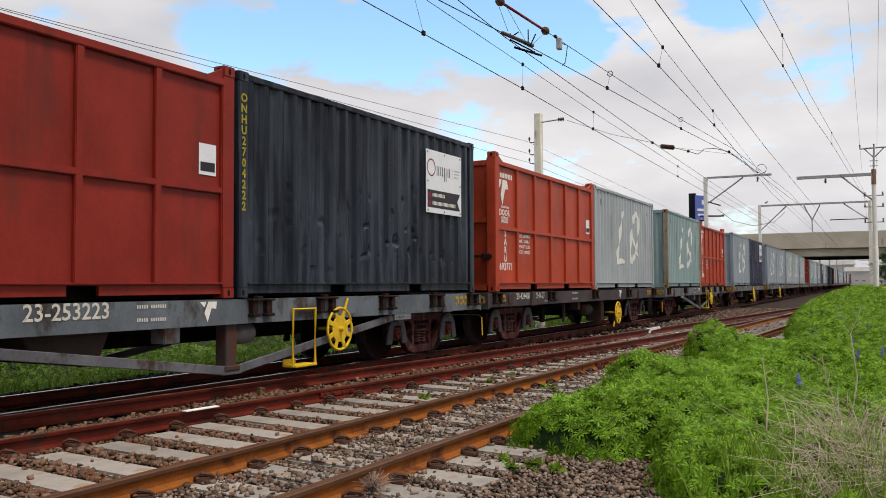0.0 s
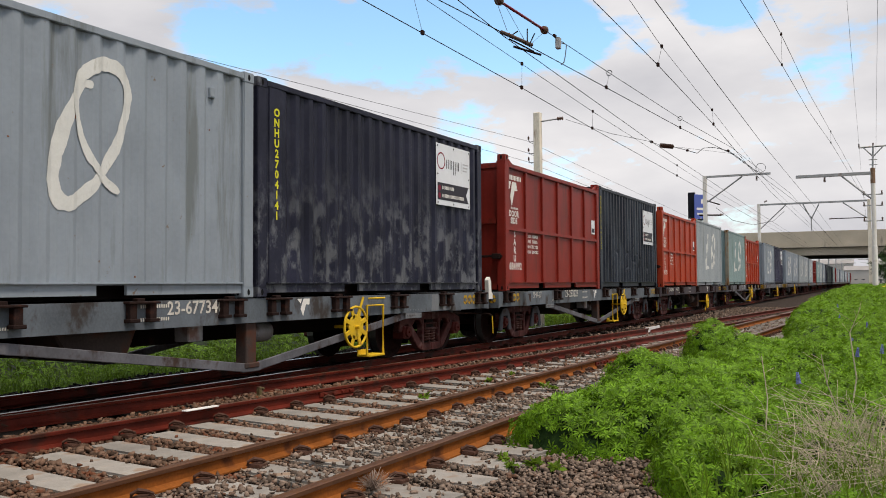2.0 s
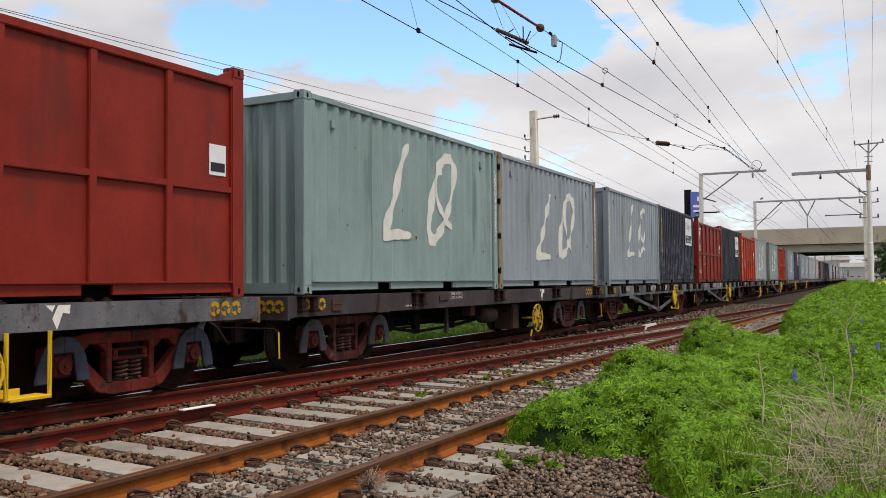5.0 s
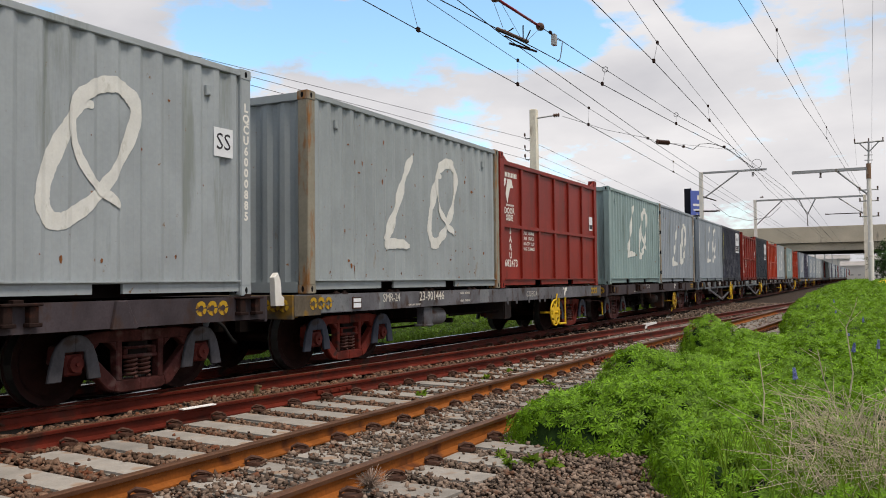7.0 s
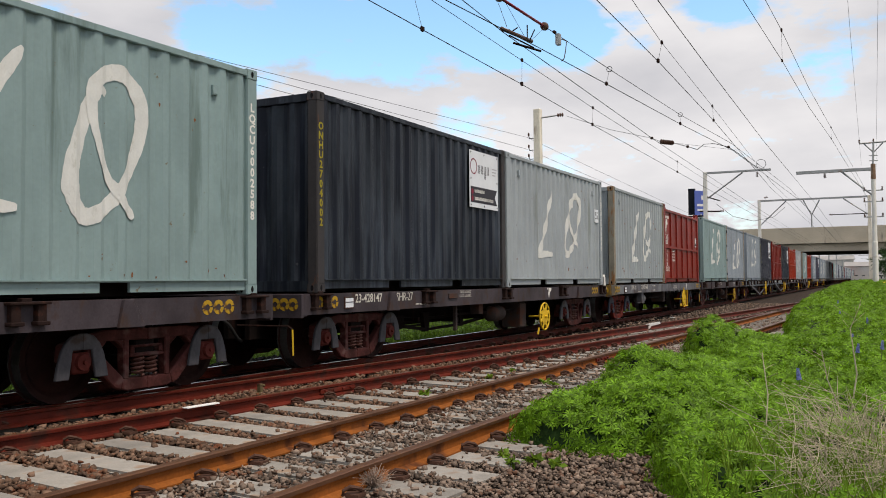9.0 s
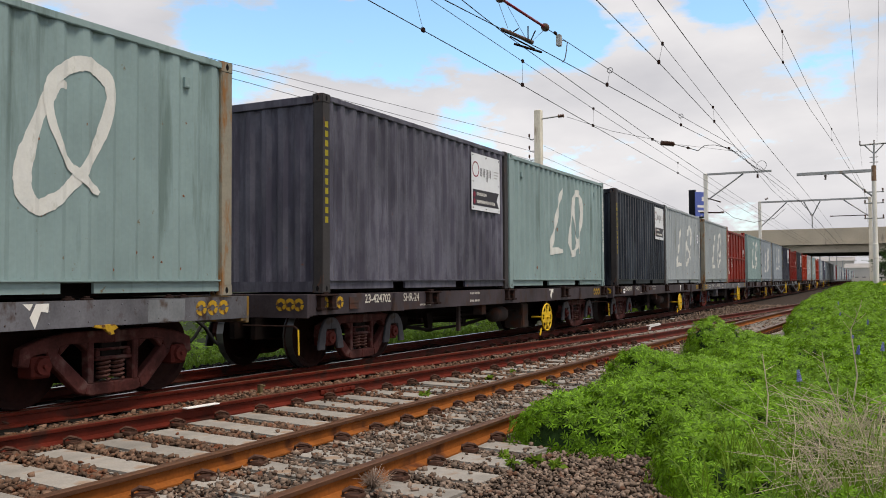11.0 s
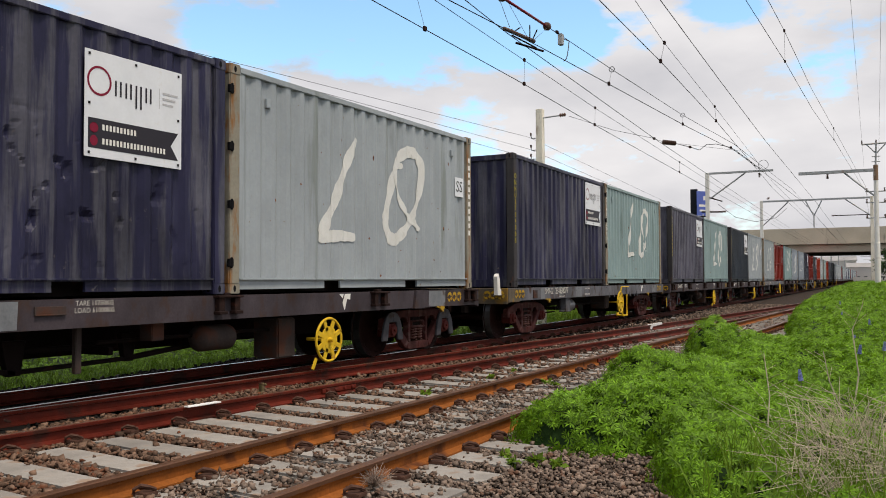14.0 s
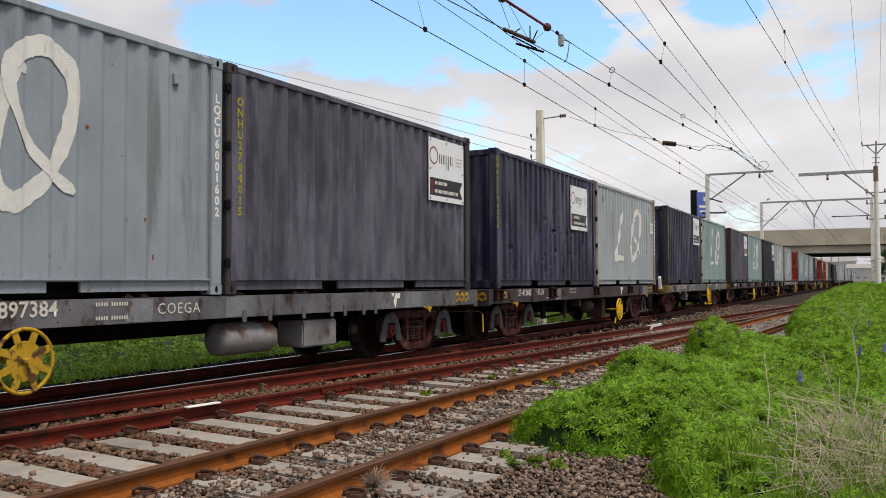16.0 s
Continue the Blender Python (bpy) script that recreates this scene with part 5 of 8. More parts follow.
def flat_wagon(style, label, guards, frame_mat="frame", number="", depot="", number_at=-3.6, depot_at=-4.3, flip=False, light=False, sill_mat="wagon", word="", flap=False, load=False, town="", wheel=None, step=None, hooks=(), grab=None, patches=(), card=False):
    w = thing("flat_wagon", label, "railway wagon", "wagons of the train")
    sm = M[sill_mat]
    zb = {"truss": 0.72, "riveted": 0.755, "plain": 0.735}[style]

    def sill():
        return prism("side_sill", sm, [(0, zb), (0, 1.0), (-0.11, 1.0), (-0.11, 0.985), (-0.018, 0.985), (-0.018, zb + 0.018), (-0.11, zb + 0.018), (-0.11, zb)], -6.35, 6.35)
    for s in (1, -1):
        part("side_sill", once(("sill", style, sill_mat), sill), w, m=pose(s * 1.2, 0, 0, 0, 0, 0 if s > 0 else 180))
        head = once(("head", style, sill_mat), lambda: boxes("headstock", M["endmat"] if style == "riveted" else sm, [(-1.2, 1.2, -0.02, 0.03, 0.70, 1.0), (-1.195, -0.98, -0.1, -0.02, 0.72, 0.98), (0.98, 1.195, -0.1, -0.02, 0.72, 0.98)], 0.006))
        part("headstock", head, w, m=pose(0, s * 6.36, 0, 0, 0, 0 if s > 0 else 180))
        hook = once("coupler", lambda: boxes("coupler", M["iron"], [(-0.09, 0.09, 0.0, 0.42, 0.76, 0.92), (-0.15, 0.15, 0.30, 0.47, 0.70, 0.98), (-0.2, 0.2, -0.1, 0.05, 0.7, 0.98)], 0.02))
        part("coupler", hook, w, m=pose(0, s * 6.36, 0, 0, 0, 0 if s > 0 else 180))
        add_bogie(w, s * 4.72, guards, frame_mat)
        if not light:
            hose = once("hose", lambda: tube("brake_hose", M["rubber"], [(0.35, 0.05, 0.72), (0.36, 0.2, 0.62), (0.37, 0.34, 0.45), (0.33, 0.46, 0.40)], 0.022, 8))
            part("brake_hose", hose, w, m=pose(0, s * 6.36, 0, 0, 0, 0 if s > 0 else 180))
            if s > 0 or style == "riveted":
                continue
            lever = once("lever", lambda: tube("coupling_lever", M["iron"], [(0.2, 0.0, 0.60), (1.02, 0.0, 0.60), (1.08, 0.0, 0.56)], 0.013, 6))
            lv = part("coupling_lever", lever, w, m=pose(0, s * 6.42, 0))
            part("handle", once("handle", lambda: tube("handle", M["yellow"], [(1.08, 0, 0.56), (1.09, 0, 0.24)], 0.011, 6)), lv, "yellow handle")
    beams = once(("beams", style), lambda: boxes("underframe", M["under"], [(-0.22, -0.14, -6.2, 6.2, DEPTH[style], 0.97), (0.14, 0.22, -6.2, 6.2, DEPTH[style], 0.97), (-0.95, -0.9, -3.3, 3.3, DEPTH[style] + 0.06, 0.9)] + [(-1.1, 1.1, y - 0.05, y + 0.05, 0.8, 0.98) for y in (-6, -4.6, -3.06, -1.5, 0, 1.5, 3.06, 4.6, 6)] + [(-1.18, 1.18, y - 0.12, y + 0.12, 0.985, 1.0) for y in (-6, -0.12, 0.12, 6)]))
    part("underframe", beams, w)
    rings = once("rings", lambda: flat("yellow_ring", M["dullyellow"], ring(0, 0, 0.034, 0.080, 24, (0, 12))))
    seats = once("seat", lambda: boxes("lock_bracket", M["iron"], [(-0.02, 0.09, -0.2, 0.2, 0.115, 0.14), (-0.02, 0.065, -0.17, -0.08, -0.04, 0.115), (-0.02, 0.065, 0.08, 0.17, -0.04, 0.115), (-0.02, 0.09, -0.19, -0.06, -0.065, -0.03), (-0.02, 0.09, 0.06, 0.19, -0.065, -0.03), (-0.05, 0.03, -0.05, 0.05, 0.13, 0.17)], 0.006))
    lugs = once("lugs", lambda: boxes("lock_lug", M["iron"], [(-0.06, 0.0, -0.055, 0.055, 0.135, 0.160), (-0.05, -0.01, -0.025, 0.025, 0.155, 0.178)], 0.006))
    places = dict(truss=(-6.0, -4.69, -3.2, -1.71, -0.41, 0.41, 1.71, 3.2, 4.69, 6.0), plain=(-6.02, -3.12, 0.0, 3.12, 6.02), riveted=(-5.4, -5.2, -4.0, -3.8, -2.9, -2.7, -1.3, -1.1, 0.1, 0.3, 1.3, 1.5, 2.9, 3.1, 4.0, 4.2, 5.2, 5.4))[style]
    places = [y for y in places if not (flip and (-2 < y < -0.3 or -5 < y < -4))]
    for y in places:
        for s in (1, -1):
            if style == "riveted":
                part("lock_lug", lugs, w, m=pose(s * 1.2, y, 0.86, 0, 0, 0 if s > 0 else 180))
                continue
            part("lock_bracket", seats, w, m=pose(s * 1.2, y, 0.86, 0, 0, 0 if s > 0 else 180))
    for e in (-1, 1):
        for i in (-1, 0, 1):
            tagged(part("yellow_ring", rings, w, "worn yellow paint ring", pose(1.203 if e > 0 or style != "riveted" else 1.217, e * ({'truss': 5.62, 'plain': 5.47 if e > 0 else 5.84, 'riveted': 5.80}[style] + 0.168 * i), 0.885)), kind="stuff")
            tagged(part("yellow_ring", rings, w, "worn yellow paint ring", pose(0.93 + 0.14 * i, e * 6.395, 0.87, 0, 0, -90 if e < 0 else 90)), kind="stuff")
    if light:
        return w
    if style in ("truss", "plain"):
        gus = once(("sgus", sill_mat), lambda: plates("gusset", sm, [[(-0.10, 0.27), (0.0, 0.27), (0.12, 0.0), (-0.16, 0.0)], bar(-0.01, 0.27, 0.14, 0.0, 0.05)], 0.0, 0.05, 0.006))
        for y in (-5.05, 5.05) if style == "truss" else (-4.2, 4.25):
            part("gusset", gus, w, m=pose(1.2, y, zb - 0.01))
    if style == "truss":
        rod = once("truss", lambda: plates("truss_bar", M["wagon"], [bar(-3.65, 0.70, -0.12, 0.21, 0.10), bar(-0.16, 0.205, 0.16, 0.205, 0.10), bar(0.12, 0.21, 3.65, 0.70, 0.10)], 1.13, 1.17, 0.006))
        part("truss_bar", rod, w, "grey bent truss bar", pose(0, 0, 0))
        part("truss_bar", rod, w, m=pose(0, 0, 0, 0, 0, 180))
        plate = once("tplate", lambda: boxes("truss_plate", M["greyplate"], [(1.175, 1.195, -0.24, 0.24, 0.635, 0.80)] + [(1.195, 1.205, -0.2 + 0.08 * i, -0.18 + 0.08 * i, z, z + 0.02) for i in range(6) for z in (0.67, 0.75)], 0.002))
        part("truss_plate", plate, w, m=pose(0, -3.6, 0))
        part("truss_plate", plate, w, m=pose(0, 3.7, 0))
        queen = once("queen", lambda: boxes("queen_post", M["rustgrey"], [(1.0, 1.16, -0.09, 0.09, 0.25, 0.75), (0.98, 1.18, -0.13, 0.13, 0.2, 0.26)], 0.01))
        part("queen_post", queen, w, m=pose(0, 0, 0))
        cyl = once("hopper", lambda: plates("brake_cover", M["rustgrey"], [[(-2.5, 0.72), (-1.5, 0.72), (-1.62, 0.45), (-2.3, 0.45)]], 0.35, 0.95, 0.02))
        part("brake_cover", cyl, w)
        part("air_tank", once("tank1", lambda: tank(M["tankgrey"], 0.34, 0.13)), w, m=pose(0.75, 0.55, 0.58))
        part("junction_box", once("jbox", lambda: box("junction_box", M["tankgrey"], 0.9, 1.1, -0.95, -0.72, 0.55, 0.73, 0.01)), w)
    elif not word:
        part("air_tank", once(("tank2", style), lambda: tank(M["tankgrey" if style == "riveted" else "rustgrey"], 0.42, 0.145)), w, m=pose(0.9, -2.15 if style == "riveted" else 0.12, 0.57 if style == "riveted" else 0.52))
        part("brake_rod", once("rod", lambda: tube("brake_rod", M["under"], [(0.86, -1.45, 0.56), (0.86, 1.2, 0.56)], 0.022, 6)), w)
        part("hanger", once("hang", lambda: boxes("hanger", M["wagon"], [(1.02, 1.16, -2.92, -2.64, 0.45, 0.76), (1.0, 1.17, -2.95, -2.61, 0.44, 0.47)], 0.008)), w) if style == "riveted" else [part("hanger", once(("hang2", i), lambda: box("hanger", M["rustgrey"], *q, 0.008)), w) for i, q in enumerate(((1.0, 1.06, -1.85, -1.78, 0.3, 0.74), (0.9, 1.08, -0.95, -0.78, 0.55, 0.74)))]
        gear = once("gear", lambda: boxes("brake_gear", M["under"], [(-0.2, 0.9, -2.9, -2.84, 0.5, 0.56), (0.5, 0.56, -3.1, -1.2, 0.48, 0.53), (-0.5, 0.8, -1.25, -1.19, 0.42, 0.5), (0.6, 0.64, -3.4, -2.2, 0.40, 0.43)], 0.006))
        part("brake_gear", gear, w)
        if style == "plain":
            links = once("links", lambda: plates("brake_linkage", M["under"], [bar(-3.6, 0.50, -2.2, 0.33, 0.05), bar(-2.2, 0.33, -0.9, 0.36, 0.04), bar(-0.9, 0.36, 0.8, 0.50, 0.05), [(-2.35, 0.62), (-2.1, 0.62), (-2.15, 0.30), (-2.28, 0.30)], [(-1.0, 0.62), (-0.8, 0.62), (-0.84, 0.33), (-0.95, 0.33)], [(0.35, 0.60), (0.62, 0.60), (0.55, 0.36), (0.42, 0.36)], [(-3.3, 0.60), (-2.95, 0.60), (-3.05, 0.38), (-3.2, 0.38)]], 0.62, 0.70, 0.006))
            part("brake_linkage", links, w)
        part("chain_box", once("cbox2", lambda: box("chain_box", M["rustgrey"], 0.6, 1.0, 0.66, 1.02, 0.40, 0.76, 0.02)) if style == "riveted" else once("cbox", lambda: box("chain_box", M["rustgrey"], 0.6, 1.0, 1.15, 1.5, 0.2, 0.70, 0.02)), w)
    if word:
        part("large_air_tank", once("tank3", lambda: tank(M["tankgrey"], 0.80, 0.19)), w, "large grey air tank with rusty end", m=pose(0.95, 0.60, 0.50))
        part("tool_box", once("tbox", lambda: box("tool_box", M["tankgrey"], 0.7, 1.12, 1.55, 2.28, 0.32, 0.66, 0.02)), w)
    if style == "riveted":
        dots = [(-6.3 + 0.16 * i, 0.955 - 0.05 * (i % 2)) for i in range(79)] + [(-6.3 + 0.42 * i, 0.80) for i in range(31)]
        tagged(part("rivets", once("rivets", lambda: rivets(dots, 1.2)), w), kind="stuff")
        tab = once("tabs", lambda: box("strap", sm, 1.2, 1.212, -0.035, 0.035, zb - 0.06, zb + 0.08, 0.003))
        for y in (0.35, 0.8, 1.45, 2.05, 2.35, 2.8, 3.1):
            part("strap", tab, w, m=pose(0, y, 0))
        part("end_plate", once("eplate", lambda: boxes("end_plate", M["endmat"], [(1.203, 1.213, -6.36, -5.80, 0.735, 0.99)], 0.003)), w, "rust-yellow end plate")
    wy, wz = wheel or {"truss": (2.0, 0.58), "riveted": (1.13, 0.56), "plain": (1.84, 0.40)}[style]
    paint = M["dullyellow" if word or sill_mat == "wagon_dark" and not number else "yellow"]
    hw = part("hand_wheel", once(("hwheel", paint.name), lambda: hand_wheel(paint)), w, "yellow spoked hand-brake wheel", pose(1.27, wy, wz))
    crank = once(("crank", style, paint.name), lambda: plates("lock_lever", paint, [bar(-0.22, -0.22, -0.30, -0.36, 0.045)] if style == "plain" else [bar(0.16, 0.24, 0.24, 0.40, 0.03)], -0.05, -0.025, 0.004))
    if not word:
        part("lock_lever", crank, hw)
    if style != "plain" and not word:
        sy, wide = step or {"truss": (2.32, 0.42), "riveted": (1.43, 0.44)}[style]
        path = [(0, 0, 0.56), (0, 0, 0), (0, wide, 0), (0, wide, 0.56)] if style == "riveted" else [(0, 0, 0.69), (0, 0, 0), (0, wide, 0), (0, wide, 0.69)]
        frame_me = once(("step", style, wide), lambda: tube("foot_step", M["yellow"], path, 0.022, 6, style != "riveted"))
        tread = once(("stread", wide), lambda: boxes("step_tread", M["yellow"], [(-0.18, 0.03, 0.02, wide, -0.022, 0.008), (-0.18, -0.165, 0.02, wide * 0.6, 0.0, 0.07)], 0.004))
        st = part("foot_step", frame_me, w, "yellow foot step frame", pose(1.24, sy, 0.17 if style == "truss" else 0.20))
        part("step_tread", tread, st)
    if grab:
        part("grab_rail", once(("grab", grab), lambda: tube("grab_rail", M["yellow"], [(1.20, grab[0], 0.955), (1.25, grab[0] + 0.03, 0.96), (1.25, grab[1] - 0.03, 0.96), (1.20, grab[1], 0.955)], 0.014, 6)), w, "yellow grab rail")
    for y in hooks:
        part("tie_hook", once("tie_hook", lambda: plates("tie_hook", M["dullyellow"], [[(-0.20, 0.03), (0.14, 0.03), (0.20, -0.02), (0.12, -0.05), (0.14, -0.09), (0.06, -0.10), (-0.02, -0.03), (-0.20, 0.0)]], 0.0, 0.035, 0.006)), w, "yellow tie-down hook", pose(1.17, y, zb - 0.01) @ Matrix.Diagonal((1, 0.7, 0.8, 1)))
    for a, b in patches:
        part("paint_patch", once(("patch", a, b), lambda: flat("paint_patch", M["greyplate"], [[(a, zb + 0.01), (b - 0.01, zb + 0.012), (b, 0.99), (a + 0.008, 0.988)]])), w, "fresher grey paint patch", pose(1.2025, 0, 0))
    if card:
        part("label_card", once("card", lambda: flat("label_card", M["sign"], [rect(-0.095, 0.095, -0.07, 0.06)])), w, "white paper label", pose(1.219, {"truss": -4.9, "riveted": -4.95, "plain": -5.35}[style], 0.87))
    if town:
        part("place_lettering", lettering(town, 0.16, M["stencil"], 1.15), w, m=pose(1.206, 1.62, 0.87))
    part("emblem", once("wemblem", lambda: flat("emblem", M["white"], [[(-0.13, 0.1), (-0.03, 0.1), (-0.06, 0.04)], [(0.0, 0.1), (0.13, 0.1), (0.12, 0.02), (0.05, 0.03), (-0.01, -0.12), (-0.06, -0.02)]])), w, m=pose(1.203, {"truss": -0.42 if flip else 0.93, "riveted": 3.65, "plain": 2.3}[style], 0.88))
    if number == "bars":
        part("number_bars", once("wnbars", lambda: flat("number_bars", M["stencil"], [rect(-0.44 + 0.1 * i, -0.38 + 0.1 * i, -0.06, 0.06) for i in range(9)])), w, m=pose(1.206, number_at, 0.89))
    elif number:
        part("number_lettering", lettering(number, 0.165 if style == "plain" else 0.215 if flip else 0.195, M["stencil"], 0.98 if style == "plain" else 1.0, 1.0, 0.003), w, m=pose(1.206, number_at, 0.915))
    if depot:
        part("depot_lettering", lettering(depot, 0.175, M["stencil"], 0.88), w, m=pose(1.206, depot_at, 0.915))
    if word:
        part("place_lettering", lettering(word, 0.16, M["stencil"], 1.15), w, m=pose(1.206, -0.65, 0.88))
    bars = once("loadbars", lambda: flat("small_print", M["stencil"], [rect(0.03 * i, 0.03 * i + 0.018, z, z + 0.035) for z in (0.0, 0.13) for i in range(13) if i != 5]))
    if load:
        tagged(part("load_lettering", lettering("TARE 16750KG\nLOAD 61000KG", 0.066, M["stencil"], 1.0, 1.0), w, m=pose(1.206, -1.76, 0.925)), kind="stuff")
        part("plate_holder", once("pholder", lambda: boxes("plate_holder", M["rustgrey"], [(1.2, 1.216, -0.16, 0.16, -0.04, 0.04), (1.216, 1.222, -0.16, 0.16, -0.04, -0.028)], 0.002)), w, m=pose(0.002, -2.24, 0.90))
    else:
        tagged(part("small_print", bars, w, m=pose(1.206, -1.41 if flip else -1.7, 0.80)), kind="stuff")
    tagged(part("small_print", once("tinybars", lambda: flat("small_print", M["stencil"], [rect(0.024 * i, 0.024 * i + 0.014, 0, 0.026) for i in range(16) if i not in (4, 9)])), w, m=pose(1.206, -3.5, 0.785)), kind="stuff")
    part("label_holder", once("holder", lambda: boxes("label_holder", M["rustgrey"], [(1.2, 1.215, -0.11, 0.11, -0.08, 0.08), (1.215, 1.222, -0.11, 0.11, -0.08, -0.065), (1.215, 1.222, -0.11, 0.11, 0.0, 0.012)], 0.002)), w, m=pose(0.002, {"truss": -4.9, "riveted": -4.95, "plain": -5.35}[style], 0.87))
    if flap:
        part("end_flap", once("flap", lambda: plates("end_flap", M["white"], [[(0, 0.30), (0.07, 0.36), (0.12, 0.26), (0.14, 0.08), (0.24, 0.02), (0.24, -0.05), (0.02, -0.05)]], 1.0, 1.08, 0.004)), w, "white-painted end plate", pose(0, -6.58, 0.92))
    return w

# ---- the train, wagon by wagon: rear box, front box ----
LQ = "{} corrugated container with brushed white letters on wagon"
DK = "{} corrugated container with white sign board on wagon"
RD = "{} panelled steel container with white markings on wagon"


def lq(kind, seed, name, hand=USUAL, **k):
    return corrugated_container(kind, seed, letters=hand, label=LQ.format(name), **k)


def dk(kind, seed, name, board=(1.40, 1.40), **k):
    return corrugated_container(kind, seed, sign=board, label=DK.format(name), **k)


FRONT = {-5: 84.28, -4: 71.0, -3: 56.1, -2: 41.2, -1: 26.98, 0: 13.93, 1: 0.73, 2: -12.54, 3: -25.8, 4: -39.02, 5: -52.32, 6: -66.16, 7: -80.17, 8: -93.42}
WAGONS = {
    8: lambda: flat_wagon("riveted", "grey riveted flat wagon with large air tank", "guard", number="897384", number_at=-2.40, word="COEGA", wheel=(-2.48, 0.49), hooks=(4.62,), patches=((3.95, 4.40), (0.05, 0.50), (-1.35, -1.0))),
    7: lambda: flat_wagon("plain", "dark grey flat wagon with white stencilled numbers", "guard", number="23-412682", number_at=-4.68, depot="SHR-28", depot_at=-3.88, sill_mat="wagon_dark", load=True, hooks=(-5.15, 5.0), patches=((4.6, 5.15), (-2.9, -2.55))),
    6: lambda: flat_wagon("riveted", "grey riveted flat wagon with rust-yellow ends", "", number="23-830077", number_at=-3.32, depot="SMR-22", depot_at=-4.12, flap=True, hooks=(-4.15, 4.40), grab=(1.46, 2.08), patches=((-2.35, -1.92), (-4.62, -4.35), (4.9, 5.4))),
    5: lambda: flat_wagon("plain", "dark grey flat wagon with grey axle guards", "guard", number="23-424702", number_at=-4.72, depot="SHR-24", depot_at=-3.76, sill_mat="wagon_dark"),
    4: lambda: flat_wagon("plain", "dark grey flat wagon with yellow paint rings", "guard", number="23-428147", number_at=-4.84, depot="SHR-27", depot_at=-3.84, sill_mat="wagon_dark", card=True, load=True),
    3: lambda: flat_wagon("riveted", "grey riveted flat wagon with bright red bogies", "guard_blue", "frame_red", number="23-901446", number_at=-2.73, depot="SMR-24", depot_at=-4.0, flap=True, town="COEGA", wheel=(2.8, 0.45), step=(3.12, 0.42), card=True, patches=((-5.78, -5.12), (-4.36, -4.2), (-0.9, -0.5))),
    2: lambda: flat_wagon("plain", "dark brown-grey flat wagon with grey axle guards", "guard", sill_mat="wagon_dark", load=True),
    1: lambda: flat_wagon("truss", "grey flat wagon braced by bent truss bars", "", number="23-677340", number_at=-0.93, depot="SMR-27", depot_at=-4.1, sill_mat="wagon_blue", grab=(2.42, 2.80), patches=((-3.82, -3.42), (4.25, 4.95))),
    0: lambda: flat_wagon("truss", "grey truss-braced flat wagon with grey axle guards", "guard", number="23-253223", number_at=-2.20, depot="SHR-27", depot_at=-4.4, flip=True, wheel=(1.95, 0.58), step=(1.0, 0.45), sill_mat="wagon_blue", flap=True),
    -1: lambda: flat_wagon("plain", "dark grey flat wagon with stencilled numbers", "guard", number="23-424400", number_at=-4.72, depot="SHR-27", depot_at=-3.76, sill_mat="wagon_dark"),
    -2: lambda: flat_wagon("truss", "rusty grey flat wagon braced by truss bars", "", flip=True, wheel=(1.95, 0.58), step=(1.0, 0.45)),
    -3: lambda: flat_wagon("riveted", "grey riveted flat wagon with yellow foot steps", ""),
    -4: lambda: flat_wagon("riveted", "grey riveted flat wagon with yellow foot steps", ""),
}
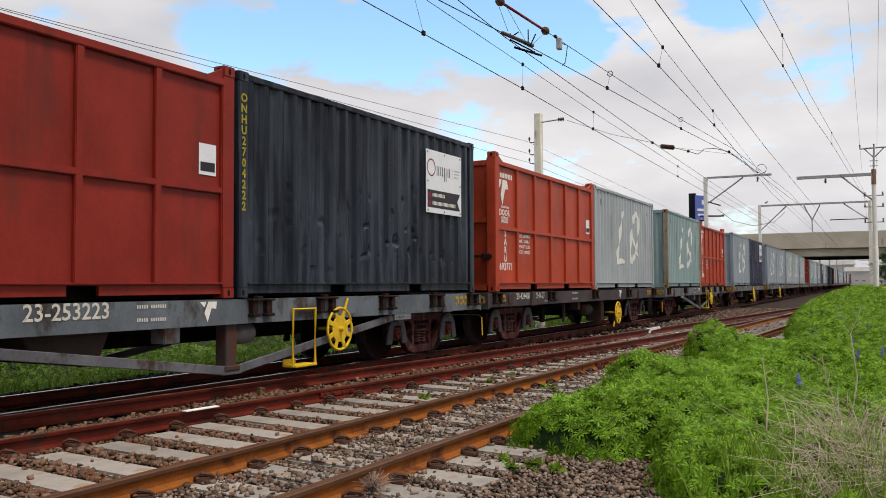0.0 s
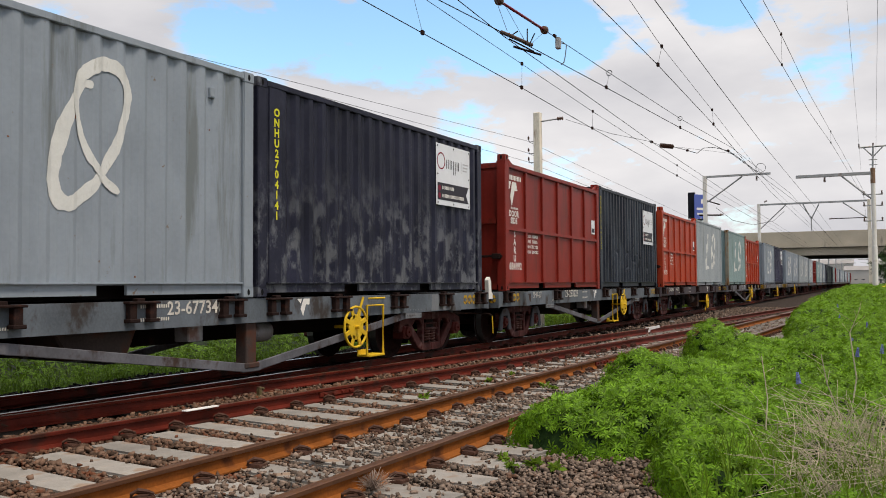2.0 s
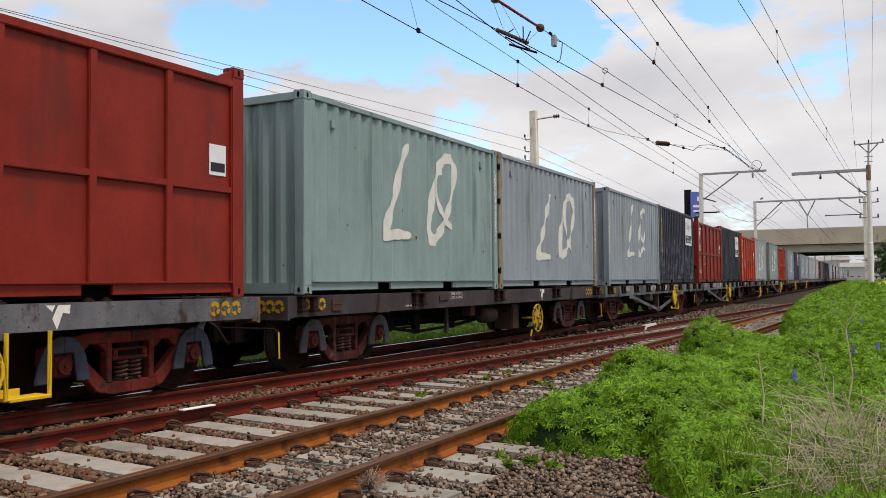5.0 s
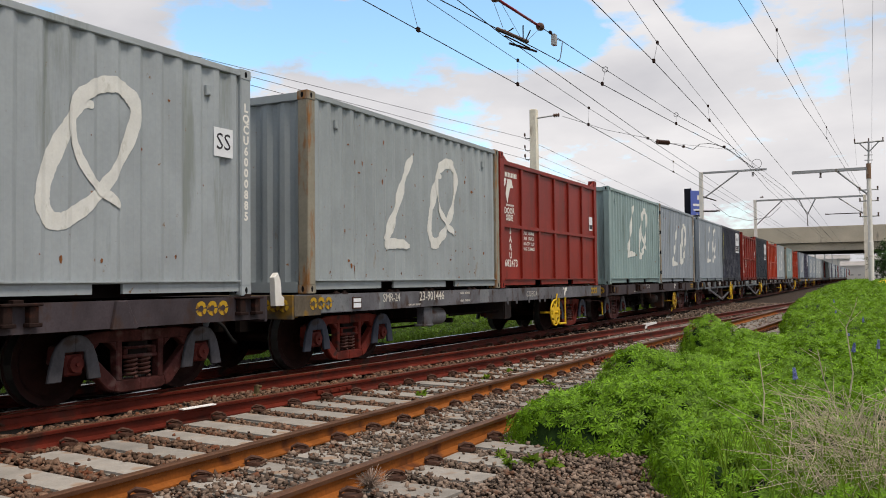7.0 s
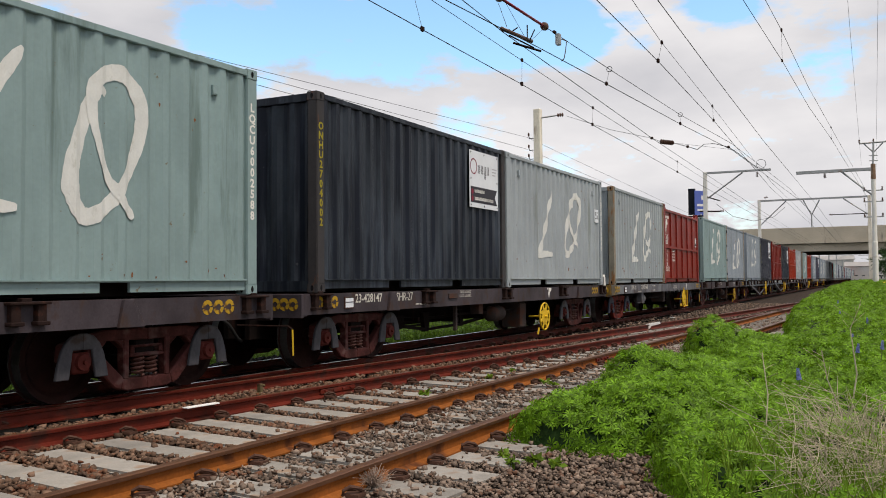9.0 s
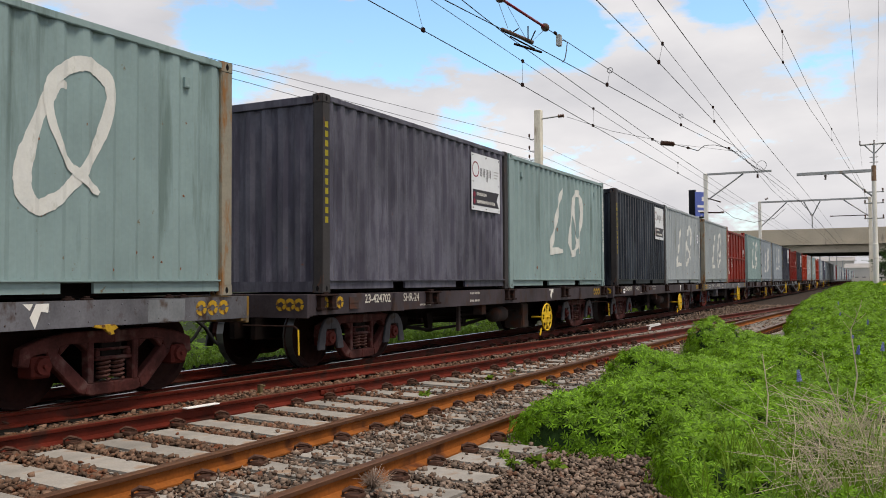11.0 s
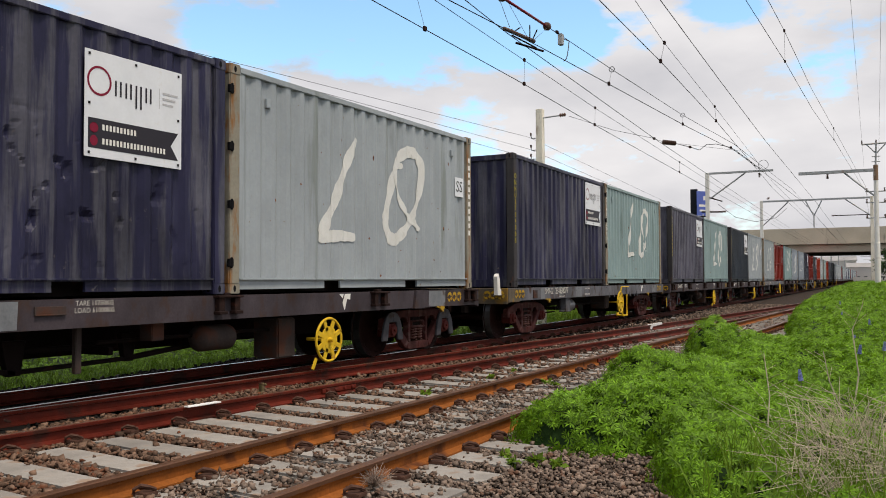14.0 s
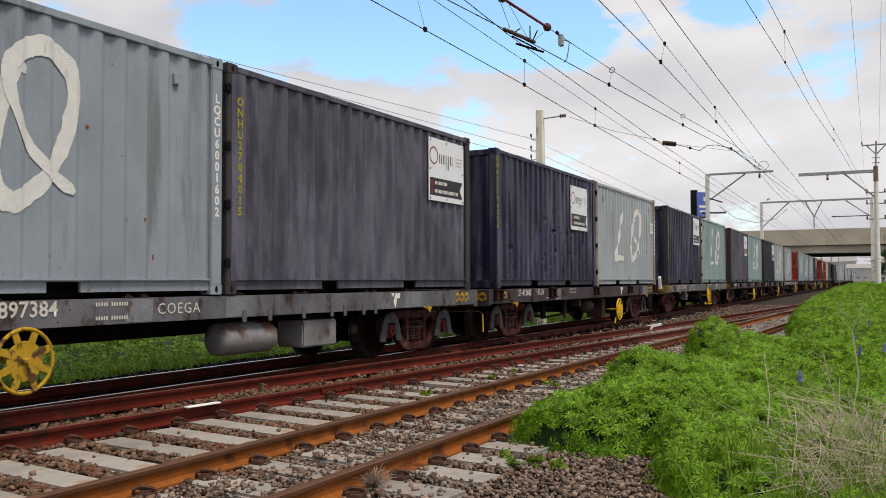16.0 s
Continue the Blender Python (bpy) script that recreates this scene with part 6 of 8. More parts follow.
BOXES = {
    8: (lambda: lq("grey", 81, "blue-grey", spots=(14, 0.2, 2.3), hand=((-0.35, 2.2), (-1.05, 0.8), (-0.3, 0.8), (0.52, 0.83), (0.76, 2.22), (1.1, 1.92), 0.17), code="LQCU6001602", code_end=1), lambda: dk("black", 82, "black", board=(1.55, 1.42), code="ONHU2704015", hinge=-1, rust=True, shift=0.13)),
    7: (lambda: dk("navy", 71, "dented dark navy", board=(1.14, 1.3), code="ONHU2704234", code_at=(-0.03, 0.25), dents=0.06), lambda: lq("pale", 72, "pale grey-green", spots=(26, 0.2, 2.3), hand=((-0.46, 2.1), (-1.29, 0.73), (-0.51, 0.73), (0.55, 0.75), (0.93, 2.09), (1.33, 1.84), 0.165), code="bars", code_end=1, tag="SS", hinge=-1, rust=True)),
    6: (lambda: dk("navy", 62, "dark navy", board=(1.4, 1.46), code="ONHU2704005", rust=True), lambda: lq("green", 61, "sea-green", spots=(22, 0.2, 2.2), hand=((-0.27, 2.32), (-0.86, 0.83), (-0.13, 0.85), (0.65, 0.82), (1.06, 2.17), (1.37, 1.91), 0.13), code="LQCU6002007", code_at=(0.0, 0.28), hinge=-1, rust=True)),
    5: (lambda: dk("black", 51, "charcoal black", board=(1.4, 1.39), code="bars", rust=True), lambda: lq("green", 52, "sea-green", spots=(22, 0.2, 2.2), hand=((0.01, 2.18), (-0.79, 0.79), (-0.04, 0.79), (0.7, 0.76), (1.05, 2.16), (1.33, 1.78), 0.15), code="LQCU6002588", code_end=1)),
    4: (lambda: dk("inkblue", 42, "blue-black", board=(1.45, 1.42), code="ONHU2704002", rust=True), lambda: lq("pale", 41, "pale grey-green", spots=(24, 0.25, 2.2), hand=((-0.46, 2.05), (-1.29, 0.68), (-0.54, 0.68), (0.51, 0.72), (1.03, 2.06), (1.35, 1.81), 0.145), code="LQCU6000885", code_end=1, tag="SS")),
    3: (lambda: lq("greypale", 31, "rust-stained pale grey", spots=(110, 0.2, 2.3), hand=((-0.28, 2.08), (-1.1, 0.72), (-0.38, 0.68), (0.51, 0.76), (0.89, 2.1), (1.23, 1.85), 0.16), rust=True), lambda: panel_container("red", 32, "2682473", RD.format("dark red"))),
    2: (lambda: lq("green", 22, "grey-green", spots=(26, 0.2, 2.2), hand=((-0.33, 2.26), (-1.04, 0.85), (-0.28, 0.85), (0.53, 0.83), (0.96, 2.19), (1.26, 1.96), 0.165), code="LQCU6002571", code_end=1), lambda: lq("grey", 21, "blue-grey", spots=(20, 0.2, 2.3), hand=((-0.13, 2.03), (-0.97, 0.67), (-0.25, 0.65), (0.6, 0.71), (1.09, 2.06), (1.37, 1.75), 0.16), code="LQCU6001011", code_end=1, hinge=-1, rust=True)),
    1: (lambda: lq("grey", 11, "blue-grey", spots=(14, 0.2, 2.2), hand=((-0.31, 2.35), (-0.91, 0.87), (-0.17, 0.9), (0.53, 0.89), (0.92, 2.25), (1.19, 1.97), 0.125), code="LQCU6002682"), lambda: dk("scuffed", 12, "scuffed black", board=(1.32, 1.42), code="ONHU2704141", shift=0.26)),
    0: (lambda: panel_container("red", 1, "2684992", RD.format("brick red")), lambda: dk("inkblue", 3, "dented dark navy", board=(1.3, 1.28), code="ONHU2704222", code_at=(0.0, 0.14), dents=0.05)),
    -1: (lambda: panel_container("orange", 4, "2692771", RD.format("orange-red")), lambda: lq("pale", 5, "pale grey")),
    -2: (lambda: lq("green", 6, "sea-green", rust=True), lambda: panel_container("orange", 7, "bars", RD.format("orange-red"))),
    -3: (lambda: lq("grey", 8, "blue-grey"), lambda: dk("navy", 9, "dark navy")),
    -4: (lambda: lq("grey", 10, "blue-grey"), lambda: lq("grey", 13, "blue-grey")),
}
FAR = ["pale pale", "pale red", "green pale", "grey navy", "pale grey", "navy green", "red grey", "pale navy", "grey grey", "pale green", "navy grey", "grey red", "pale grey", "green navy", "red red"]
FAR_NAMES = dict(pale="pale grey-green", red="dark red", green="sea-green", grey="blue-grey", navy="dark navy")
first = {}
for k in range(8, -20, -1):
    front = FRONT.get(k, 84.28 - 13.6 * (k + 5))
    if k in WAGONS:
        wagon, pair = WAGONS[k](), [b() for b in BOXES[k]]
    else:
        if "wagon" not in first:
            first["wagon"] = wagon = flat_wagon("riveted", "far grey flat wagon of the long train", "", light=True)
        else:
            wagon = copy_thing(first["wagon"], Matrix())
        pair = []
        for kind in FAR[(-5 - k) % len(FAR)].split():
            if kind not in first:
                first[kind] = panel_container("red", 5, "bars", RD.format("dark red")) if kind == "red" else corrugated_container(kind, 7, letters=USUAL if kind != "navy" else False, label=(DK if kind == "navy" else LQ).format(FAR_NAMES[kind]), sign=(1.40, 1.40) if kind == "navy" else None)
                pair.append(first[kind])
            else:
                pair.append(copy_thing(first[kind], Matrix()))
    TRAIN.append((wagon, front - 6.12, Matrix()))
    for box_ob, y in zip(pair, (-3.06, 3.06)):
        TRAIN.append((box_ob, front - 6.12, Matrix.Translation((0, y, 1.012))))
ROLL = [w for w in WHEELS]

# ---- bridge, masts, wires and distance ----
bridge = thing("road_bridge", "plain weathered concrete road bridge over the railway", "bridge", m=pose(0, 0, 0))
part("parapet", box("parapet", M["bridge"], -60, 55, 134, 134.3, 6.35, 8.3, 0.03), bridge)
part("parapet", box("parapet", M["bridge"], -60, 55, 157.7, 158, 6.35, 8.3, 0.03), bridge)
part("edge_beam", box("edge_beam", M["bridge"], -60, 55, 133.9, 134.4, 6.0, 6.35, 0.03), bridge)
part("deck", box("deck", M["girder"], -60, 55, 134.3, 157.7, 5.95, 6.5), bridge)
# front girder keeps the lit concrete; those behind have shade in their colour
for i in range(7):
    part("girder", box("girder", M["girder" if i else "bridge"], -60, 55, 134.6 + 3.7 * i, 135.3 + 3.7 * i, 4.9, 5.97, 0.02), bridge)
# unseen abutments, set close in to keep light out from under the deck
for x in (-17.5, 12):
    part("abutment", box("abutment", M["bridge"], x - 3.5, x + 3.5, 134.8, 157.2, -0.6, 4.9, 0.05), bridge)
for x in (-13, 7.5):
    for y in (137, 146, 155):
        part("pier", lathe("pier", M["bridge"], [(0.6, -0.6), (0.6, 4.9)], 16, "z"), bridge, m=pose(x, y, 0))


def angle_iron(name, a, b, r=0.06, mat="steel", parent=None):
    return part(name, tube(name, M[mat], [a, b], r, 4), parent)


def insulator(parent, at, way, n=4, r=0.075):
    """A row of ribbed discs."""
    d = Vector(way).normalized()
    prof = []
    for i in range(n):
        h = i * 0.075
        prof += [(0.025, h), (r, h + 0.02), (r * 0.8, h + 0.045), (0.025, h + 0.06)]
    me = lathe("insulator", M["porcelain"], prof, 10, "z")
    me.transform(d.to_track_quat("Z", "Y").to_matrix().to_4x4())
    return part("insulator", me, parent, "brown ribbed insulator", pose(*at))


def square_pole(name, h0, h1, w0, w1, mat):
    v = [(sx * w, sy * w, z) for w, z in ((w0, h0), (w1, h1)) for sx, sy in ((-1, -1), (1, -1), (1, 1), (-1, 1))]
    f = [(3, 2, 1, 0), (4, 5, 6, 7)] + [(i, (i + 1) % 4, (i + 1) % 4 + 4, i + 4) for i in range(4)]
    return soft(mesh_of(name, v, f, mat), 0.015, 1)


# pole behind the train with a pull-off arm and small line brackets
pole = thing("line_pole", "weathered concrete line pole with insulated side arm", "pole", "masts", m=pose(-9.98, 27.5, 0))
part("pole_shaft", square_pole("pole_shaft", -0.6, 6.86, 0.13, 0.115, M["mast"]), pole)
angle_iron("side_arm", (0.12, 0, 6.56), (0.7, 0.02, 6.60), 0.025, parent=pole)
insulator(pole, (0.68, 0.02, 6.60), (1, 0, 0.02), 3, 0.07)
for z in (5.95, 5.55, 5.25):
    part("line_bracket", tube("line_bracket", M["wire"], [(-0.1, 0, z - 0.05), (-0.3, 0, z - 0.05), (-0.33, 0, z + 0.05)], 0.015, 6), pole)
    part("pin_insulator", lathe("pin_insulator", M["porcelain"], [(0.02, 0), (0.035, 0.03), (0.03, 0.09), (0.015, 0.11)], 8, "z"), pole, m=pose(-0.33, 0, z + 0.03))

mast = thing("catenary_mast", "concrete catenary mast with a braced steel cantilever", "catenary mast", "masts", m=pose(-10.0, 60, 0))
part("mast_shaft", square_pole("mast_shaft", -0.6, 8.25, 0.14, 0.12, M["palemast"]), mast)
part("boom", box("boom", M["steel"], -0.1, 4.15, -0.07, 0.07, 8.12, 8.25, 0.01), mast)
angle_iron("brace", (0.15, 0, 6.5), (2.4, 0, 8.1), 0.05, parent=mast)
angle_iron("stay_arm", (-0.4, 0, 5.65), (1.0, 0, 5.6), 0.05, "iron", mast)
angle_iron("stay_arm", (0.1, 0, 6.6), (0.95, 0, 6.3), 0.04, "iron", mast)
insulator(mast, (0.95, 0, 5.62), (1, 0, 0), 3, 0.09)
insulator(mast, (3.3, 0, 8.05), (0, 0, -1), 4, 0.09)
part("ring", tube("ring", M["wire"], [(3.55 + 0.30 * math.cos(math.tau * k / 20), 0, 8.58 + 0.30 * math.sin(math.tau * k / 20)) for k in range(20)], 0.016, 6, True), mast)

twin = thing("catenary_mast", "tall pale mast with cross-arm and steel cantilever", "catenary mast", "masts", m=pose(0.08, 57, 0))
part("mast_shaft", lathe("mast_shaft", M["palemast"], [(0.155, -0.6), (0.155, 3.2), (0.135, 3.25), (0.12, 7.7)], 14, "z"), twin)
part("mast_cap", lathe("mast_cap", M["rustmast"], [(0.135, 6.9), (0.13, 7.8)], 12, "z"), twin)
part("top_post", tube("top_post", M["steel"], [(0, 0, 7.7), (0.05, 0, 9.05)], 0.06, 6), twin)
angle_iron("cross_arm", (-0.72, 0, 9.05), (0.85, 0, 9.08), 0.05, parent=twin)
for a, b in (((-0.45, 0, 9.02), (0.02, 0, 8.5)), ((0.55, 0, 9.02), (0.06, 0, 8.5))):
    angle_iron("brace", a, b, 0.035, parent=twin)
for x in (-0.7, 0.05, 0.8):
    insulator(twin, (x, 0, 9.08), (0, 0, 1), 3, 0.05)
for z in (8.3, 8.0):
    angle_iron("step_bar", (-0.2, 0, z), (0.25, 0, z), 0.025, parent=twin)
part("boom", box("boom", M["steel"], -4.2, 0.05, -0.08, 0.08, 7.42, 7.6, 0.01), twin)
angle_iron("brace", (-1.7, 0, 7.45), (-0.1, 0, 6.0), 0.05, parent=twin)
insulator(twin, (-2.6, 0, 7.4), (0, 0, -1), 4, 0.09)
for z in (6.25, 5.6, 4.7):
    angle_iron("side_bracket", (-0.55, 0, z), (0.5, 0, z), 0.035, parent=twin)
    insulator(twin, (-0.5, 0, z), (0, 0, 1), 3, 0.06)
    insulator(twin, (0.45, 0, z), (0, 0, 1), 3, 0.06)

portal = thing("catenary_portal", "long steel portal beam carried on two slim masts", "catenary portal", "masts", m=pose(0, 88, 0))
part("mast_shaft", square_pole("mast_shaft", -0.6, 8.6, 0.15, 0.13, M["palemast"]), portal, m=pose(-9.7, 0, 0))
part("mast_shaft", square_pole("mast_shaft", -0.6, 8.6, 0.17, 0.14, M["mast"]), portal, m=pose(-0.25, 0, 0))
part("boom", box("boom", M["steel"], -9.7, -0.1, -0.09, 0.09, 8.42, 8.58, 0.01), portal)
for a, b in (((-9.6, 0, 6.2), (-7.3, 0, 8.4)), ((-2.4, 0, 8.4), (-0.4, 0, 6.9)), ((-5.8, 0, 8.4), (-5.1, 0, 7.0)), ((-4.4, 0, 8.4), (-5.1, 0, 7.0)), ((-5.1, 0, 7.0), (-5.1, 0, 5.9))):
    angle_iron("brace", a, b, 0.055, parent=portal)
angle_iron("register_arm", (-0.4, 0, 6.95), (-3.3, 0, 6.95), 0.04, "iron", portal)
insulator(portal, (-3.3, 0, 6.95), (-1, 0, 0), 4, 0.09)
insulator(portal, (-9.2, 0, 8.75), (0.6, 0, 0.3), 4, 0.12)

# contact wires, carrying wires and feeders: height, then places in plan
WIRES = (
    ("contact_wire", 0.011, 5.4, ((-6.76, 11.8), (-6.77, 17.67), (-6.85, 23.25), (-6.93, 35.2))), ("carrying_wire", 0.009, 6.4, ((-7.30, 14.15), (-7.44, 19.45), (-7.61, 25.9), (-7.81, 39.7))),
    ("contact_wire", 0.011, 5.4, ((-5.75, 11.53), (-5.41, 15.0), (-5.13, 18.5), (-4.68, 24.3), (-4.12, 30.2), (-3.95, 36.9))), ("contact_wire", 0.010, 5.4, ((-5.49, 11.67), (-5.61, 13.8), (-5.75, 19.5), (-5.92, 26.3), (-6.03, 35.1))),
    ("contact_wire", 0.010, 5.4, ((-3.69, 12.58), (-3.69, 17.05), (-3.78, 24.2), (-3.90, 28.9))), ("carrying_wire", 0.008, 6.4, ((-3.95, 15.87), (-4.12, 19.45), (-4.31, 27.4), (-4.53, 35.4))),
    ("contact_wire", 0.010, 5.4, ((-2.86, 13.0), (-2.92, 19.24), (-2.98, 28.5), (-2.96, 37.8))), ("feeder_wire", 0.012, 7.8, ((-2.68, 21.26), (-2.38, 28.45), (-2.13, 36.8), (-1.70, 45.6), (-0.75, 70.9))),
    ("feeder_wire", 0.010, 7.8, ((-2.20, 21.53), (-2.09, 24.7), (-1.91, 32.9), (-1.57, 42.2), (-1.11, 55.0))), ("overhead_wire", 0.006, 8.4, ((-0.46, 24.4), (-0.54, 47.5))),
    ("overhead_wire", 0.006, 8.4, ((0.25, 24.8), (0.26, 49.8))))


def plan_at(places, y):
    """Where a wire that is given by places in plan lies at y, carried on straight at both ends."""
    (xa, ya), (xb, yb) = places[:2] if y < places[1][1] else places[-2:] if y > places[-2][1] else next(q for q in zip(places, places[1:]) if q[0][1] <= y <= q[1][1])
    return xa + (xb - xa) * (y - ya) / (yb - ya)


for name, r, z, places in WIRES:
    last = places[-1][1]
    line = [(plan_at(places, 2), 2, z)] + [(x, y, z) for x, y in places] + [(plan_at(places, last + 15), last + 15, z)]
    if name != "overhead_wire":
        line.append((line[-1][0], 133, z - 0.4))
    thing(name, "thin dark overhead railway wire", "overhead wire", "overhead wires", me=tube(name, M["wire"], line, r * 0.72, 6))
for z, (x0, y0), (x1, y1) in ((5.95, (-11.95, 18.4), (-10.38, 27.5)), (5.55, (-11.45, 17.6), (-10.38, 27.5)), (5.25, (-11.2, 17.2), (-10.38, 27.5))):
    k = (x1 - x0) / (y1 - y0)
    thing("telephone_wire", "thin line wire on small pole brackets", "wire", "line wires", me=tube("telephone_wire", M["wire"], [(x0 - k * (y0 - 6), 6, z), (x1, y1, z), (-11.5, 60, z - 0.2), (-13, 130, z - 0.3)], 0.006, 5))

# section insulator and red insulating rod hung in the wires
red = thing("insulating_rod", "red insulating rod with two grey ball ends", "insulator", "overhead fittings")
ra, rb = Vector((-6.36, 15.43, 6.6)), Vector((-6.24, 17.68, 6.6))
part("rod", tube("rod", M["redrod"], [ra, rb], 0.028, 8), red)
for p in (ra, rb):
    part("ball_end", lathe("ball_end", M["porcelain"], [(0.02, -0.10), (0.075, -0.07), (0.092, 0.0), (0.075, 0.07), (0.02, 0.10)], 12, "y"), red, m=pose(*p))
part("end_clamp", box("end_clamp", M["iron"], -0.03, 0.03, -0.06, 0.06, -0.03, 0.03, 0.01), red, m=pose(-6.19, 18.2, 6.6))
thing("carrying_wire", "thin dark overhead railway wire", "overhead wire", "overhead wires", me=tube("carrying_wire", M["wire"], [rb, (-6.04, 22.1, 6.6), (-5.66, 29.4, 6.6), (-5.05, 36.7, 6.6), (-4.5, 57, 6.6), (-4.5, 133, 6.2)], 0.008, 6))
thing("carrying_wire", "thin dark overhead railway wire", "overhead wire", "overhead wires", me=tube("carrying_wire", M["wire"], [(-6.8, 6, 6.6), ra], 0.008, 6))
part("jumper_box", box("jumper_box", M["steel"], -0.05, 0.05, -0.07, 0.07, -0.17, 0.08, 0.01), red, m=pose(-6.14, 18.3, 6.5))
part("jumper_wire", tube("jumper_wire", M["wire"], [(-6.25, 18.77, 6.6), (-5.95, 18.3, 6.4), (-5.71, 17.5, 6.0), (-5.5, 16.8, 5.7), (-5.38, 16.37, 5.5), (-5.37, 16.18, 5.41)], 0.010, 6), red)
sect = thing("section_insulator", "dark section insulator clamped along the contact wire", "insulator", "overhead fittings")
for a, b, r in (((-5.63, 13.75, 5.46), (-5.44, 14.72, 5.45), 0.035), ((-5.70, 14.50, 5.40), (-5.45, 15.22, 5.39), 0.022), ((-5.56, 13.95, 5.38), (-5.47, 14.9, 5.38), 0.014)):
    part("runner", tube("runner", M["porcelain" if r > 0.03 else "iron"], [a, b], r, 8), sect)
for a, b in (((-5.76, 14.5, 5.60), (-5.62, 14.5, 5.67)), ((-5.44, 14.5, 5.45), (-5.44, 14.5, 5.69)), ((-5.41, 14.5, 5.38), (-5.30, 14.5, 5.59)), ((-5.60, 13.9, 5.46), (-5.66, 14.2, 5.56))):
    angle_iron("horn", a, b, 0.012, "wire", sect)
for y, top in ((13.85, (-6.35, 15.2, 6.6)), (14.5, (-6.33, 15.6, 6.6)), (14.8, (-6.24, 17.7, 6.58))):
    angle_iron("hanger_wire", (-5.55 + 0.1 * (y - 14), y, 5.5), top, 0.005, "wire", sect)
for low, high, rows in ((WIRES[0], WIRES[1], ((13.0, 13.6), (17.67, 19.45), (23.25, 25.9), (35.2, 39.7))), (WIRES[4], WIRES[5], ((17.05, 19.45), (24.2, 27.4))), (WIRES[7], WIRES[8], ((28.45, 24.9), (45.6, 42.2)))):
    for ya, yb in rows:
        a, b = Vector((plan_at(low[3], ya), ya, low[2])), Vector((plan_at(high[3], yb), yb, high[2]))
        h = thing("dropper", "thin dropper wire between contact and carrying wires", "dropper", "droppers", me=tube("dropper", M["wire"], [a, b], 0.004, 5))
        for p in (a, b):
            part("clamp", once("dropper_clamp", lambda: box("clamp", M["iron"], -0.025, 0.025, -0.04, 0.04, -0.03, 0.05, 0.008)), h, m=pose(*p))
for a, b in (((-5.13, 18.52, 5.4), (-6.04, 22.1, 6.6)), ((-4.68, 24.3, 5.4), (-5.66, 29.4, 6.6))):
    h = thing("dropper", "thin dropper wire between contact and carrying wires", "dropper", "droppers", me=tube("dropper", M["wire"], [a, b], 0.004, 5))
    part("ring", tube("ring", M["wire"], [(0.07 * math.cos(math.tau * k / 14), 0, 0.07 * math.sin(math.tau * k / 14)) for k in range(14)], 0.010, 5, True), h, m=pose(*b))
    part("clamp", once("dropper_clamp", None), h, m=pose(*a))
anchor = thing("strain_insulator", "brown strain insulators on a slack pull-off wire", "insulator", "overhead fittings", m=pose(-6.24, 29, 5.69))
insulator(anchor, (0, 0, 0), (0.45, 0.5, -0.02), 7, 0.085)
part("pull_off_wire", tube("pull_off_wire", M["wire"], [(-2.75, -1.48, 0.86), (-1.4, -1.0, 0.36), (-0.17, -0.5, 0.06), (0, 0, 0)], 0.007, 5), anchor)
part("slack_wire", tube("slack_wire", M["wire"], [(0.35, 0.4, -0.02), (0.69, 1.0, -0.08), (0.92, 1.5, -0.13), (1.06, 2.0, 0.11), (1.32, 2.5, 0.18), (1.73, 3.0, 0.10), (1.90, 3.5, -0.01), (2.3, 6.5, -0.29)], 0.011, 6), anchor)
part("stay_wire", tube("stay_wire", M["wire"], [(0.45, 0.5, -0.02), (1.9, 4.0, 0.1)], 0.005, 5), anchor)
for q in ((0.69, 1.0, -0.08), (1.73, 3.0, 0.10), (-0.17, -0.5, 0.06)):
    part("wire_clamp", once("wire_clamp", lambda: box("wire_clamp", M["iron"], -0.04, 0.04, -0.05, 0.05, -0.04, 0.04, 0.012)), anchor, m=pose(*q))
# slack feeders looped from the braced mast
for pts in (((-9.3, 60, 6.1), (-8.4, 61, 5.3), (-7.2, 62, 5.0), (-6.0, 63, 5.3), (-5.4, 64, 6.0)), ((-9.4, 60, 4.1), (-8.0, 61.5, 3.95), (-6.6, 63, 3.8), (-5.6, 64, 3.4))):
    thing("feeder_loop", "thin slack feeder wire looped below the mast arm", "overhead wire", "overhead wires", me=tube("feeder_loop", M["wire"], pts, 0.014, 5))

# two-sided billboard behind the train
bill = thing("billboard", "blue billboard with pale marks on a post", "billboard", m=pose(-16.4, 95, 0))
part("post", lathe("post", M["steel"], [(0.2, -0.6), (0.18, 8.0)], 12, "z"), bill)
face = part("face", box("face", M["billboard"], -0.9, 0.9, -0.06, 0, 7.85, 10.45, 0.02), bill, "blue printed face", pose(0.1, 0, 0, 0, 0, 52))
part("pale_marks", flat("pale_marks", M["white"], [rect(-0.55, 0.5, 8.3, 8.5), rect(-0.6, 0.3, 8.8, 9.05), rect(0.0, 0.35, 9.5, 9.95)]), face, m=pose(0, -0.064, 0, 0, 0, -90))
part("back_face", box("back_face", M["board_back"], -0.75, 0.0, -0.06, 0, 7.9, 10.7, 0.02), bill, "near-black back face", pose(-0.4, -0.3, 0, 0, 0, 0))
part("walkway", box("walkway", M["board_back"], -1.4, 0.6, -0.5, 0.1, 7.7, 7.82, 0.01), bill)

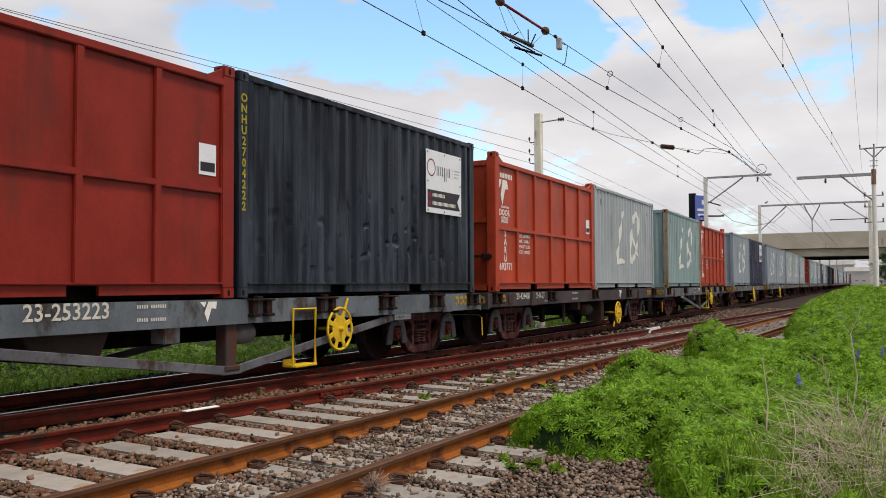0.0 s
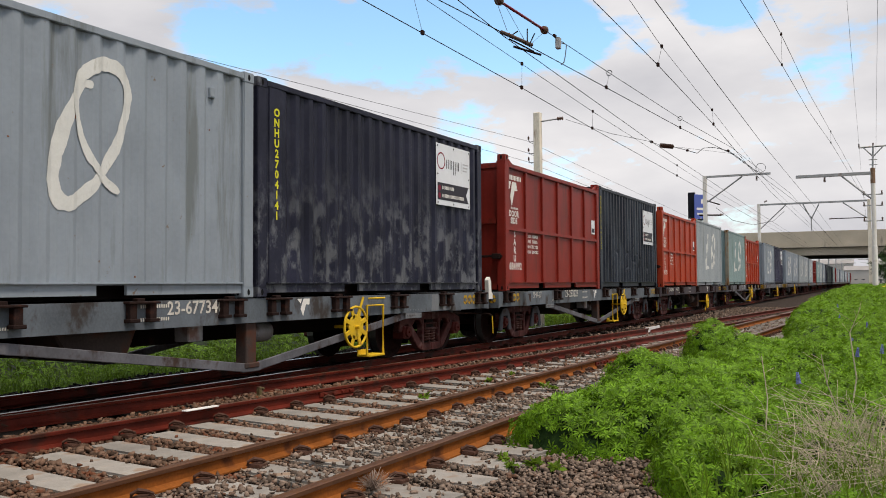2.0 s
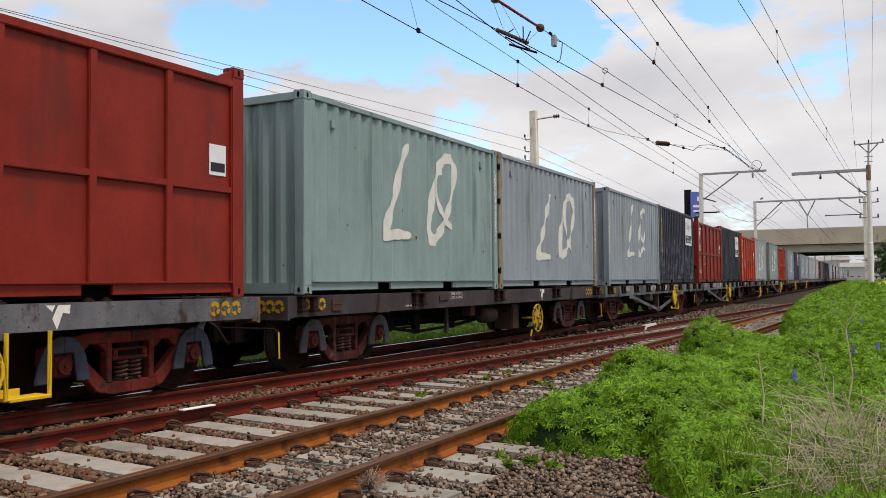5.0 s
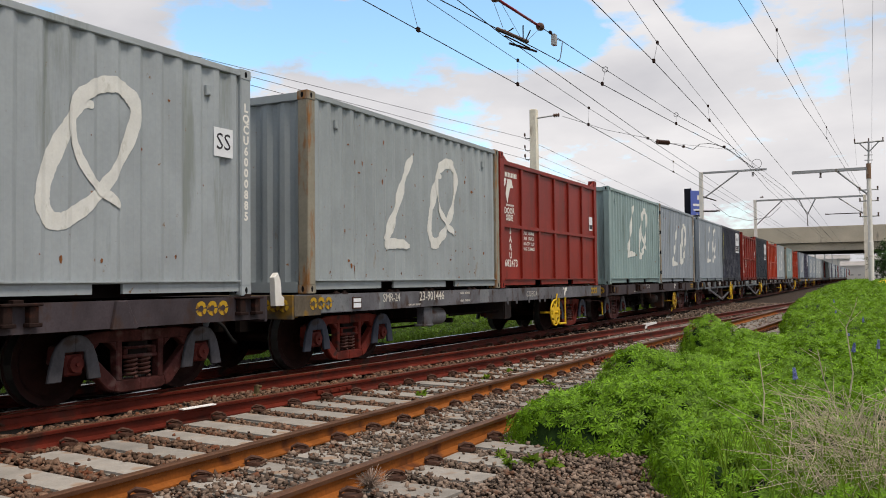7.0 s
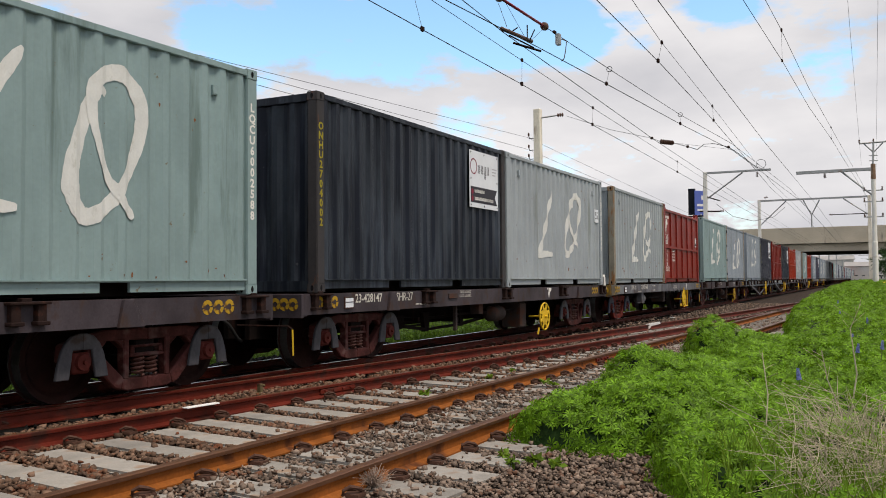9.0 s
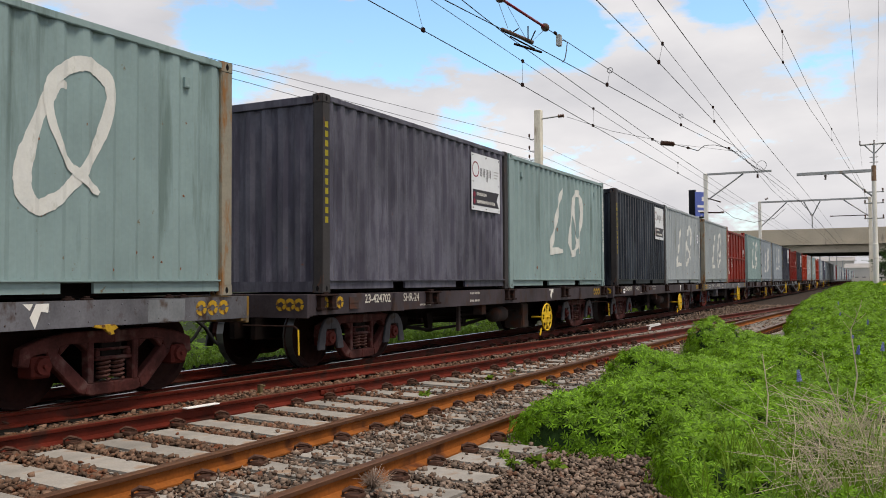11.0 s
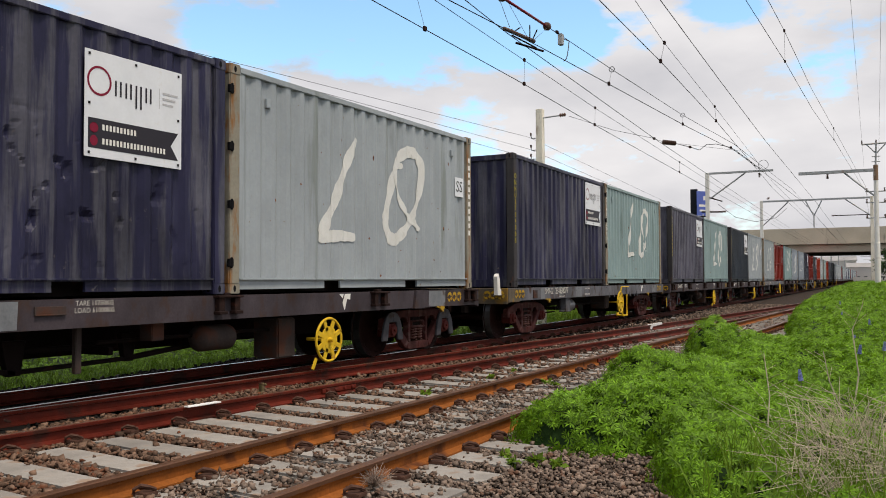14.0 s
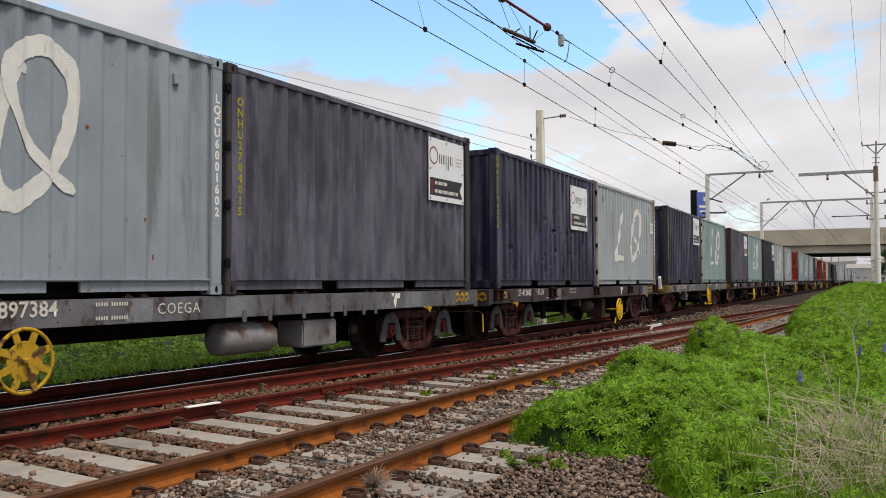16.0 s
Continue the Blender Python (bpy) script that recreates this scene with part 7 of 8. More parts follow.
# far sheds, walls and houses beyond the bridge
def far_house(x, y, w, d, h, rows, label, pitch=1.5):
    hs = thing("station_building", label, "building", "far buildings", m=pose(x, y, -0.5))
    part("wall", box("wall", M["farwall"], -w / 2, w / 2, 0, d, 0, h, 0.03), hs)
    part("roof", extrude_roof(w, d, h, pitch), hs)
    for r in range(rows):
        for i in range(max(2, int(w / 2.2))):
            wn_ = part("window", box("window", M["farglass"], -0.5, 0.5, -0.06, 0.02, 0, 1.3), hs, m=pose(-w / 2 + 1.3 + i * 2.2, 0, 1.1 + r * 3.0))
            part("sill", box("sill", M["farwall"], -0.6, 0.6, -0.12, 0.0, -0.12, -0.02), wn_)


def extrude_roof(w, d, h, pitch):
    v = [(-w / 2 - 0.3, -0.3, h), (w / 2 + 0.3, -0.3, h), (w / 2 + 0.3, d + 0.3, h), (-w / 2 - 0.3, d + 0.3, h), (-w / 2 - 0.3, d / 2, h + pitch), (w / 2 + 0.3, d / 2, h + pitch)]
    return mesh_of("roof", v, [(3, 2, 1, 0), (0, 1, 5, 4), (2, 3, 4, 5), (0, 4, 3), (1, 2, 5)], M["farroof"])


far_house(-4.5, 330, 9, 8, 5.5, 1, "pale far station building with a low grey roof")
far_house(3.5, 360, 10, 8, 8, 2, "pale two-storey far building with grey roof", 1.8)
far_house(-16, 420, 16, 12, 9.5, 2, "long pale far depot building beyond the bridge", 2.0)
far_house(8, 300, 8, 8, 4, 1, "low pale far shed beside the yard", 1.0)
yard = thing("yard_wall", "low pale wall along the far yard", "wall", kind="structure", me=box("yard_wall", M["farwall"], 0.6, 1.0, 175, 330, -0.5, 1.3, 0.02))
part("wall", box("wall", M["farwall"], -5.2, -1.2, 240, 240.4, -0.5, 1.5, 0.02), yard)
for y, x in ((185, -9.5), (185, 0.2), (225, -9.5), (225, 0.2), (270, -9.5), (270, 0.3), (320, -9.5), (320, 0.3)):
    m = thing("far_mast", "slim far catenary mast beyond the bridge", "catenary mast", "far masts", m=pose(x, y, 0))
    part("mast_shaft", square_pole("mast_shaft", -0.6, 7.6, 0.16, 0.13, M["steel"]), m)
    angle_iron("boom", (0, 0, 7.3), (4.2 if x < 0 else -4.2, 0, 7.3), 0.07, parent=m)
    angle_iron("brace", (0, 0, 6.0), (2.0 if x < 0 else -2.0, 0, 7.3), 0.05, parent=m)

# litter on the bed
thing("litter_strip", "flat white plastic strip lying along the rail", "litter", "litter", me=soft(box("litter_strip", M["litter"], -0.035, 0.035, -0.2, 0.2, 0, 0.012), 0.004), m=pose(-5.66, 6.36, 0.001, 0, 0, -6))
cup = extrude("litter_scrap", M["litter"], [(-0.2, 0), (-0.14, 0.14), (0.2, 0.20), (0.22, 0.15), (-0.02, 0.09), (-0.05, 0.0)], -0.05, 0.05)
thing("litter_scrap", "crumpled white scrap beside the rails", "litter", "litter", me=cup, m=pose(-5.1, 22.3, -0.13, 0, 0, -70))
for x, y, r in ((-4.62, 23.1, 20), (-6.05, 29.5, 60), (-5.2, 15.9, 10), (-6.35, 4.7, 30)):
    thing("litter_scrap", "small white scrap on the stones", "litter", "litter", me=soft(box("litter_scrap", M["litter"], -0.04, 0.04, -0.11, 0.11, 0, 0.03), 0.01), m=pose(x, y, -0.15, 4, 3, r))

# ---- plants ----
veg = np.random.default_rng(23)


def raw_mesh(name, v, f, mat):
    me = bpy.data.meshes.new(name)
    me.vertices.add(len(v))
    me.vertices.foreach_set("co", np.asarray(v, np.float32).ravel())
    k = f.shape[1]
    me.loops.add(f.size)
    me.loops.foreach_set("vertex_index", f.ravel().astype(np.int32))
    me.polygons.add(len(f))
    me.polygons.foreach_set("loop_start", np.arange(0, f.size, k, dtype=np.int32))
    me.update(calc_edges=True)
    me.materials.append(mat)
    return me


def rosette():
    """A lupin leaf: leaflets fanned round a point, each folded along its middle."""
    v, f = [], []
    n = 9
    for i in range(n):
        a = math.tau * i / n + 0.1 * math.sin(3 * i)
        r = 0.88 + 0.12 * math.cos(2.3 * i)
        c, s = math.cos(a), math.sin(a)
        b = len(v)
        for d, w, z in ((0.05, 0.0, 0.0), (0.66, 0.115, 0.085), (0.66, -0.115, 0.085), (1.0, 0.0, 0.0), (0.60, 0.0, 0.045)):
            v.append((c * d * r - s * w, s * d * r + c * w, z))
        f += [(b, b + 2, b + 4), (b, b + 4, b + 1), (b + 4, b + 2, b + 3), (b + 4, b + 3, b + 1)]
    return np.array(v), np.array(f)


RV, RF = rosette()


def far_rosette():
    """A plainer leaf for growth far off."""
    v, f = [], []
    for i in range(6):
        a = math.tau * i / 6
        c, s = math.cos(a), math.sin(a)
        b = len(v)
        v += [(0.05 * c, 0.05 * s, 0), (0.5 * c - 0.17 * s, 0.5 * s + 0.17 * c, 0.13), (c, s, 0.04), (0.5 * c + 0.17 * s, 0.5 * s - 0.17 * c, 0.13)]
        f += [(b, b + 2, b + 1), (b, b + 3, b + 2)]
    return np.array(v), np.array(f)


FV, FF = far_rosette()


def turned(n, tilt_to, spread):
    """Random turns whose up axis leans to tilt_to (n x 3)."""
    up = tilt_to + veg.normal(0, spread, (n, 3))
    up /= np.linalg.norm(up, axis=1)[:, None]
    a = veg.normal(0, 1, (n, 3))
    x = np.cross(a, up)
    x /= np.linalg.norm(x, axis=1)[:, None]
    y = np.cross(up, x)
    return np.stack([x, y, up], 2)


def scatter(base_v, base_f, spots, rots, sizes):
    v = np.einsum("nij,kj->nki", rots, base_v) * sizes[:, None, None] + spots[:, None, :]
    f = base_f[None] + (np.arange(len(spots)) * len(base_v))[:, None, None]
    return v.reshape(-1, 3), f.reshape(-1, base_f.shape[1])


LEFT = ((6.05, -2.5), (6.8, -2.85), (7.6, -2.75), (8.3, -2.5), (8.9, -2.72), (9.4, -2.85), (10.0, -2.75), (10.7, -2.3), (11.6, -1.95), (12.4, -2.4), (13.1, -2.70), (13.8, -2.45), (14.6, -1.55),
        (16, -1.55), (19, -1.7), (22, -2.0), (27, -2.3), (33, -2.4), (45, -2.2), (60, -2.0), (90, -1.5))
FRONTY = ((-2.7, 6.5), (-2.4, 6.3), (-2.0, 6.15), (-1.5, 6.3), (-1.3, 5.6), (-0.9, 4.6), (2, 4.2))
BUMPS = ((-1.75, 7.2, 0.75, 0.10), (-2.28, 9.4, 0.6, 0.18), (-2.22, 13.1, 0.6, 0.33), (-0.9, 8.8, 0.8, 0.05), (-0.6, 12, 1.0, 0.08), (-1.3, 18.5, 0.9, 0.08), (-0.2, 16, 1.2, 0.08), (-1.4, 25, 1.0, 0.08))
TOP = ((4, 0.0), (6, 0.10), (8, 0.20), (10, 0.22), (13, 0.24), (16, 0.27), (22, 0.38), (30, 0.50), (45, 0.74), (60, 0.9))


def table(rows, q):
    return float(np.interp(q, [r[0] for r in rows], [r[1] for r in rows]))


def canopy(x, y):
    """Height of the leaf mass over the rail tops, or None outside it."""
    d = min(x - table(LEFT, y), (y - table(FRONTY, x)) * 0.9)
    if d <= 0:
        return None
    top = table(TOP, y)
    for cx, cy, r, h in BUMPS:
        top += h * math.exp(-((x - cx) ** 2 + (y - cy) ** 2) / (r * r))
    top += 0.11 * noise.noise((x * 1.9, y * 1.5, 2.0)) + 0.07 * noise.noise((x * 4.2, y * 3.6, 7.0)) + 0.05 * noise.noise((x * 8.5, y * 7.0, 3.0))
    low = -0.42
    return low + (top - low) * (1 - math.exp(-(d / 0.15) ** 1.2))


def leaf_spots(x0, x1, y0, y1, count, depth):
    out, nor = [], []
    for x, y, q in zip(veg.uniform(x0, x1, count), veg.uniform(y0, y1, count), veg.uniform(0, 1, count)):
        h = canopy(x, y)
        if h is None or noise.noise((x * 6.5, y * 5.5, 11.0)) < -0.12 + 0.5 * (q - 0.5) and y < 20:
            continue
        e = 0.06
        hx, hy = canopy(x + e, y), canopy(x, y + e)
        hl, hb = canopy(x - e, y), canopy(x, y - e)
        gx = ((hx if hx is not None else -0.4) - (hl if hl is not None else -0.4)) / (2 * e)
        gy = ((hy if hy is not None else -0.4) - (hb if hb is not None else -0.4)) / (2 * e)
        steep = min(3.0, math.hypot(gx, gy))
        reach = depth * (1 + 1.5 * steep)
        out.append((x, y, max(-0.4, h - reach * q * q)))
        nor.append((-gx * 0.75, -gy * 0.75 - 0.25, 0.8))
        if steep > 1.2:
            for k in range(int(steep * 2.5)):
                out.append((x + veg.normal(0, 0.04), y + veg.normal(0, 0.04), -0.38 + (h + 0.38) * veg.uniform(0, 1)))
                nor.append((-gx * 0.8, -gy * 0.8 - 0.2, 0.5))
    nor = np.array(nor)
    nor /= np.linalg.norm(nor, axis=1)[:, None]
    return np.array(out), nor


def leaf_mass(name, spots, nor, lo, hi, mat, spread=0.36, far=False):
    v, f = scatter(FV if far else RV, FF if far else RF, spots, turned(len(spots), nor, spread), veg.uniform(lo, hi, len(spots)))
    return raw_mesh(name, v, f, mat)


def bush(x0, x1, y0, y1, count, lo, hi, label):
    """A mound of lupins: its foliage, with the outermost leaves as leaves of their own."""
    b = thing("lupin_bush", label, "bush", "lupin bushes")
    spots, nor = leaf_spots(x0, x1, y0, y1, count, 0.15)
    tagged(part("foliage", leaf_mass("foliage", spots, nor, lo, hi, M["leaf"]), b), kind="stuff")
    single = raw_mesh("leaf", RV, RF, M["leaf"])
    pick = veg.permutation(len(spots))[:100]
    rot = turned(len(pick), nor[pick], 0.3)
    for i, k in enumerate(pick):
        m = Matrix([[*(rot[i][r] * (lo + hi) / 2), spots[k][r] + nor[k][r] * 0.02] for r in range(3)] + [[0, 0, 0, 1]])
        part("leaf", single, b, m=m)
    # stems that carry the leaves up from the ground
    v, f = [], []
    for k in veg.permutation(len(spots))[:140]:
        p = Vector(spots[k])
        foot = Vector((p.x + veg.normal(0, 0.1), p.y + veg.normal(0, 0.1), -0.42))
        me = tube("stem", M["leaf"], [foot, (foot + p) / 2 + Vector((veg.normal(0, 0.03), veg.normal(0, 0.03), 0.05)), p], [0.008, 0.006, 0.004], 4)
        base = len(v)
        v += [tuple(q.co) for q in me.vertices]
        f += [tuple(base + q for q in pl.vertices) for pl in me.polygons]
        bpy.data.meshes.remove(me)
    tagged(part("stems", mesh_of("stems", v, f, M["stem"]), b), kind="stuff")
    return b


bush(-3.0, -0.85, 4.5, 8.5, 10500, 0.044, 0.078, "leafy green lupin bush spilling towards the rails")
bush(-3.0, -1.2, 8.5, 11.6, 5200, 0.047, 0.083, "rounded green lupin bush beside the siding")
bush(-2.9, -1.2, 11.6, 15.0, 4500, 0.050, 0.087, "tall rounded green lupin bush by the siding")
spots, nor = leaf_spots(-0.9, 1.4, 4.2, 8.5, 7000, 0.15)
field = [(spots, nor, 0.042, 0.076)]
spots, nor = leaf_spots(-1.2, 1.6, 8.5, 15.0, 9500, 0.14)
field.append((spots, nor, 0.045, 0.078))
spots, nor = leaf_spots(-2.4, 2.2, 15.0, 30.0, 11000, 0.2)
field.append((spots, nor, 0.045, 0.085))
spots, nor = leaf_spots(-2.6, 4.5, 30.0, 75.0, 10000, 0.3)
field.append((spots, nor, 0.08, 0.17))
for spots, nor, lo, hi in field:
    thing("lupin_field", "dense green lupins covering the bank", "plants", kind="stuff", me=leaf_mass("lupin_field", spots, nor, lo, hi, M["leaf"], 0.38, spots[:, 1].mean() > 9.5))

# dark filler sheet under the leaves; its colour paints the shade in the gaps
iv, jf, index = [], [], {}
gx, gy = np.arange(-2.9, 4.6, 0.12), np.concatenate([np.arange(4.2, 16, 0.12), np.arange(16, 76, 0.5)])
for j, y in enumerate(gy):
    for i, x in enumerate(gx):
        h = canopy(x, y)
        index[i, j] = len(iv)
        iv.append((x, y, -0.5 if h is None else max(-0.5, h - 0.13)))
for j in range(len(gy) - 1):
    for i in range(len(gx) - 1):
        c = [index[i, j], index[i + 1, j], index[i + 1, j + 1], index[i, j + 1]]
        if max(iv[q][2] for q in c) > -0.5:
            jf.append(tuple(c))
thing("undergrowth", "dark sheet under the lupin leaves with shade painted in", "plants", kind="stuff", me=mesh_of("undergrowth", iv, jf, M["inner"], True))

# lupin flower spikes
spike_v, spike_f = [], []
for k in range(9):
    for a in range(6):
        t = math.tau * (a + 0.5 * (k % 2)) / 6
        r = 0.021 * (1 - k / 11)
        box_data(r * math.cos(t) - 0.009, r * math.cos(t) + 0.009, r * math.sin(t) - 0.009, r * math.sin(t) + 0.009, 0.014 * k, 0.014 * k + 0.011, spike_v, spike_f)
spike = mesh_of("blossom", spike_v, spike_f, M["bluebell"])
for x, y, z in ((-0.60, 8.1, 0.30), (-0.18, 10.5, 0.36), (0.06, 10.8, 0.38), (-0.30, 14, 0.42), (-0.12, 16.5, 0.5), (-0.7, 21, 0.55), (-0.9, 26, 0.62)):
    fl = thing("lupin_flower", "blue lupin flower spike among green leaves", "flower", "lupin flowers", m=pose(x, y, z if y < 12 else (canopy(x, y) or 0) + 0.03, veg.uniform(-8, 8), veg.uniform(-8, 8), 0))
    part("blossom", spike, fl, m=pose(0, 0, -0.02) @ Matrix.Diagonal((0.75, 0.75, 0.8, 1)))
    part("stalk", tube("stalk", M["stem"], [(0, 0, -0.45), (0, 0, 0.07)], 0.005, 5), fl)


def blades(x0, x1, y0, y1, count, length, width, mat, name, label, base, lean=0.35, group=""):
    """Single bent blades, each of two facets."""
    x, y = veg.uniform(x0, x1, count), veg.uniform(y0, y1, count)
    z = np.array([base(a, b) for a, b in zip(x, y)])
    ok = ~np.isnan(z)
    x, y, z = x[ok], y[ok], z[ok]
    n = len(x)
    a, ln = veg.uniform(0, math.tau, n), length * veg.uniform(0.5, 1.2, n)
    lx, ly = veg.normal(0, lean, n) * ln, veg.normal(0, lean, n) * ln
    wx, wy = np.cos(a) * width / 2, np.sin(a) * width / 2
    p = [np.stack([x - wx, y - wy, z], 1), np.stack([x + wx, y + wy, z], 1), np.stack([x + lx * 0.4 - wx * 0.7, y + ly * 0.4 - wy * 0.7, z + ln * 0.6], 1),
         np.stack([x + lx * 0.4 + wx * 0.7, y + ly * 0.4 + wy * 0.7, z + ln * 0.6], 1), np.stack([x + lx, y + ly, z + ln * 0.93], 1)]
    v = np.stack(p, 1).reshape(-1, 3)
    f = (np.array([[0, 1, 3], [0, 3, 2], [2, 3, 4]])[None] + (np.arange(n) * 5)[:, None, None]).reshape(-1, 3)
    return thing(name, label, "grass", group, "stuff", me=raw_mesh(name, v, f, mat))


nan = float("nan")
blades(-1.2, 1.2, 5.6, 9.5, 900, 0.28, 0.010, M["blade"], "grass", "long green grass blades among the lupins", lambda x, y: (canopy(x, y) or -0.3) - 0.22)
blades(-0.9, 0.9, 4.4, 6.0, 900, 0.34, 0.010, M["blade"], "grass", "long green grass blades among the lupins", lambda x, y: (canopy(x, y) or -0.3) - 0.12)

blades(-1.3, 5.0, -5.0, 4.2, 5000, 0.22, 0.010, M["blade"], "grass", "short green grass on the bank beside the ballast", lambda x, y: ballast_z(x, y) - 0.01)

# dry stalks tangled over the front of the bank
dry = thing("dry_stalks", "tangle of dry straw-coloured stalks leaning over grass", "dry grass", kind="stuff")
v, f = [], []
for i in range(700):
    x, y = veg.normal(-0.02, 0.24), veg.uniform(5.0, 6.7)
    h = (canopy(x, y) or -0.2) - 0.06
    d = Vector((veg.normal(-0.2, 0.5), veg.normal(-0.1, 0.4), veg.uniform(0.0, 0.9)))
    ln = veg.uniform(0.2, 0.55)
    a = Vector((x, y, h))
    pts = [a, a + d * ln * 0.5 + Vector((veg.normal(0, 0.03), veg.normal(0, 0.02), 0.07)), a + d * ln + Vector((veg.normal(0, 0.05), 0, -0.02))]
    me = tube("stalk", M["straw"], pts, [0.0022, 0.0018, 0.0011], 4)
    base = len(v)
    v += [tuple(q.co) for q in me.vertices]
    f += [tuple(base + q for q in pl.vertices) for pl in me.polygons]
    bpy.data.meshes.remove(me)
part("stalks", mesh_of("stalks", v, f, M["straw"]), dry)
for pts in (((-0.78, 6.55, -0.3), (-0.72, 6.6, 0.0), (-0.70, 6.65, 0.32), (-0.74, 6.7, 0.62)), ((-0.12, 6.7, -0.25), (-0.2, 6.8, 0.12), (-0.32, 6.9, 0.42), (-0.36, 7.0, 0.62)), ((-0.2, 7.6, 0.0), (-0.14, 7.6, 0.4), (-0.18, 7.6, 0.75), (-0.1, 7.6, 0.95))):
    tall = thing("dry_stem", "tall bare dry stem standing above the plants", "dry stem", "dry stems")
    part("stem", tube("stem", M["straw"], pts, [0.007, 0.006, 0.0045, 0.003], 5), tall)
    tip = Vector(pts[-1])
    for k in range(5):
        q = Vector(pts[2]).lerp(tip, k / 5)
        part("twig", tube("twig", M["straw"], [q, q + Vector((veg.normal(0, 0.08), veg.normal(0, 0.04), veg.uniform(0.03, 0.12)))], 0.0015, 4), tall)

# weeds in the bed
for x, y, s in ((-4.58, 8.8, 0.085), (-2.3, 5.75, 0.07), (-2.18, 5.85, 0.08), (-2.0, 5.8, 0.07), (-2.45, 5.95, 0.07), (-4.55, 10.6, 0.08), (-3.7, 10.3, 0.08), (-3.55, 10.2, 0.08), (-4.6, 11.5, 0.07)):
    w = thing("weed", "small bright green weed between the stones", "weed", "weeds", m=pose(x, y, -0.13))
    n = 26
    sp = veg.normal(0, s * 0.35, (n, 3)) * np.array([1, 1, 0.3]) + np.array([0, 0, s * 0.4])
    vv, ff = scatter(np.array([(0, -0.12, 0), (0.5, -0.28, 0.1), (1.0, 0, 0.05), (0.5, 0.28, 0.1)]), np.array([[0, 1, 2], [0, 2, 3]]), sp * 0.5, turned(n, np.tile([0, 0, 1.0], (n, 1)), 0.6), veg.uniform(0.6, 1.1, n) * s)
    part("leaves", raw_mesh("leaves", vv, ff, M["blade"]), w)
dead = thing("dead_weed", "grey-brown dead weed against the rail", "weed", m=pose(-2.84, 4.74, -0.14))
v, f = [], []
for i in range(240):
    a, r = veg.uniform(0, math.tau), veg.uniform(0.02, 0.16)
    me = tube("twig", M["straw"], [(0, 0, 0), (r * 0.4 * math.cos(a), r * 0.4 * math.sin(a), veg.uniform(0.03, 0.08)), (r * math.cos(a), r * math.sin(a), veg.uniform(0.02, 0.13))], 0.0013, 3)
    base = len(v)
    v += [tuple(q.co) for q in me.vertices]
    f += [tuple(base + q for q in pl.vertices) for pl in me.polygons]
    bpy.data.meshes.remove(me)
tagged(part("twig_tangle", mesh_of("twig_tangle", v, f, M["deadtwig"]), dead), kind="stuff")

# the far verge, seen under and between the wagons
def verge(x, y):
    return ballast_z(x, min(y, 60)) - 0.02


blades(-13.0, -9.5, 3, 22, 7000, 0.26, 0.012, M["backleaf"], "verge_grass", "green grass along the far side of the line", verge, 0.4)
blades(-17, -9.7, 30, 75, 9000, 0.4, 0.06, M["blade"], "verge_grass", "green grass along the far side of the line", verge, 0.4)
n = 12000
x, y = -9.7 - np.abs(veg.normal(0, 1.6, n)), veg.uniform(3, 34, n)
lump = np.array([max(0.0, noise.noise((a * 1.7, b * 1.7, 4.0)) + 0.12) for a, b in zip(x, y)])
z = -0.42 + veg.uniform(0.05, 1, n) * (0.06 + 1.15 * lump) * np.clip((-9.6 - x) * 1.4, 0.15, 1)
sp = np.stack([x, y, z], 1)
thing("verge_weeds", "low leafy weeds along the far side of the line", "plants", kind="stuff", me=leaf_mass("verge_weeds", sp, np.tile([0.35, -0.1, 1.0], (n, 1)), 0.035, 0.08, M["backleaf"], 0.6, True))
n = 5000
x, y = -13 - np.abs(veg.normal(0, 3, n)), veg.uniform(5, 60, n)
lump = np.array([max(0.0, noise.noise((a * 0.3, b * 0.3, 9.0)) + 0.3) for a, b in zip(x, y)])
sp = np.stack([x, y, -0.45 + veg.uniform(0.1, 1, n) * (0.2 + 1.0 * lump)], 1)
thing("verge_weeds", "low leafy weeds along the far side of the line", "plants", kind="stuff", me=leaf_mass("verge_weeds", sp, np.tile([0.35, -0.1, 1.0], (n, 1)), 0.09, 0.2, M["backleaf"], 0.5, True))


def tree(x, y, h, r, seed, label):
    """Trunk, limbs and a crown of leaf clumps with gaps."""
    g = np.random.default_rng(seed)
    t = thing("tree", label, "tree", "far trees", m=pose(x, y, -0.5))
    part("trunk", tube("trunk", M["bark"], [(0, 0, 0), (0.1, 0, h * 0.3), (0.0, 0.1, h * 0.6)], [0.22, 0.17, 0.1], 8), t)
    tips = []
    for i in range(9):
        a, b = g.uniform(0, math.tau), g.uniform(0.3, 0.6)
        tip = Vector((math.cos(a) * r * g.uniform(0.4, 0.8), math.sin(a) * r * g.uniform(0.4, 0.8), h * g.uniform(0.5, 0.92)))
        part("limb", tube("limb", M["bark"], [(0.05, 0, h * b * 0.7), tuple(tip * 0.6 + Vector((0, 0, h * 0.2))), tuple(tip)], [0.07, 0.05, 0.02], 6), t)
        tips.append(tip)
    sp = np.concatenate([np.array(q)[None] + g.normal(0, r * 0.3, (140, 3)) * np.array([1, 1, 0.75]) for q in tips])
    sp[:, 2] = np.maximum(sp[:, 2], 0.5)
    tagged(part("crown", leaf_mass("crown", sp, np.tile([0, 0, 1.0], (len(sp), 1)), 0.14, 0.3, M["tree"], 0.8, True), t), kind="stuff")


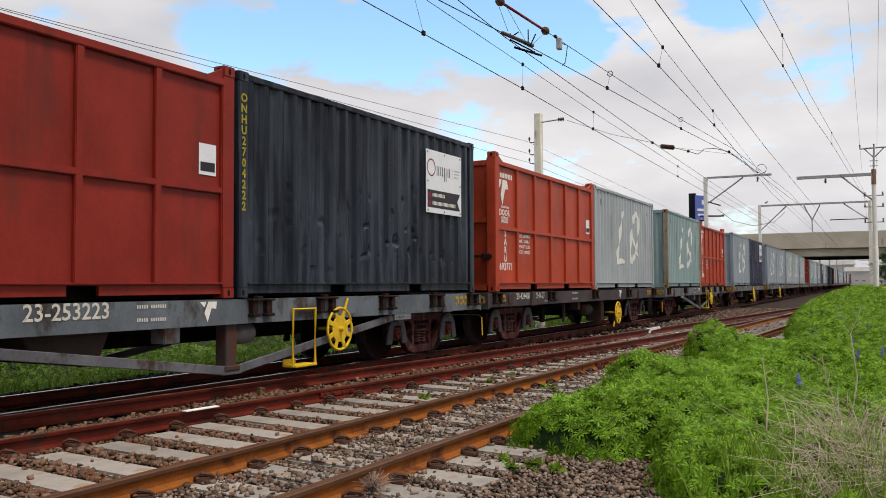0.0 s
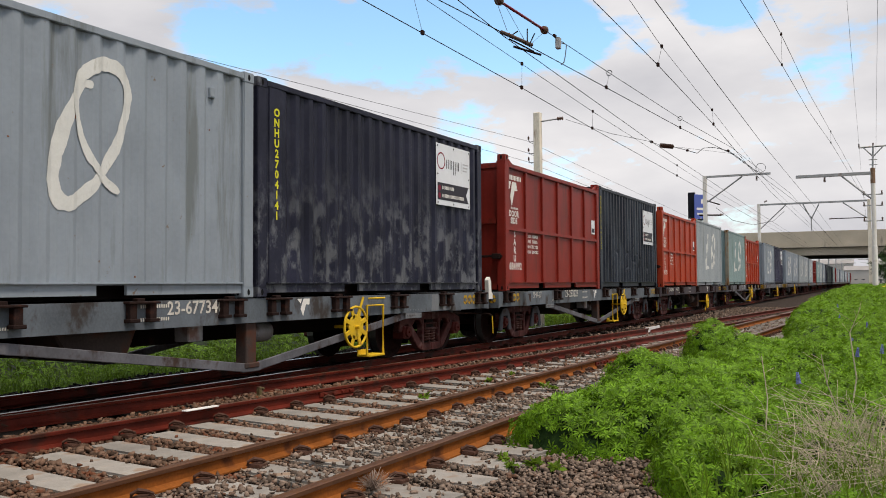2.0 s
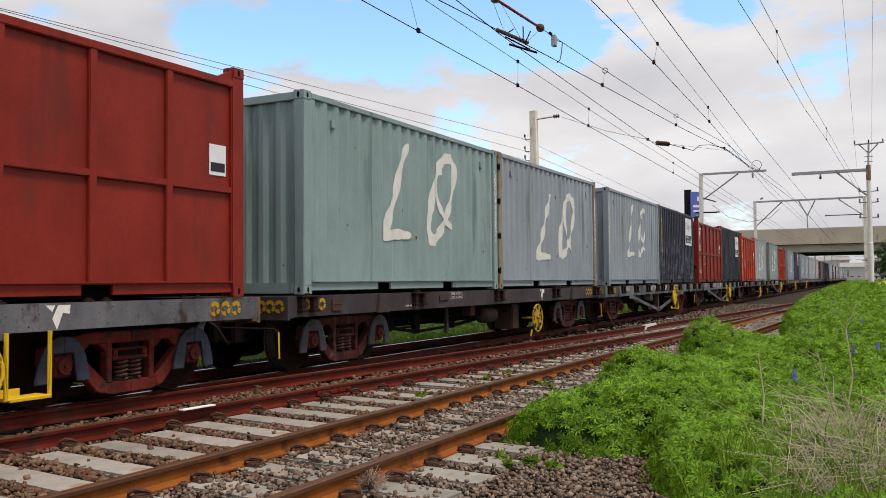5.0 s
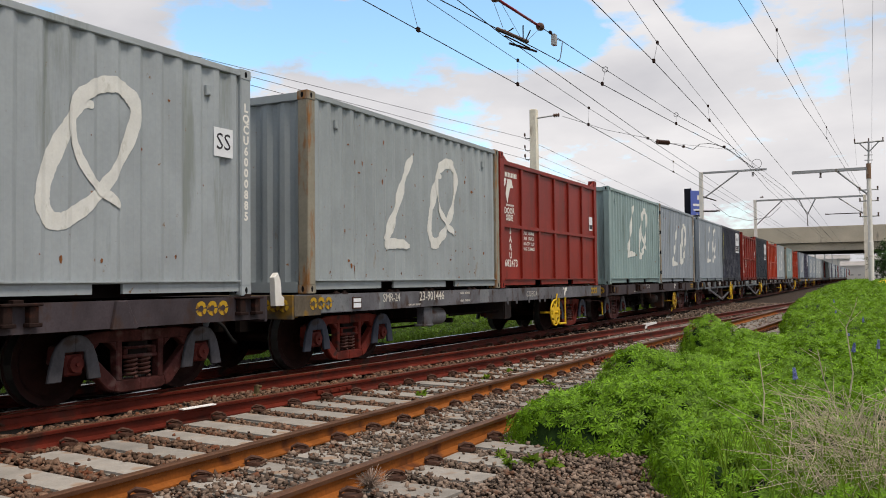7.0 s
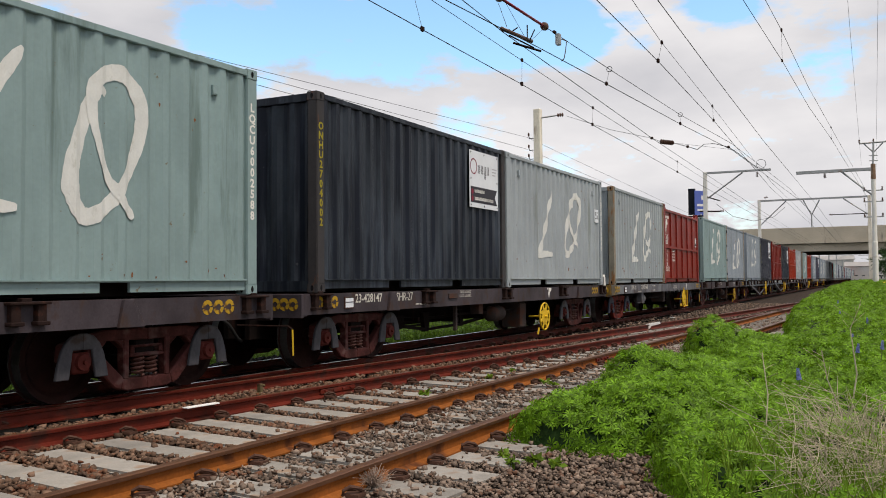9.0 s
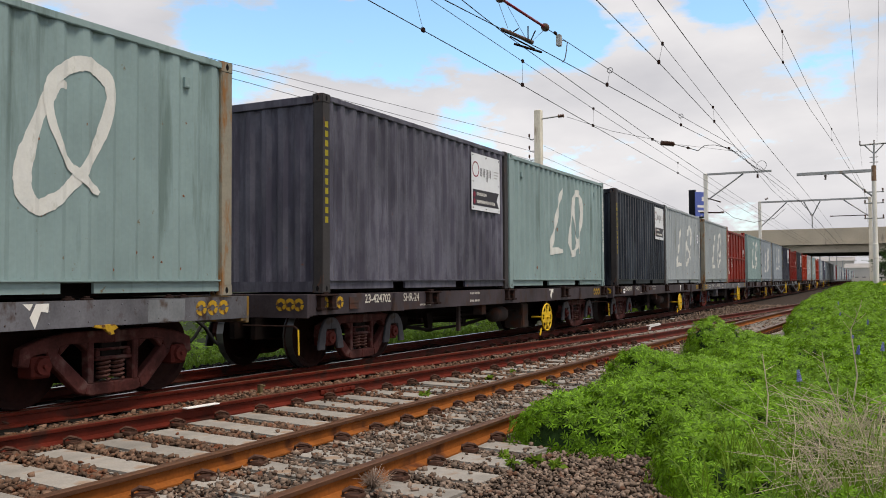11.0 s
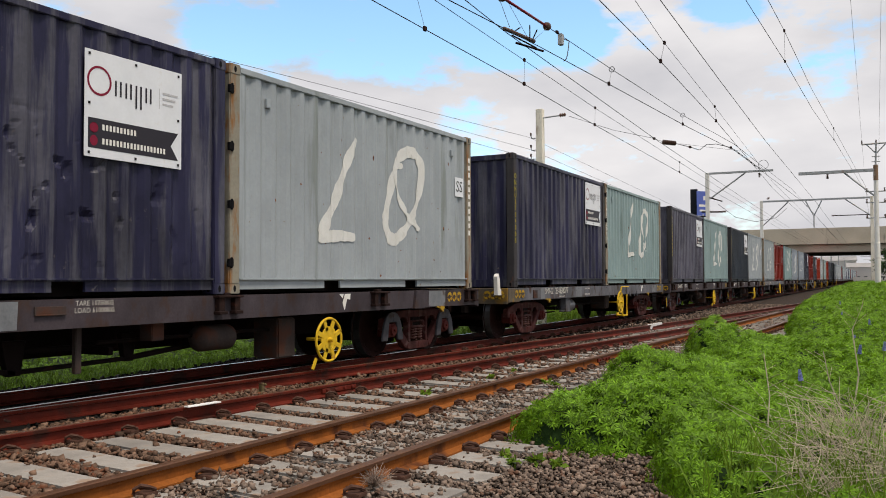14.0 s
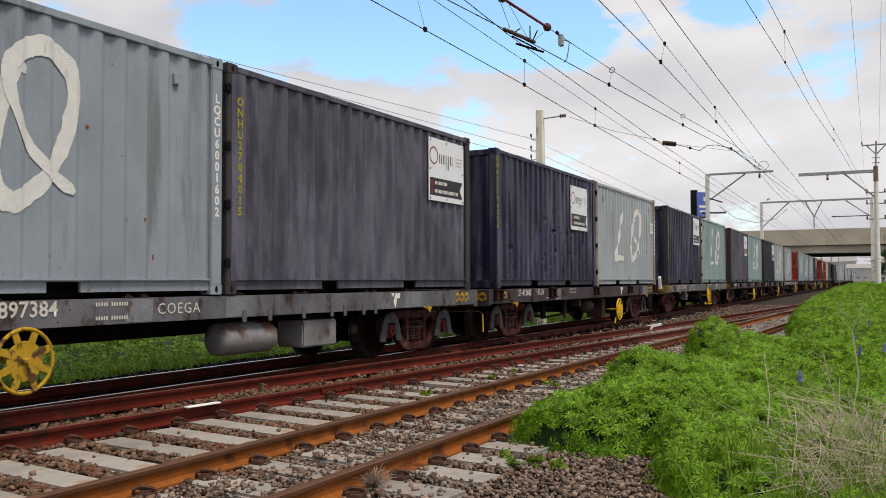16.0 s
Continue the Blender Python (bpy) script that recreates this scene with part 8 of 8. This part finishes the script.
for i, (x, y, h, r) in enumerate(((2.6, 78, 4.2, 1.9), (4.4, 84, 5.0, 2.4), (6.8, 80, 4.4, 2.2), (3.4, 98, 5.0, 2.3), (9, 92, 5.5, 2.6))):
    tree(x, y, h, r, 60 + i, "dense dark green tree beside the line")
n = 500
sp = np.stack([veg.uniform(0.4, 3.2, n), veg.uniform(48, 58, n), veg.uniform(0.45, 0.95, n)], 1)
vv, ff = scatter(np.array([(-0.5, -0.5, 0), (0.5, -0.5, 0), (0.5, 0.5, 0.2), (-0.5, 0.5, 0.2)]), np.array([[0, 1, 2], [0, 2, 3]]), sp, turned(n, np.tile([0, -0.5, 1.0], (n, 1)), 0.5), veg.uniform(0.05, 0.12, n))
thing("yellow_flowers", "small yellow flowers scattered over the bank", "flowers", kind="stuff", me=raw_mesh("yellow_flowers", vv, ff, M["yellowflower"]))

# ---- movement ----
RUN = ((0, 0.0), (0.5, 3.38), (1, 6.76), (1.5, 10.15), (2, 13.54), (2.5, 16.93), (3, 20.32), (3.5, 23.7), (4, 27.08), (4.5, 30.46), (5, 33.83),
       (5.5, 37.19), (6, 40.54), (6.5, 43.87), (7, 47.17), (7.5, 50.48), (8, 53.81), (8.5, 57.15), (9, 60.51), (9.5, 63.87), (10, 67.22),
       (10.5, 70.57), (11, 73.92), (11.5, 77.26), (12, 80.6), (12.5, 83.94), (13, 87.27), (13.5, 90.6), (14, 93.93), (14.5, 97.24),
       (15, 100.55), (15.5, 103.84), (16, 107.13))


def on_line(s):
    """Where a wagon stands whose middle is s metres along the main line."""
    a, b = s - 5.1, s + 5.1
    turn = math.degrees(math.atan2(main_x(a) - main_x(b), b - a))
    return pose((main_x(a) + main_x(b)) / 2, s, 0, 0, 0, turn)


def along(t):
    """How far the train has run at t seconds."""
    for (a, p), (b, q) in zip(RUN, RUN[1:]):
        if t <= b:
            return p + (q - p) * (t - a) / (b - a)
    return RUN[-1][1]


def motions():
    for ob, middle, shift in TRAIN:
        walk(ob, [(t, on_line(middle + u) @ shift) for t, u in RUN])
    for wheelset, wagon, a in ROLL:
        walk(wheelset, [(i / 15, pose(0, a, 0.43, -math.degrees(along(i / 15) / 0.434))) for i in range(241)])


motions()
